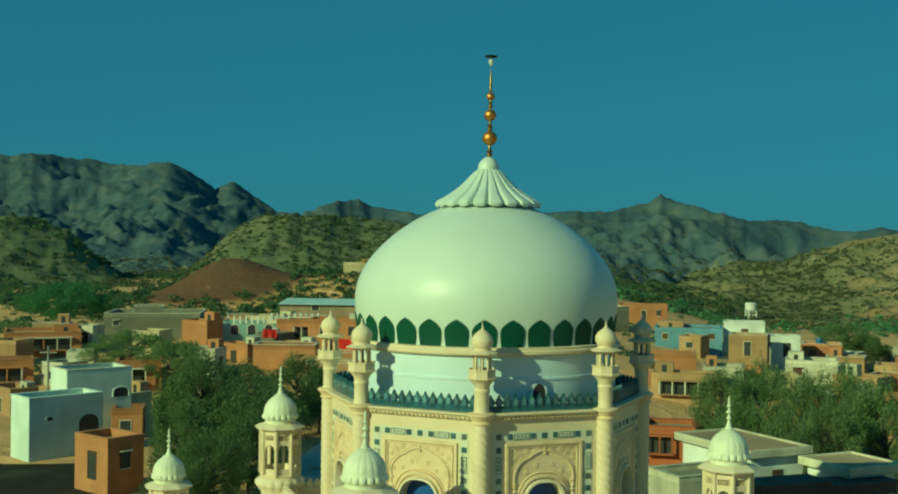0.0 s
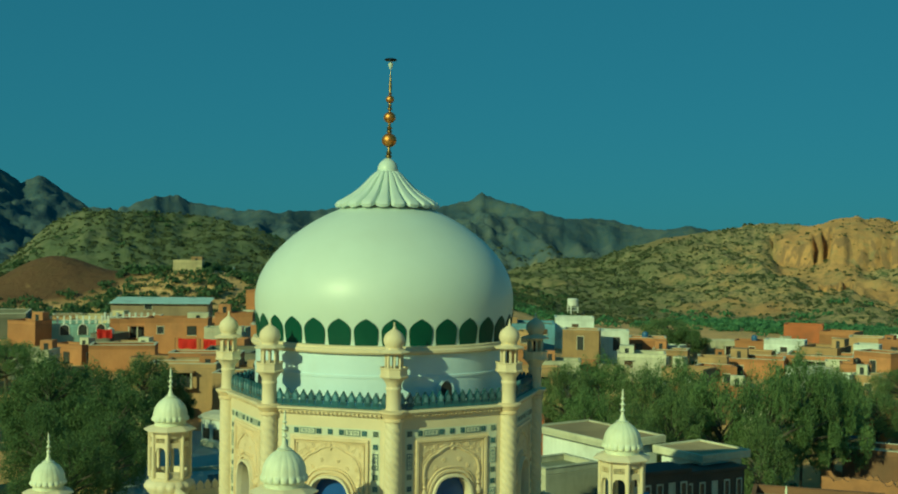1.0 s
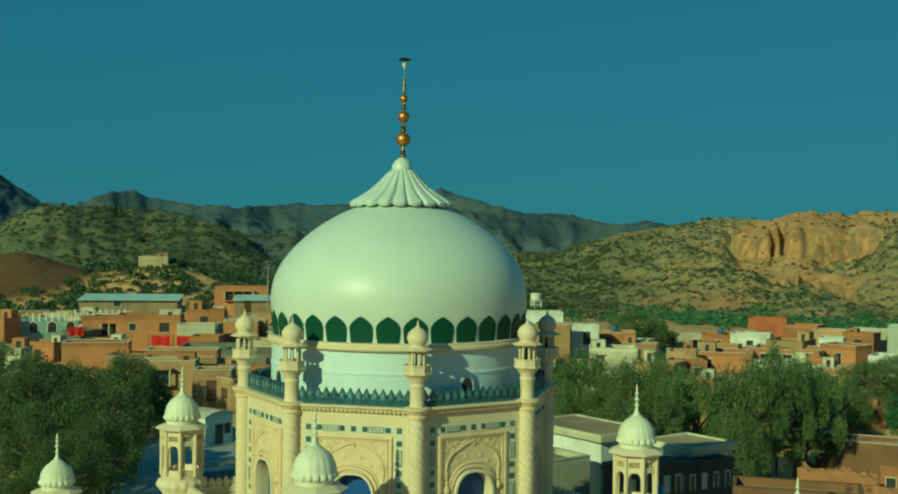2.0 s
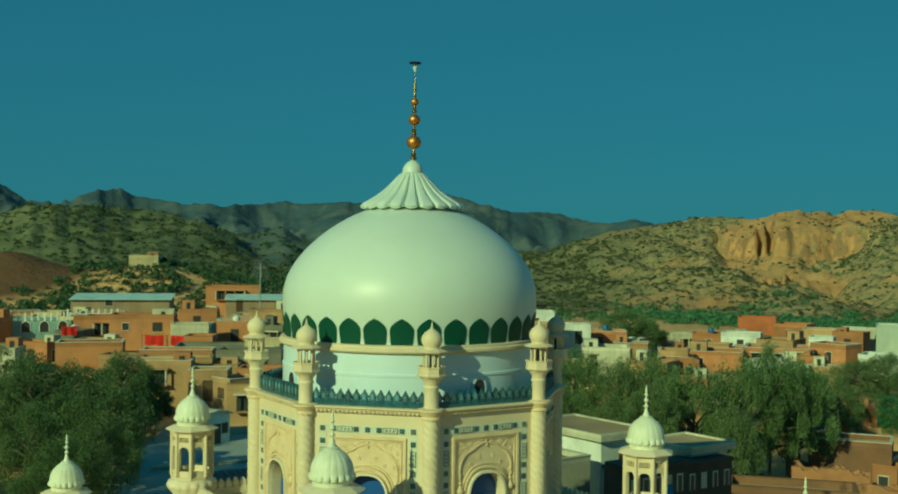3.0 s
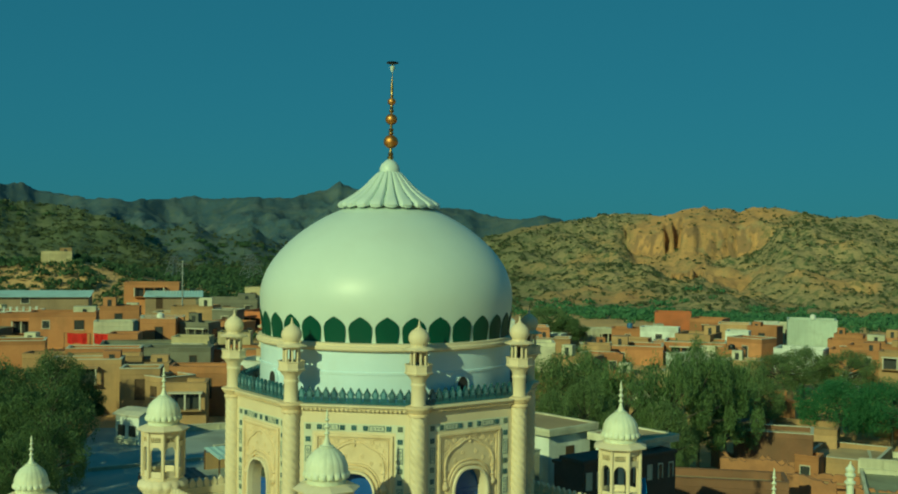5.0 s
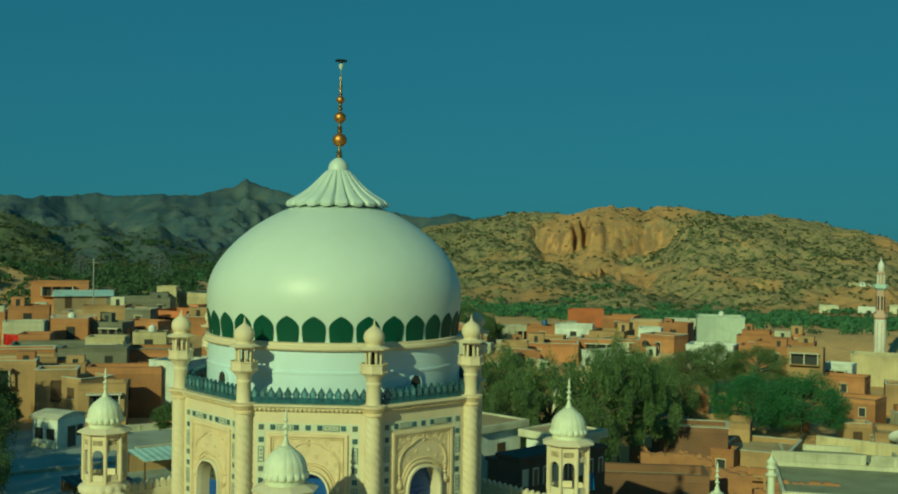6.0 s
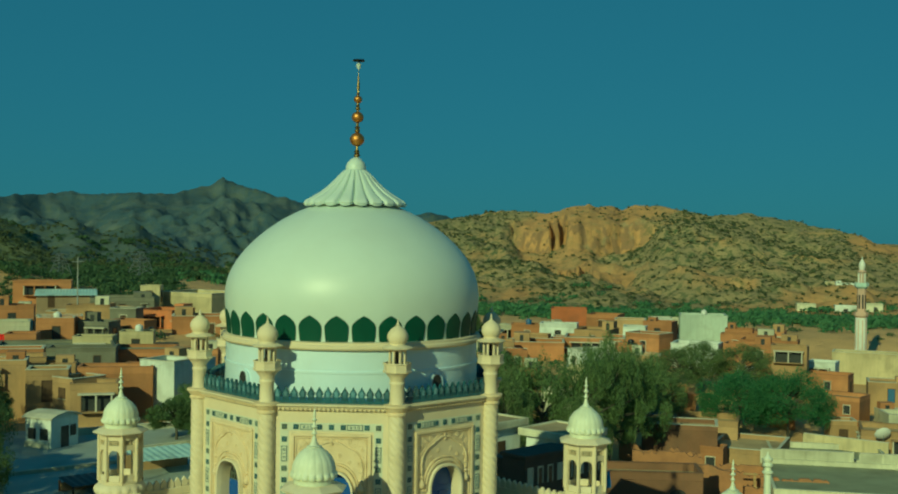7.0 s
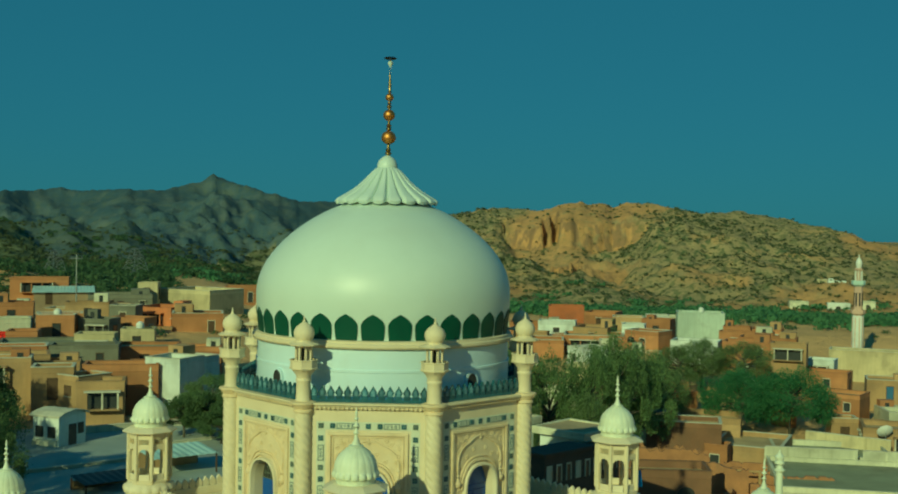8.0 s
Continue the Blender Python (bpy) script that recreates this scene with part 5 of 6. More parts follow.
def arcade_building(x, y, w, d, top, yaw, bays=9):
    """A long brick range, the shrine's shadow in its dark colour, with a row of small pale-framed windows."""
    ob = thing("arcade_building", pose(x, y, 3.0, 0, 0, yaw), "brick range coloured dark for the shrine's shadow, with a row of pale-framed windows", "building")
    h = top - 3.0
    bm = bmesh.new()
    box(bm, -w / 2, w / 2, -d / 2, d / 2, 0, h - 0.25, 0.03)
    part("wall", bm, SHADOWED_BRICK, ob)
    bm = bmesh.new()
    box(bm, -w / 2 - 0.12, w / 2 + 0.12, -d / 2 - 0.12, d / 2 + 0.12, h - 0.25, h, 0.03)
    part("coping", bm, SHADOWED_BRICK, ob)
    for i in range(bays):
        u = -w / 2 + w * (i + 0.5) / bays
        b = bmesh.new()
        box(b, u - 0.26, u - 0.18, -d / 2 - 0.05, -d / 2, h - 1.9, h - 0.9)
        box(b, u + 0.18, u + 0.26, -d / 2 - 0.05, -d / 2, h - 1.9, h - 0.9)
        box(b, u - 0.26, u + 0.26, -d / 2 - 0.05, -d / 2, h - 0.9, h - 0.8)
        win = part("window", b, TRIM_PALE, ob)
        b = bmesh.new()
        box(b, u - 0.18, u + 0.18, -d / 2 - 0.02, -d / 2 + 0.02, h - 1.9, h - 0.9)
        part("pane", b, PANE_AND_SHADE if i % 3 else TRIM_PALE, win)


# hall, annexe and dark arcade beyond the shrine
def slab_hall(x, y, w, d, top, yaw, base, walls, label):
    """A plastered hall under a thick overhanging roof slab with a raised rim."""
    footprints.append((x, y, max(w, d)))
    ob = thing("hall", pose(x, y, base, 0, 0, yaw), label, "building")
    h = top - base
    bm = bmesh.new()
    box(bm, -w / 2 + 0.45, w / 2 - 0.45, -d / 2 + 0.45, d / 2 - 0.45, 0, h - 0.55, 0.03)
    part("wall", bm, walls, ob)
    bm = bmesh.new()
    box(bm, -w / 2, w / 2, -d / 2, d / 2, h - 0.55, h - 0.25, 0.03)
    slab = part("roof_slab", bm, WALLS["pale"], ob, "overhanging pale roof slab")
    bm = bmesh.new()
    for sg in (-1, 1):
        box(bm, -w / 2, w / 2, sg * (d / 2 - 0.1) - 0.1, sg * (d / 2 - 0.1) + 0.1, h - 0.25, h, 0.02)
        box(bm, sg * (w / 2 - 0.1) - 0.1, sg * (w / 2 - 0.1) + 0.1, -d / 2 + 0.2, d / 2 - 0.2, h - 0.25, h, 0.02)
    part("rim", bm, WALLS["pale"], slab)
    bm = bmesh.new()
    box(bm, -w / 2 + 0.2, w / 2 - 0.2, -d / 2 + 0.2, d / 2 - 0.2, h - 0.25, h - 0.12)
    part("roof_surface", bm, MUD_ROOF, slab, "brown weathered roof surface")
    bm = bmesh.new()
    box(bm, -0.45, 0.45, -d / 2 + 0.41, -d / 2 + 0.47, h - 3.6, h - 1.5)
    part("door", bm, WOOD_DARK, ob)


slab_hall(19.5, 84.7, 5.4, 8.4, 14.5, 27, 5.0, WALLS["white"], "white hall under a thick overhanging roof slab")
slab_hall(25.8, 80.4, 4.8, 4.8, 13.95, 27, 4.0, WALLS["white"], "white annexe under an overhanging cream roof slab")
house(15.0, 79.0, 4.6, 3.6, 13.4, 27, "pale", openings=False, base=6.0)
arcade_building(23.0, 76.9, 9.8, 2.2, 13.15, 22)
arcade_building(18.7, 69.6, 4.6, 2.0, 14.7, 22, 5)


# ---- trees ----
def foliage(name, a, b):
    """Leaf colour that varies spray by spray, with some light let through the blades."""
    m = mat(name, a, b, 0.42, 0.7, vary=0.16 if name.endswith("scrub") else 0.32, island=True, gloss=0.2)
    n, l = m.node_tree.nodes, m.node_tree.links
    shade, out = n["Principled BSDF"], n["Material Output"]
    glow = n.new("ShaderNodeBsdfTranslucent")
    blend = n.new("ShaderNodeMixShader")
    blend.inputs["Fac"].default_value = 0.5
    l.new(shade.inputs["Base Color"].links[0].from_socket, glow.inputs["Color"])
    l.new(shade.outputs["BSDF"], blend.inputs[1])
    l.new(glow.outputs["BSDF"], blend.inputs[2])
    l.new(blend.outputs["Shader"], out.inputs["Surface"])
    return m


LEAVES = [foliage("dark_foliage", (0.23, 0.32, 0.135), (0.115, 0.19, 0.075)),
          foliage("olive_foliage", (0.225, 0.30, 0.13), (0.12, 0.18, 0.075)),
          foliage("bright_foliage", (0.09, 0.24, 0.10), (0.06, 0.18, 0.075)),
          foliage("deep_foliage", (0.18, 0.255, 0.11), (0.08, 0.135, 0.055))]
BARK = mat("grey_brown_bark", (0.11, 0.10, 0.075), (0.06, 0.055, 0.04), 2.0, 0.95, 0.5, 12)


def limb(bm, a, b, ra, rb, seg=7):
    d = (b - a)
    q = d.to_track_quat("Z", "Y").to_matrix().to_4x4()
    rows = []
    for p, r in ((a, ra), (a.lerp(b, 0.5) + Vector((0.04, -0.03, 0.02)) * d.length, (ra + rb) / 2), (b, rb)):
        rows.append([bm.verts.new(p + q @ Vector((r * math.cos(2 * math.pi * i / seg), r * math.sin(2 * math.pi * i / seg), 0))) for i in range(seg)])
    for p, q2 in zip(rows, rows[1:]):
        for i in range(seg):
            j = (i + 1) % seg
            bm.faces.new((p[i], p[j], q2[j], q2[i]))


def tree(height, spread, seed, leaf, droop=0.0, count=20000):
    """A tree of unit pose at the origin: tapered trunk, limbs and a many-lobed crown of small leaf sprays."""
    rnd = np.random.RandomState(seed)
    ob = thing("tree", Matrix(), ("dense dark green tree", "olive green feathery tree", "bright green spreading tree", "shady deep green tree")[leaf] + " beside the flat roofs", "tree", "trees of the town")
    bm = bmesh.new()
    fork = Vector((0.1, 0.05, height * 0.3))
    limb(bm, Vector((0, 0, -0.5)), fork, 0.035 * height, 0.025 * height)
    lobes = []
    n = 22
    for i in range(n):
        a = i * 2.4 + rnd.uniform(-0.3, 0.3)
        level = (i + 0.5) / n
        reach = spread * (0.30 + 0.32 * math.sin(math.pi * min(1, level * 0.9 + 0.15))) * rnd.uniform(0.8, 1.15)
        if i == n - 1:
            reach *= 0.3
        c = Vector((reach * math.cos(a), reach * math.sin(a), height * (0.32 + 0.54 * level)))
        full = 1.3 if leaf == 2 else 1.0
        lobes.append((c, full * spread * rnd.uniform(0.13, 0.25), full * height * rnd.uniform(0.07, 0.14)))
        limb(bm, fork.lerp(Vector((0, 0, height * 0.7)), level * 0.8), c, 0.014 * height, 0.005 * height, 5)
    part("trunk", bm, BARK, ob, "grey-brown trunk and limbs")
    vs, fs = [], []
    per = count // n
    for c, r, hgt in lobes:
        u = rnd.normal(size=(per, 3))
        u /= np.linalg.norm(u, axis=1)[:, None]
        rad = rnd.uniform(0.25, 1.12, per) ** 0.55
        lump = 1 + 0.25 * np.sin(u[:, 0] * 5 + c.x) * np.cos(u[:, 1] * 4 + c.y)
        p = np.array(c) + u * np.array([r, r, hgt]) * (rad * lump)[:, None]
        p[:, 2] -= droop * np.abs(rnd.normal(size=per)) * 0.6
        size = rnd.uniform(0.04, 0.11, per)
        a = rnd.normal(size=(per, 3))
        a[:, 2] -= droop
        a /= np.linalg.norm(a, axis=1)[:, None]
        b = np.cross(a, rnd.normal(size=(per, 3)))
        b /= np.linalg.norm(b, axis=1)[:, None]
        for k in range(per):
            o = len(vs)
            s = size[k]
            q, e, f = p[k], a[k] * s * 1.5, b[k] * s * 0.8
            vs.extend((q - e, q + f, q + e, q - f))
            fs.append((o, o + 1, o + 2, o + 3))
    TOPS.append(float(np.percentile(np.array(vs)[:, 2], 99.5)))
    REACH.append(2 * float(np.percentile(np.hypot(np.array(vs)[:, 0], np.array(vs)[:, 1]), 94)))
    data = bpy.data.meshes.new("crown")
    data.from_pydata([tuple(v) for v in vs], [], fs)
    data.materials.append(LEAVES[leaf])
    crown = new("crown", data)
    crown.parent = ob
    tagged(crown, "crown of small leaf sprays")
    return ob


TOPS, REACH = [], []
TREES = [tree(10, 9, 1, 0), tree(10, 9, 2, 1, 0.5), tree(9, 11, 3, 2, 0.2, 34000), tree(7, 6, 4, 3), tree(11, 8, 5, 3, 0.7)]
planted = set()


def plant(kind, x, y, top, wide=None, turn=0):
    """Set a tree of a kind so that its crown reaches the height top."""
    g = ground_at(x, y)
    k = (top - g) / TOPS[kind]
    kw = wide / REACH[kind]
    m = pose(x, y, g, 0, 0, turn) @ Matrix.Diagonal((kw, kw, k, 1))
    if kind in planted:
        sx, sy, sz = TREES[kind].scale
        return copy_thing(TREES[kind], m @ Matrix.Diagonal((1 / sx, 1 / sy, 1 / sz, 1)))
    planted.add(kind)
    TREES[kind].matrix_basis = m
    return TREES[kind]


plant(0, 38.3, 110.1, 15.6, 7.9, 240)
plant(0, 43.9, 111.6, 16.2, 7.7, 24)
plant(0, 48.6, 114.3, 17.2, 7.4, 195)
plant(1, 40.2, 104.6, 12.2, 5.5, 175)
plant(0, 53.5, 117.5, 15.0, 8.2, 75)
plant(1, 58.0, 127.5, 13.6, 8.0, 145)
plant(0, 63.5, 138.0, 12.6, 8.0, 300)
plant(1, 76.8, 145.6, 12.0, 9.5, 224)
plant(1, 81.7, 147.2, 12.8, 7.5, 304)
plant(1, 87.4, 144.9, 12.4, 9.0, 60)
plant(2, 75.6, 129.4, 10.6, 10.5, 4)
plant(2, 81.8, 126.8, 10.8, 11.5, 150)
plant(1, 66.2, 132.4, 10.8, 6.5, 80)
plant(4, -20.6, 86.6, 16.4, 5.4, 20)
plant(4, -16.4, 94.0, 16.8, 6.6, 90)
plant(4, -15.6, 85.0, 15.6, 5.4, 310)
plant(4, -17.0, 79.0, 15.2, 5.4, 130)
plant(4, -18.4, 76.5, 13.6, 4.4, 250)
plant(1, 36.2, 113.3, 14.2, 5.9, 5)
plant(1, 25.1, 119.3, 15.5, 6.6, 254)
plant(0, 29.5, 122.4, 16.1, 7.7, 65)
plant(1, 32.0, 115.6, 15.6, 6.9, 320)
plant(0, 37.9, 122.2, 15.7, 8.3, 30)
plant(0, 23.7, 105.2, 14.8, 5.5, 210)
plant(1, 26.6, 100.5, 14.2, 4.9, 4)
plant(1, 31.8, 105.2, 14.4, 6.0, 84)
plant(4, -23.3, 101.9, 18.2, 8.0, 195)
plant(4, -25.2, 104.5, 16.4, 6.0, 300)
plant(4, -21.5, 109.8, 16.6, 7.0, 80)
plant(4, -17.7, 118.0, 16.5, 7.8, 160)
plant(3, -19.8, 96.1, 15.4, 7.4, 215)
plant(3, -21.6, 94.3, 14.2, 5.0, 320)
plant(0, -44.3, 148.5, 16.4, 11.8, 230)
plant(0, -36.5, 140.4, 16.1, 9.0, 125)
plant(3, -18.3, 98.6, 14.7, 5.6, 275)
plant(0, 5.6, 121.0, 13.3, 6.6, 165)
plant(3, 1.5, 113.0, 12.4, 5.2, 20)
plant(3, 4.0, 112.5, 12.8, 5.6, 140)
plant(3, 4.4, 109.0, 11.8, 4.6, 260)
plant(3, -15.6, 119.0, 13.6, 5.0, 296)
plant(2, -70.3, 195.6, 20.8, 15.1, 120)
plant(0, -72.0, 178.7, 15.3, 12.0, 30)
plant(1, 63.4, 204.6, 14.9, 10.4, 265)
plant(3, 65.5, 199.7, 13.2, 7.3, 120)


# ---- single things of the town ----
ASPHALT = mat("dark_asphalt", (0.36, 0.40, 0.37), (0.27, 0.31, 0.29), 0.3, 0.7, 0.2, 12, stain=0.4, stain_scale=0.25, stain_colour=(0.11, 0.1, 0.08))
DARK_GROUND = mat("dark_ground", (0.036, 0.034, 0.026), (0.024, 0.023, 0.018), 0.4, 0.95, 0.2, 8, gloss=0.1, stain=0.4, stain_scale=0.3)
PINK = mat("pink_washed_plaster", (0.58, 0.40, 0.30), (0.50, 0.34, 0.26), 0.8, 0.8, 0.1, 10, stain=0.25)
RED_CLOTH = mat("red_cloth", (0.74, 0.035, 0.03), (0.68, 0.03, 0.028), 2, 0.8)
BLUE_SHEET = mat("blue_plastic_sheet", (0.03, 0.13, 0.28), (0.025, 0.09, 0.2), 1.5, 0.45, 0.3, 4)
GALVANISED = mat("galvanised_steel", (0.32, 0.34, 0.33), (0.24, 0.26, 0.25), 3, 0.5, metal=0.7)
TANK_WHITE = mat("white_tank_paint", (0.66, 0.68, 0.62), (0.56, 0.58, 0.52), 1, 0.7, stain=0.3)
RUBBLE_BRICK = mat("old_rubble_brick", (0.42, 0.20, 0.09), (0.27, 0.13, 0.065), 0.7, 0.95, 0.6, 5, stain=0.4, stain_scale=0.6)


def minaret(x, y, top):
    low = ground_at(x, y)
    ob = thing("minaret", pose(x, y, 0) @ Matrix.Diagonal((0.74, 0.74, 1, 1)), "slim pink and white minaret with turquoise balcony", "minaret")
    h = top - low
    z = lambda f: low + h * f
    part("base_shaft", lathe([(1.45, low - 0.5), (1.45, z(0.50)), (1.40, z(0.505))], 8), TANK_WHITE, ob, "white lower octagonal shaft")
    for i in range(8):
        b = bmesh.new()
        box(b, -0.11, 0.11, -1.42, -1.32, low, z(0.49), 0.01, Matrix.Rotation(radians(45 * i + 22.5), 4, "Z"))
        part("pink_stripe", b, PINK, ob, "pink painted pilaster strip")
    for f in (0.505, 0.74):
        part("balcony", lathe([(1.2, z(f)), (1.7, z(f) + 0.35), (1.75, z(f) + 0.45), (1.75, z(f) + 1.1), (1.62, z(f) + 1.1), (1.62, z(f) + 0.5), (1.0, z(f) + 0.5)], 8), SHEET_TEAL if f > 0.6 else PINK, ob, "octagonal balcony")
    part("upper_shaft", lathe([(1.12, z(0.51)), (1.08, z(0.745))], 8), PINK, ob, "upper pink shaft")
    for i in range(8):
        b = bmesh.new()
        # no recess is cut; the niche's shade is a dark box
        box(b, -0.2, 0.2, -1.12, -1.0, z(0.58), z(0.69), 0.01, Matrix.Rotation(radians(45 * i + 22.5), 4, "Z"))
        part("niche", b, PANE_AND_SHADE, ob, "dark box for the shade of a niche")
    lantern = part("lantern", lathe([(0.95, z(0.75)), (0.95, z(0.775)), (0.50, z(0.78)), (0.50, z(0.865)), (1.10, z(0.87)), (1.12, z(0.88)), (0.7, z(0.89))], 8), PINK, ob, "pink lantern stage with a white eave")
    for i in range(8):
        b = bmesh.new()
        box(b, 0.74, 0.94, -0.10, 0.10, z(0.77), z(0.87), 0.02, Matrix.Rotation(radians(45 * i), 4, "Z"))
        part("post", b, TANK_WHITE, lantern, "white lantern post")
    part("cupola", lathe([(0.66, z(0.885)), (0.66, z(0.90)), (0.80, z(0.915)), (0.80, z(0.93)), (0.58, z(0.955)), (0.22, z(0.97)), (0.08, z(0.98)), (0.14, z(0.985)), (0.03, z(1.0))], 16), TANK_WHITE, ob, "white cupola", smooth=True)


minaret(136.0, 176.6, 25.0)
house(137.5, 170.5, 20.0, 5.0, 7.4, -43, "cream", openings=False)


def hut():
    ob = thing("hut", pose(-9.5, 113.4, ground_at(-9.5, 113.4) - 0.1, 0, 0, 45), "small white roadside hut with a pale curved roof", "hut")
    bm = bmesh.new()
    box(bm, -1.75, 1.75, -1.5, 1.5, 0, 2.9, 0.04)
    part("wall", bm, WALLS["white"], ob)
    bm = bmesh.new()
    arc = [(-1.95, 2.86), (-1.2, 3.14), (0, 3.3), (1.2, 3.14), (1.95, 2.86)]
    prism(arc + [(x, z + 0.12) for x, z in reversed(arc)], 3.5, bm, Matrix.Translation((0, 1.75, 0)))
    bmesh.ops.recalc_face_normals(bm, faces=bm.faces[:])
    part("roof", bm, TRIM_PALE, ob, "pale curved sheet roof")
    bm = bmesh.new()
    prism([(-1.75, 2.88), (1.75, 2.88), (1.1, 3.1), (0, 3.24), (-1.1, 3.1)], 3.0, bm, Matrix.Translation((0, 1.5, 0)))
    part("gable", bm, WALLS["white"], ob)
    # thin dark box, coloured for the shade in the doorway
    bm = bmesh.new()
    box(bm, -0.5, 0.5, -1.54, -1.46, 0.1, 2.1)
    part("door", bm, PANE_AND_SHADE, ob, "dark sheet for the shade of an open doorway")
    for x in (1.05,):
        bm = bmesh.new()
        box(bm, x - 0.38, x + 0.38, -1.54, -1.46, 1.1, 2.1)
        part("window", bm, PANE_AND_SHADE, ob)
    for y in (-0.7, 0.7):
        bm = bmesh.new()
        box(bm, -1.79, -1.71, y - 0.45, y + 0.45, 1.0, 2.0)
        part("window", bm, PANE_AND_SHADE, ob)
    bm = bmesh.new()
    box(bm, -2.0, -1.75, -1.4, 1.4, 0, 0.8, 0.03)
    part("bench", bm, WALLS["pale"], ob, "pale masonry bench along the side")


hut()


def road(x0, x1, y0, y1, lean, label, surface):
    """A stretch of surface material laid on the slope."""
    xs, ys = np.linspace(x0, x1, 29), np.linspace(y0, y1, 38)
    verts, faces = [], []
    for j, y in enumerate(ys):
        for i, x in enumerate(xs):
            u = x + lean * (y - 100)
            verts.append((u, y, ground_at(u, y) + 0.12))
    n = len(xs)
    for j in range(len(ys) - 1):
        for i in range(n - 1):
            a = j * n + i
            faces.append((a, a + 1, a + n + 1, a + n))
    data = bpy.data.meshes.new("road")
    data.from_pydata(verts, [], faces)
    data.materials.append(surface)
    tagged(new("road", data), label, "road", kind="structure")


road(-16, 12, 84, 121, 0.10, "dark grey asphalt road and yard beside the hut", ASPHALT)
road(-44, -28.5, 70, 101, -0.16, "dark strip of ground below the white house", DARK_GROUND)


def low_wall(name, x0, y0, x1, y1, height, material, label, thick=0.25, ragged=0.0, seed=0, base=None):
    """A free-standing wall between two points, with a level or a broken top."""
    a, b = Vector((x0, y0)), Vector((x1, y1))
    length = (b - a).length
    yaw = math.degrees(math.atan2(y1 - y0, x1 - x0))
    low = min(ground_at(x0, y0), ground_at(x1, y1)) - 0.3 if base is None else base
    rnd = random.Random(seed)
    ob = thing(name, pose(x0, y0, low, 0, 0, yaw), label, "wall")
    n = max(2, int(length / 0.28))
    drop, tops = 0.0, []
    for i in range(n + 1):
        drop = min(1.0, max(0.0, drop + rnd.uniform(-0.28, 0.28))) if rnd.random() < 0.7 else drop
        tops.append((length * i / n, height + 0.3 - ragged * drop))
    bm = bmesh.new()
    prism([(0, 0), (length, 0)] + list(reversed(tops)), thick, bm, Matrix.Translation((0, thick / 2, 0)))
    part("masonry", bm, material, ob)
    if not ragged:
        bm = bmesh.new()
        box(bm, -0.04, length + 0.04, -thick / 2 - 0.05, thick / 2 + 0.05, height + 0.3, height + 0.38, 0.015)
        part("coping", bm, TRIM_PALE, ob)
        for i in range(int(length / 2.4) + 1):
            b2 = bmesh.new()
            u = min(length - 0.05, 2.4 * i)
            box(b2, u - 0.12, u + 0.12, -thick / 2 - 0.06, -thick / 2, 0, height + 0.28, 0.01)
            part("pier", b2, material, ob)
    return ob


# low walls and sheds in the yard
low_wall("yard_wall", -13.5, 100.5, -2.0, 104.0, 0.35, WALLS["pale"], "low pale kerb wall across the asphalt yard")
low_wall("yard_wall", -11.5, 117.0, 3.5, 119.5, 0.7, WALLS["pale"], "low pale plastered wall along the road")
low_wall("yard_wall", -3.0, 109.0, 6.0, 112.0, 0.4, WALLS["pale"], "low pale kerb wall beside the road")


def shed(x, y, w, d, top, yaw, material, label, tilt=4):
    g = ground_at(x, y)
    h = top - g
    ob = thing("shed", pose(x, y, g - 0.1, 0, 0, yaw), label, "shed")
    for sx in (-1, 1):
        for sy in (-1, 1):
            b = bmesh.new()
            box(b, sx * (w / 2 - 0.1) - 0.06, sx * (w / 2 - 0.1) + 0.06, sy * (d / 2 - 0.1) - 0.06, sy * (d / 2 - 0.1) + 0.06, 0, h - 0.1, 0.01)
            part("post", b, WOOD_DARK, ob)
    b = bmesh.new()
    n = int(w / 0.3)
    wave = [(-w / 2 + w * i / n, h + 0.04 * (i % 2)) for i in range(n + 1)]
    prism(wave + [(u, z - 0.03) for u, z in reversed(wave)], d, b, Matrix.Rotation(radians(tilt), 4, "X") @ Matrix.Translation((0, d / 2, 0)))
    part("sheet_roof", b, material, ob)
    b = bmesh.new()
    box(b, -w / 2 + 0.15, w / 2 - 0.15, d / 2 - 0.3, d / 2 - 0.15, 0, h - 0.3)
    part("back_wall", b, WALLS["tan"], ob)
    return ob


shed(-1.2, 98.2, 5.5, 4.0, 10.4, 15, SHEET_TEAL, "open shed under a turquoise sheet roof")
shed(-7.0, 93.5, 4.5, 3.0, 9.6, 18, IRON_DARK, "low open shed under a dark sheet roof")

# flat-roofed hall with panelled parapets on the lower side
house(71.3, 98.5, 22.0, 16.0, 3.5, -32, "pale", openings=False)
house(77.0, 113.4, 13.0, 10.0, 3.3, -32, "pale", openings=False)
low_wall("parapet_wall", 66.2, 111.2, 74.7, 106.0, 1.3, WALLS["pale"], "pale panelled parapet wall on a flat roof", base=2.9)
low_wall("parapet_wall", 75.2, 105.6, 84.0, 100.2, 1.3, WALLS["pale"], "pale panelled parapet wall on a flat roof", base=2.9)

low_wall("parapet_wall", 79.0, 120.0, 84.5, 111.5, 1.2, WALLS["cream"], "long low cream wall behind a flat roof", base=2.6)

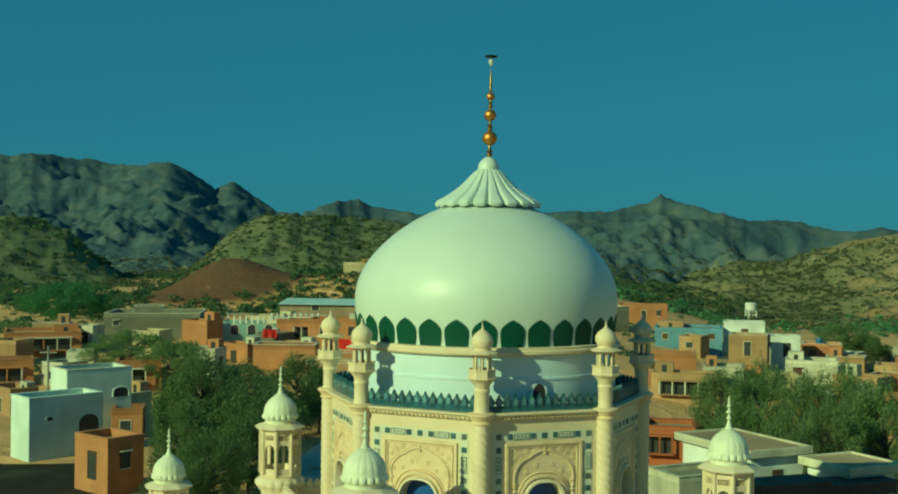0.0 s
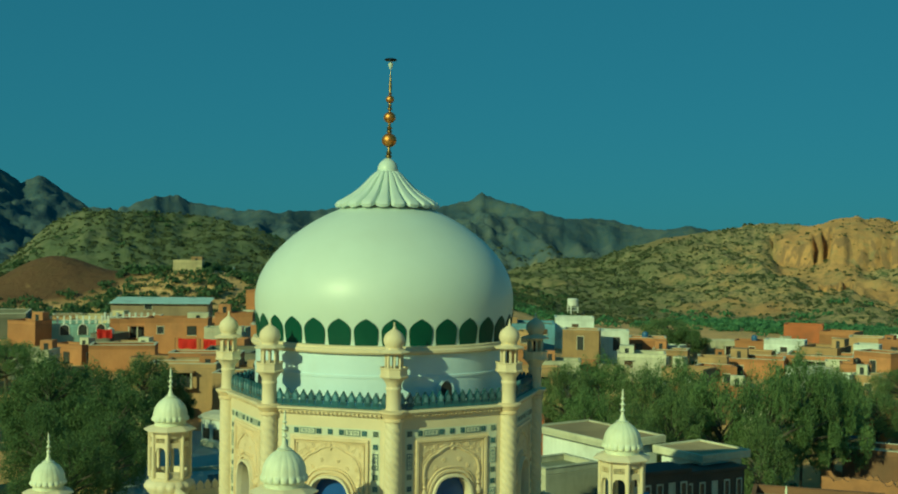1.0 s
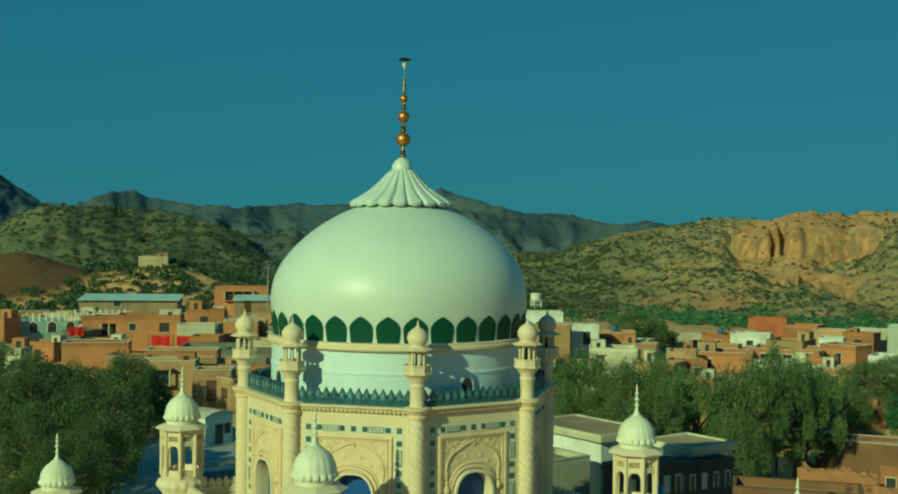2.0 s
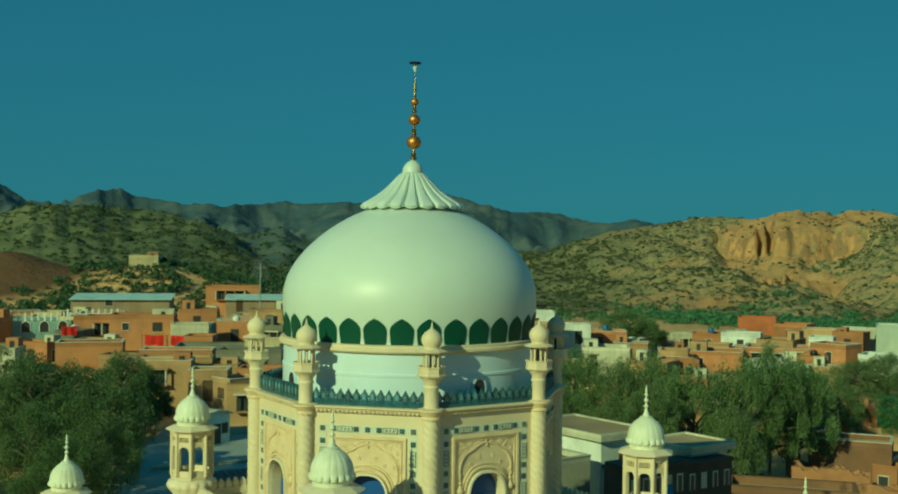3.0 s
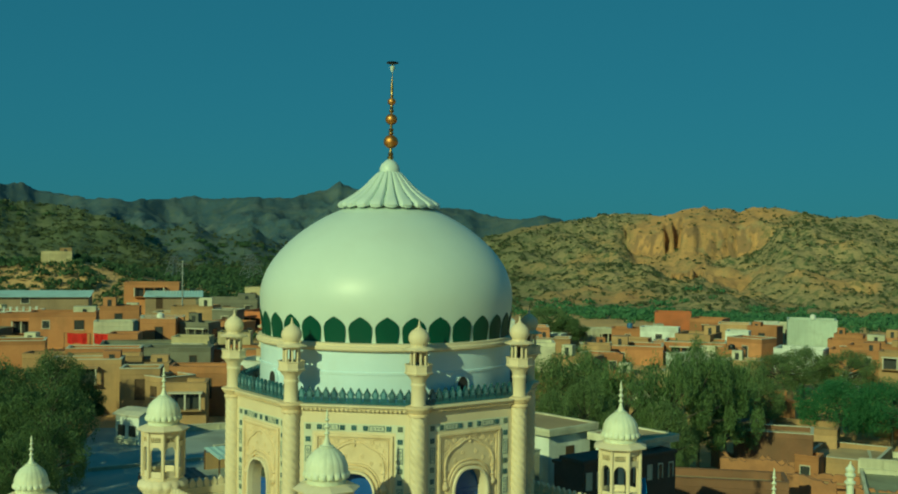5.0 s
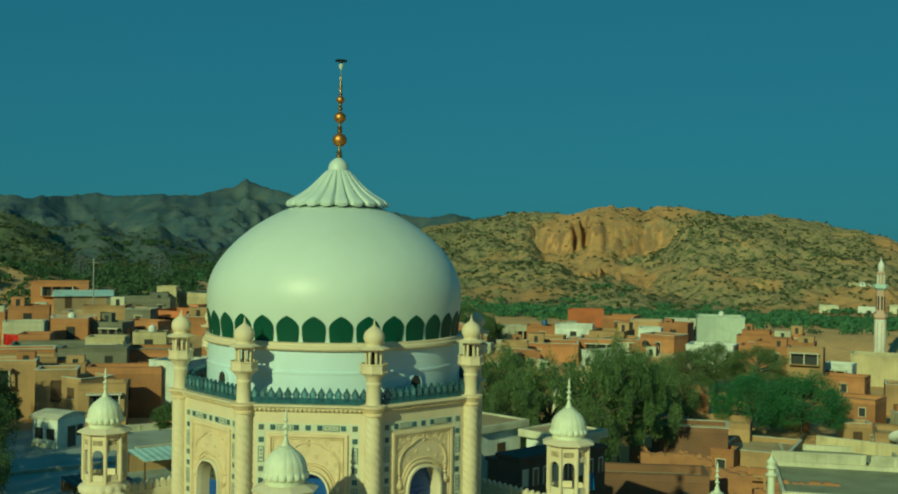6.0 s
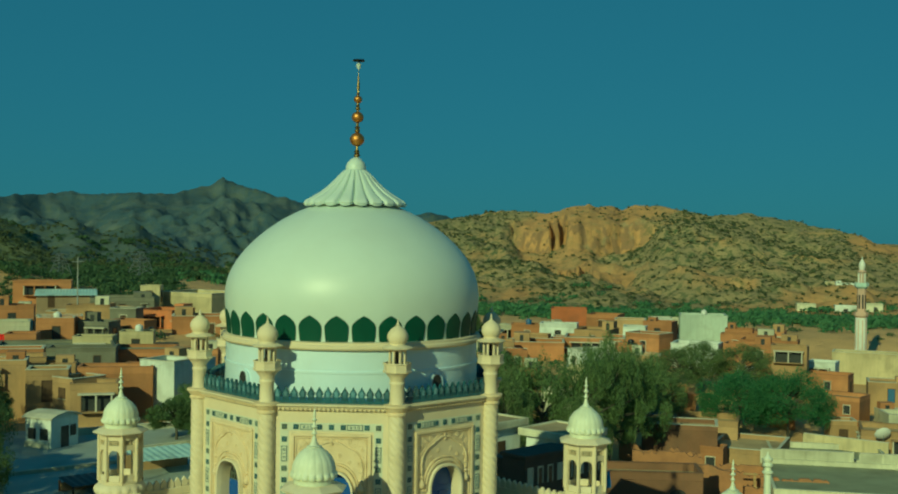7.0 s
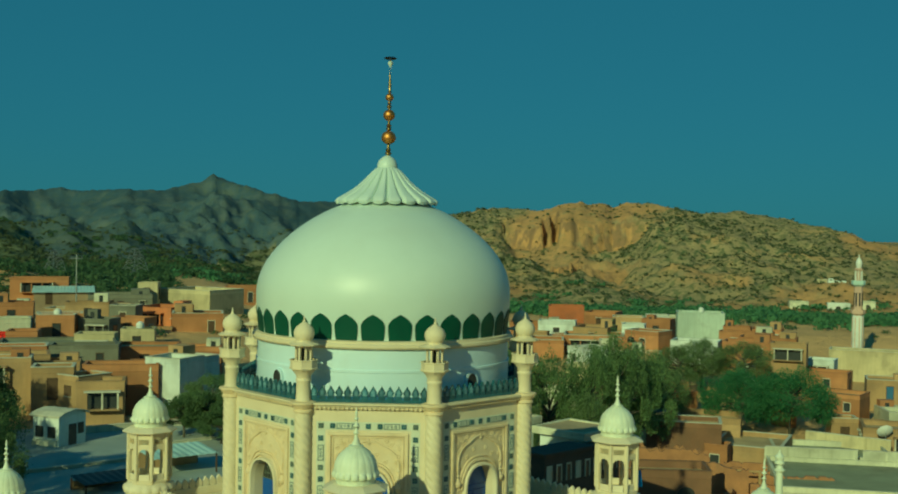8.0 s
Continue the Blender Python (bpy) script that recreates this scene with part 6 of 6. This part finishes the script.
# broken brick compounds
for k, (x0, y0, x1, y1, hh) in enumerate(((55.5, 124.5, 62.0, 116.5, 3.0), (54.5, 121.0, 59.0, 115.5, 2.2), (56.5, 105.5, 61.5, 101.0, 1.9), (62.5, 101.5, 65.5, 106.5, 2.0), (59.5, 109.5, 64.5, 106.0, 2.2),
                                          (53.8, 118.4, 60.0, 115.6, 3.2), (52.0, 99.0, 56.0, 103.0, 2.0), (69.0, 117.0, 76.0, 113.0, 2.2), (56.0, 112.5, 61.5, 109.0, 2.6), (57.0, 104.0, 60.5, 109.0, 1.7), (61.5, 112.5, 66.0, 109.0, 2.4))):
    low_wall("ruined_wall", x0, y0, x1, y1, hh, RUBBLE_BRICK, "crumbling brick compound wall with a broken top", 0.45, 1.0, k + 3)


def rubble(x, y, w, d, high, count, seed):
    """A heap of broken brick and stone lying on the ground."""
    rnd = random.Random(seed)
    verts, faces = [], []
    for _ in range(count):
        u, v = rnd.gauss(0, 0.33), rnd.gauss(0, 0.33)
        px, py = x + w * u, y + d * v
        pz = ground_at(px, py) + high * max(0, 1 - 1.6 * math.hypot(u, v)) * rnd.uniform(0.5, 1.0)
        m = pose(px, py, pz, rnd.uniform(-40, 40), rnd.uniform(-40, 40), rnd.uniform(0, 180))
        a, b, c = (rnd.uniform(0.12, 0.42), rnd.uniform(0.10, 0.30), rnd.uniform(0.08, 0.24))
        o = len(verts)
        for p in [(i, j, k) for i in (-1, 1) for j in (-1, 1) for k in (-1, 1)]:
            verts.append(tuple(m @ Vector((p[0] * a * rnd.uniform(0.75, 1.1), p[1] * b * rnd.uniform(0.75, 1.1), p[2] * c))))
        faces += [tuple(o + i for i in f) for f in ((0, 1, 3, 2), (4, 6, 7, 5), (0, 4, 5, 1), (2, 3, 7, 6), (0, 2, 6, 4), (1, 5, 7, 3))]
    data = bpy.data.meshes.new("rubble")
    data.from_pydata(verts, [], faces)
    data.materials.append(RUBBLE_BRICK)
    tagged(new("rubble", data), "heap of broken red brick and stone", "rubble", kind="stuff")


for k, (x, y, w, d, hh, n) in enumerate(((58.5, 112.0, 9, 6, 1.5, 420), (63.0, 104.0, 7, 5, 1.2, 300), (55.0, 103.0, 6, 5, 1.2, 260), (50.5, 105.0, 8, 5, 4.2, 420), (53.5, 109.5, 7, 5, 3.6, 360), (66.0, 112.0, 6, 4, 1.0, 220), (-33.0, 76.0, 6, 5, 1.6, 260))):
    rubble(x, y, w, d, hh, n, k + 11)
for k, (x0, y0, x1, y1, hh) in enumerate(((47.0, 104.5, 52.5, 101.0, 5.0), (48.0, 108.5, 54.5, 105.0, 5.4), (50.5, 113.0, 56.5, 109.5, 5.2), (54.5, 105.5, 58.0, 103.0, 4.4), (56.0, 108.0, 57.5, 112.0, 4.6), (60.5, 103.5, 66.5, 100.0, 2.8))):
    low_wall("ruined_wall", x0, y0, x1, y1, hh, RUBBLE_BRICK, "crumbling brick compound wall with a broken top", 0.5, 1.6, k + 33)


def roof_tank(ob, u, v, material, words):
    """A round plastic or steel water tank on short legs, standing on a flat roof."""
    top = max((ob.matrix_basis @ (c.matrix_basis @ Vector(p))).z for c in ob.children if c.name.startswith("roof") and not c.name.startswith("roof_room") for p in c.bound_box)
    place = ob.matrix_basis @ Vector((u, v, 0))
    tank = thing("water_tank", pose(place.x, place.y, top), words, "water tank", "roof water tanks")
    part("barrel", lathe([(0.10, 0.34), (0.52, 0.36), (0.55, 0.42), (0.53, 0.62), (0.55, 0.82), (0.53, 1.0), (0.48, 1.16), (0.22, 1.26), (0.20, 1.32), (0.05, 1.34)], 18), material, tank, smooth=True)
    for a in (45, 135, 225, 315):
        b = bmesh.new()
        box(b, 0.32, 0.42, -0.05, 0.05, 0.0, 0.37, m=Matrix.Rotation(radians(a), 4, "Z"))
        part("leg", b, GALVANISED, tank)


roofs = [o for o in bpy.data.objects if o.name.split(".")[0] == "house" and any(c.name.startswith("roof") for c in o.children)]
pick = random.Random(8)
for ob in pick.sample(roofs, 26):
    if any(c.name.startswith("roof_room") for c in ob.children) or ob.location.y > 215 or ob.location.y < 100 or ob.location.x < -34:
        continue
    roof_tank(ob, pick.uniform(-0.6, 0.6), pick.uniform(-0.4, 0.6), pick.choice((TANK_WHITE, TANK_WHITE, IRON_DARK, BLUE_SHEET)), "round water tank on short legs on a flat roof")


def cloth(x, y, z, w, h, yaw, seed):
    ob = thing("hung_cloth", pose(x, y, z, 0, 0, yaw), "bright red cloth hung out on a roof", "cloth", "red cloths on the roof")
    bm = bmesh.new()
    rnd = random.Random(seed)
    rows = []
    for j in range(7):
        row = []
        for i in range(17):
            u, v = i / 16, j / 6
            row.append(bm.verts.new((w * (u - 0.5), 0.10 * math.sin(u * 13 + seed) * (0.3 + v), -h * v * (1 + 0.06 * math.sin(u * 9)) + 0.08 * (2 * u - 1) ** 2)))
        rows.append(row)
    for p, q in zip(rows, rows[1:]):
        for i in range(16):
            bm.faces.new((p[i], p[i + 1], q[i + 1], q[i]))
    bmesh.ops.solidify(bm, geom=bm.faces[:], thickness=0.02)
    part("sheet", bm, RED_CLOTH, ob, smooth=True)
    b = bmesh.new()
    box(b, -w / 2 - 0.4, w / 2 + 0.4, -0.01, 0.01, 0.05, 0.07)
    part("line", b, IRON_DARK, ob)
    for sx in (-1, 1):
        b = bmesh.new()
        box(b, sx * (w / 2 + 0.4) - 0.03, sx * (w / 2 + 0.4) + 0.03, -0.03, 0.03, -h - 1.0, 0.1)
        part("pole", b, WOOD_DARK, ob)


cloth(-18.0, 160.3, 14.7, 2.7, 1.35, -20, 1)
cloth(-14.6, 160.4, 14.6, 2.8, 1.35, -20, 2)
cloth(-29.6, 164.5, 15.6, 2.0, 1.2, 5, 3)


def balustrade(x, y, z, w, yaw):
    ob = thing("balustrade", pose(x, y, z, 0, 0, yaw), "white post-and-rail balustrade on a flat roof", "balustrade")
    n = int(w / 0.85)
    first = None
    for i in range(n + 1):
        u = -w / 2 + w * i / n
        if first is None:
            b = bmesh.new()
            box(b, -0.14, 0.14, -0.14, 0.14, 0, 1.15, 0.02)
            box(b, -0.18, 0.18, -0.18, 0.18, 1.15, 1.25, 0.02)
            first = part("post", b, WALLS["white"], ob)
            first.matrix_basis = pose(u, 0, 0)
        else:
            share("post", first.data, ob, pose(u, 0, 0))
    b = bmesh.new()
    box(b, -w / 2, w / 2, -0.06, 0.06, 0.55, 0.68, 0.01)
    part("rail", b, WALLS["white"], ob)


balustrade(-36.7, 179.5, 15.25, 10.0, 12)
balustrade(-28.0, 176.0, 16.0, 7.0, 4)


def water_tower(x, y, top):
    g = ground_at(x, y)
    ob = thing("water_tower", pose(x, y, g, 0, 0, 12), "white water tank on a tall frame", "water tower")
    h = top - g
    for sx in (-1, 1):
        for sy in (-1, 1):
            b = bmesh.new()
            box(b, sx * 1.2 - 0.16, sx * 1.2 + 0.16, sy * 1.2 - 0.16, sy * 1.2 + 0.16, 0, h - 2.4)
            part("leg", b, TANK_WHITE, ob)
    for z in (0.45, 0.8):
        b = bmesh.new()
        for sx in (-1, 1):
            box(b, sx * 1.2 - 0.1, sx * 1.2 + 0.1, -1.04, 1.04, (h - 2.4) * z - 0.1, (h - 2.4) * z + 0.1)
            box(b, -1.04, 1.04, sx * 1.2 - 0.1, sx * 1.2 + 0.1, (h - 2.4) * z - 0.1, (h - 2.4) * z + 0.1)
        part("brace", b, TANK_WHITE, ob)
    part("tank", lathe([(0.1, h - 2.5), (1.7, h - 2.4), (1.75, h - 0.4), (1.5, h - 0.1), (0.2, h)], 24), TANK_WHITE, ob, "round white tank", smooth=True)


water_tower(81.9, 358.1, 11.0)


def pylon(x, y, top, half):
    """A lattice mast of four tapering legs with cross braces and arms."""
    g = ground_at(x, y)
    h = top - g
    ob = thing("pylon", pose(x, y, g, 0, 0, 30), "grey lattice power pylon among the trees", "pylon", "power pylons")
    corner = lambda sx, sy, f: Vector((sx * half * (1 - 0.82 * f), sy * half * (1 - 0.82 * f), h * f))
    for sx, sy in ((-1, -1), (1, -1), (1, 1), (-1, 1)):
        b = bmesh.new()
        limb(b, corner(sx, sy, 0), corner(sx, sy, 1), 0.09, 0.07, 4)
        part("leg", b, GALVANISED, ob)
    fr = [0, 0.18, 0.35, 0.5, 0.64, 0.77, 0.89, 1]
    for f0, f1 in zip(fr, fr[1:]):
        b = bmesh.new()
        ring = ((-1, -1), (1, -1), (1, 1), (-1, 1))
        for k in range(4):
            p, q = ring[k], ring[(k + 1) % 4]
            limb(b, corner(*p, f0), corner(*q, f1), 0.045, 0.045, 4)
            limb(b, corner(*q, f0), corner(*p, f1), 0.045, 0.045, 4)
        part("cross_brace", b, GALVANISED, ob)
    for f in (0.72, 0.84, 0.96):
        b = bmesh.new()
        limb(b, Vector((-half * 1.1, 0, h * f)), Vector((half * 1.1, 0, h * f)), 0.07, 0.07, 4)
        part("arm", b, GALVANISED, ob)


pylon(16.6, 302.5, 22.5, 2.6)
pylon(-3.0, 296.0, 22.0, 2.2)


def utility_pole(x, y, top):
    g = ground_at(x, y)
    ob = thing("utility_pole", pose(x, y, g), "weathered utility pole with a cross arm", "pole", "utility poles")
    part("shaft", lathe([(0.14, -0.3), (0.09, top - g)], 8), GALVANISED, ob)
    b = bmesh.new()
    box(b, -0.9, 0.9, -0.05, 0.05, top - g - 0.7, top - g - 0.58)
    part("cross_arm", b, GALVANISED, ob)


utility_pole(-3.6, 193.8, 23.6)
utility_pole(47.0, 140.0, 11.5)
utility_pole(-44.0, 120.0, 17.0)


def satellite_dish(x, y, z):
    ob = thing("satellite_dish", pose(x, y, z, 0, 0, 160), "white satellite dish on a flat roof", "dish")
    part("mast", lathe([(0.05, -1.4), (0.05, 0.0)], 8), GALVANISED, ob)
    m = Matrix.Rotation(radians(55), 4, "X")
    part("reflector", lathe([(0.02, 0.0), (0.4, 0.05), (0.7, 0.15), (0.95, 0.3), (0.96, 0.33), (0.7, 0.18), (0.4, 0.08), (0.02, 0.03)], 24, m=m), TANK_WHITE, ob, "white dish bowl", smooth=True)


satellite_dish(85.2, 113.2, 4.7)


def tarpaulin(x, y, z, w, d, yaw):
    ob = thing("tarpaulin", pose(x, y, z, 0, 0, yaw), "sagging blue plastic sheet over a yard", "tarpaulin")
    bm = bmesh.new()
    rows = []
    for j in range(9):
        rows.append([bm.verts.new((w * (i / 12 - 0.5), d * (j / 8 - 0.5), 0.12 * math.sin(i * 1.7) * math.cos(j * 1.3) - 0.35 * math.sin(math.pi * i / 12) * math.sin(math.pi * j / 8))) for i in range(13)])
    for p, q in zip(rows, rows[1:]):
        for i in range(12):
            bm.faces.new((p[i], p[i + 1], q[i + 1], q[i]))
    bmesh.ops.solidify(bm, geom=bm.faces[:], thickness=0.02)
    part("sheet", bm, BLUE_SHEET, ob, smooth=True)
    for sx in (-1, 1):
        for sy in (-1, 1):
            b = bmesh.new()
            u, v = sx * (w / 2 - 0.05), sy * (d / 2 - 0.05)
            box(b, u - 0.05, u + 0.05, v - 0.05, v + 0.05, ground_at(x, y) - z, 0.05)
            part("pole", b, WOOD_DARK, ob)


tarpaulin(57.4, 119.8, 7.6, 2.6, 2.2, -33)


# ---- scrub on the plain and the hills ----
def scrub(name, count, seed, az0, az1, r0, r1, size, material, label, keep, blades=12):
    rnd = np.random.RandomState(seed)
    az = np.radians(rnd.uniform(az0, az1, count))
    r = np.sqrt(rnd.uniform(r0 * r0, r1 * r1, count))
    x, y = HUB[0] + r * np.sin(az), HUB[1] + r * np.cos(az)
    ok = keep(x, y, np.degrees(az), r, rnd.uniform(0, 1, count))
    x, y = x[ok], y[ok]
    z = ground(x, y)
    k = len(x)
    s = rnd.uniform(size[0], size[1], k) * rnd.uniform(0.7, 1.2, k)
    u = rnd.normal(size=(k, blades, 3))
    u /= np.linalg.norm(u, axis=2, keepdims=True)
    u[:, :, 2] = np.abs(u[:, :, 2]) * 0.9 - 0.1
    mid = u * rnd.uniform(0.45, 1.0, (k, blades, 1)) * np.array([1.2, 1.2, 0.9])
    e = rnd.normal(size=(k, blades, 3))
    e /= np.linalg.norm(e, axis=2, keepdims=True)
    f = np.cross(e, u + 0.01)
    f /= np.linalg.norm(f, axis=2, keepdims=True) + 1e-6
    big = rnd.uniform(0.28, 0.55, (k, blades, 1)) * (12 / blades) ** 0.6
    verts = np.stack([mid - e * big, mid + f * big, mid + e * big, mid - f * big], 2)
    verts = verts * s[:, None, None, None] + np.stack([x, y, z + s * 0.3], 1)[:, None, None, :]
    faces = np.arange(k * blades * 4).reshape(-1, 4)
    data = bpy.data.meshes.new(name)
    data.from_pydata(verts.reshape(-1, 3).tolist(), [], faces.tolist())
    data.materials.append(material)
    return tagged(new(name, data), label, "scrub", kind="stuff")


SCRUB_DARK = foliage("dark_scrub", (0.105, 0.175, 0.085), (0.07, 0.125, 0.06))
SCRUB_OLIVE = foliage("olive_scrub", (0.14, 0.165, 0.085), (0.10, 0.125, 0.062))
SCRUB_GREEN = foliage("green_scrub", (0.125, 0.27, 0.13), (0.095, 0.215, 0.10))
scrub("hill_scrub", 26000, 5, -26, 18, 310, 560, (0.35, 1.1), SCRUB_OLIVE, "low olive scrub scattered over the hill slopes", lambda x, y, a, r, q: q < 0.42 - 0.2 * (a < -14) + 0.6 * fbm(x / 40, y / 40, 3, 9) - 0.3 * (a > 3) * (r > 470), 14)
scrub("slope_scrub", 24000, 15, 9, 47, 345, 610, (0.3, 0.95), SCRUB_OLIVE, "dark shrubs dotting the tan and red slopes", lambda x, y, a, r, q: q < (0.42 + 0.75 * fbm(x / 34, y / 34, 3, 49)) * (1 - 0.75 * hills(x, y)[1][:, 2]), 12)
scrub("valley_scrub", 13000, 6, -26, 14, 215, 450, (0.5, 1.9), SCRUB_DARK, "dark green thickets on the plain below the ridge",
      lambda x, y, a, r, q: (q < 0.16 + 1.5 * np.clip(fbm(x / 55, y / 32, 3, 19) + 0.05, 0, 1) + 0.5 * (r < 330) * (a < 9) * (a > -9) - 0.25 * (r > 335) * (a < 2) - 0.25 * (a < -14)) & ((r > 300) | (a < 6)) & (np.hypot(x + 58, y - 259) > 17), 44)
scrub("foot_scrub", 12000, 16, 6, 48, 262, 400, (0.5, 2.1), SCRUB_GREEN, "green thickets along the foot of the tan hill",
      lambda x, y, a, r, q: (q < (0.75 + 0.9 * fbm(x / 40, y / 22, 3, 23)) * ss(282 - 8 * (a > 24), 296, r) * (1 - ss(338, 358 + 30 * fbm(a / 2.0, a * 0, 3, 66), r)) * (0.10 + 0.90 * ss(18, 25, a)) + 0.22 * np.clip(fbm(x / 30, y / 18, 3, 27), 0, 1)), 40)
scrub("town_scrub", 800, 7, -26, 46, 125, 270, (0.5, 1.4), SCRUB_DARK, "dark green bushes between the houses", lambda x, y, a, r, q: q < 0.3 + 0.8 * fbm(x / 25, y / 25, 2, 29), 60)


# ---- small things beside the shrine and in the compound ----
def gate_frame(x, y, w, yaw):
    g = ground_at(x, y)
    ob = thing("timber_gate", pose(x, y, g - 0.2, 0, 0, yaw), "rough timber gate frame in a brick compound", "gate")
    for u in (-w / 2, 0.1, w / 2):
        b = bmesh.new()
        box(b, u - 0.14, u + 0.14, -0.14, 0.14, 0, 2.9 if u else 2.6, 0.02)
        part("post", b, PLANK_TAN, ob)
    for z in (1.3, 2.7):
        b = bmesh.new()
        box(b, -w / 2 - 0.3, w / 2 + 0.3, -0.24, -0.14, z, z + 0.2, 0.02)
        part("beam", b, PLANK_TAN, ob)


def white_post(x, y, top):
    g = ground_at(x, y)
    ob = thing("gate_minaret", pose(x, y, g - 0.2), "slim white gate pillar with a lobed top", "pillar")
    h = top - g
    part("shaft", lathe([(0.42, 0), (0.42, h - 3.6), (0.30, h - 3.4), (0.27, h - 1.5)], 12), KIOSK_WHITE, ob)
    part("collar", lathe([(0.27, h - 1.5), (0.42, h - 1.42), (0.44, h - 1.3), (0.28, h - 1.2), (0.25, h - 0.95)], 16), KIOSK_WHITE, ob)
    part("cap", lathe([(0.25, h - 0.95), (0.40, h - 0.85), (0.40, h - 0.7), (0.26, h - 0.6), (0.36, h - 0.42), (0.36, h - 0.28), (0.18, h - 0.1), (0.08, h + 0.1), (0.02, h + 0.3)], 16), KIOSK_WHITE, ob, "lobed white cap", smooth=True)


def blue_banner(x, y, z, yaw):
    ob = thing("blue_cloth", pose(x, y, z, 0, 0, yaw), "bright blue cloth hung in a kiosk opening", "cloth")
    bm = bmesh.new()
    rows = [[bm.verts.new((0.42 * (i / 8 - 0.5) * (1 + 0.3 * j / 6), 0.035 * math.sin(i * 1.9 + j * 0.4), -0.75 * j / 6)) for i in range(9)] for j in range(7)]
    for p, q in zip(rows, rows[1:]):
        for i in range(8):
            bm.faces.new((p[i], p[i + 1], q[i + 1], q[i]))
    bmesh.ops.solidify(bm, geom=bm.faces[:], thickness=0.015)
    part("sheet", bm, BLUE_CLOTH, ob, smooth=True)
    b = bmesh.new()
    box(b, -0.34, 0.34, -0.012, 0.012, -0.01, 0.015)
    part("rod", b, IRON_DARK, ob)


PLANK_TAN = mat("sun_bleached_timber", (0.42, 0.28, 0.13), (0.30, 0.19, 0.09), 2, 0.85, 0.2, 18)
BLUE_CLOTH = mat("bright_blue_cloth", (0.03, 0.28, 0.62), (0.025, 0.23, 0.52), 3, 0.8)
gate_frame(59.5, 106.5, 4.0, -35)
white_post(42.5, 78.0, 11.6)
blue_banner(12.02, 48.45, 17.95, 20)
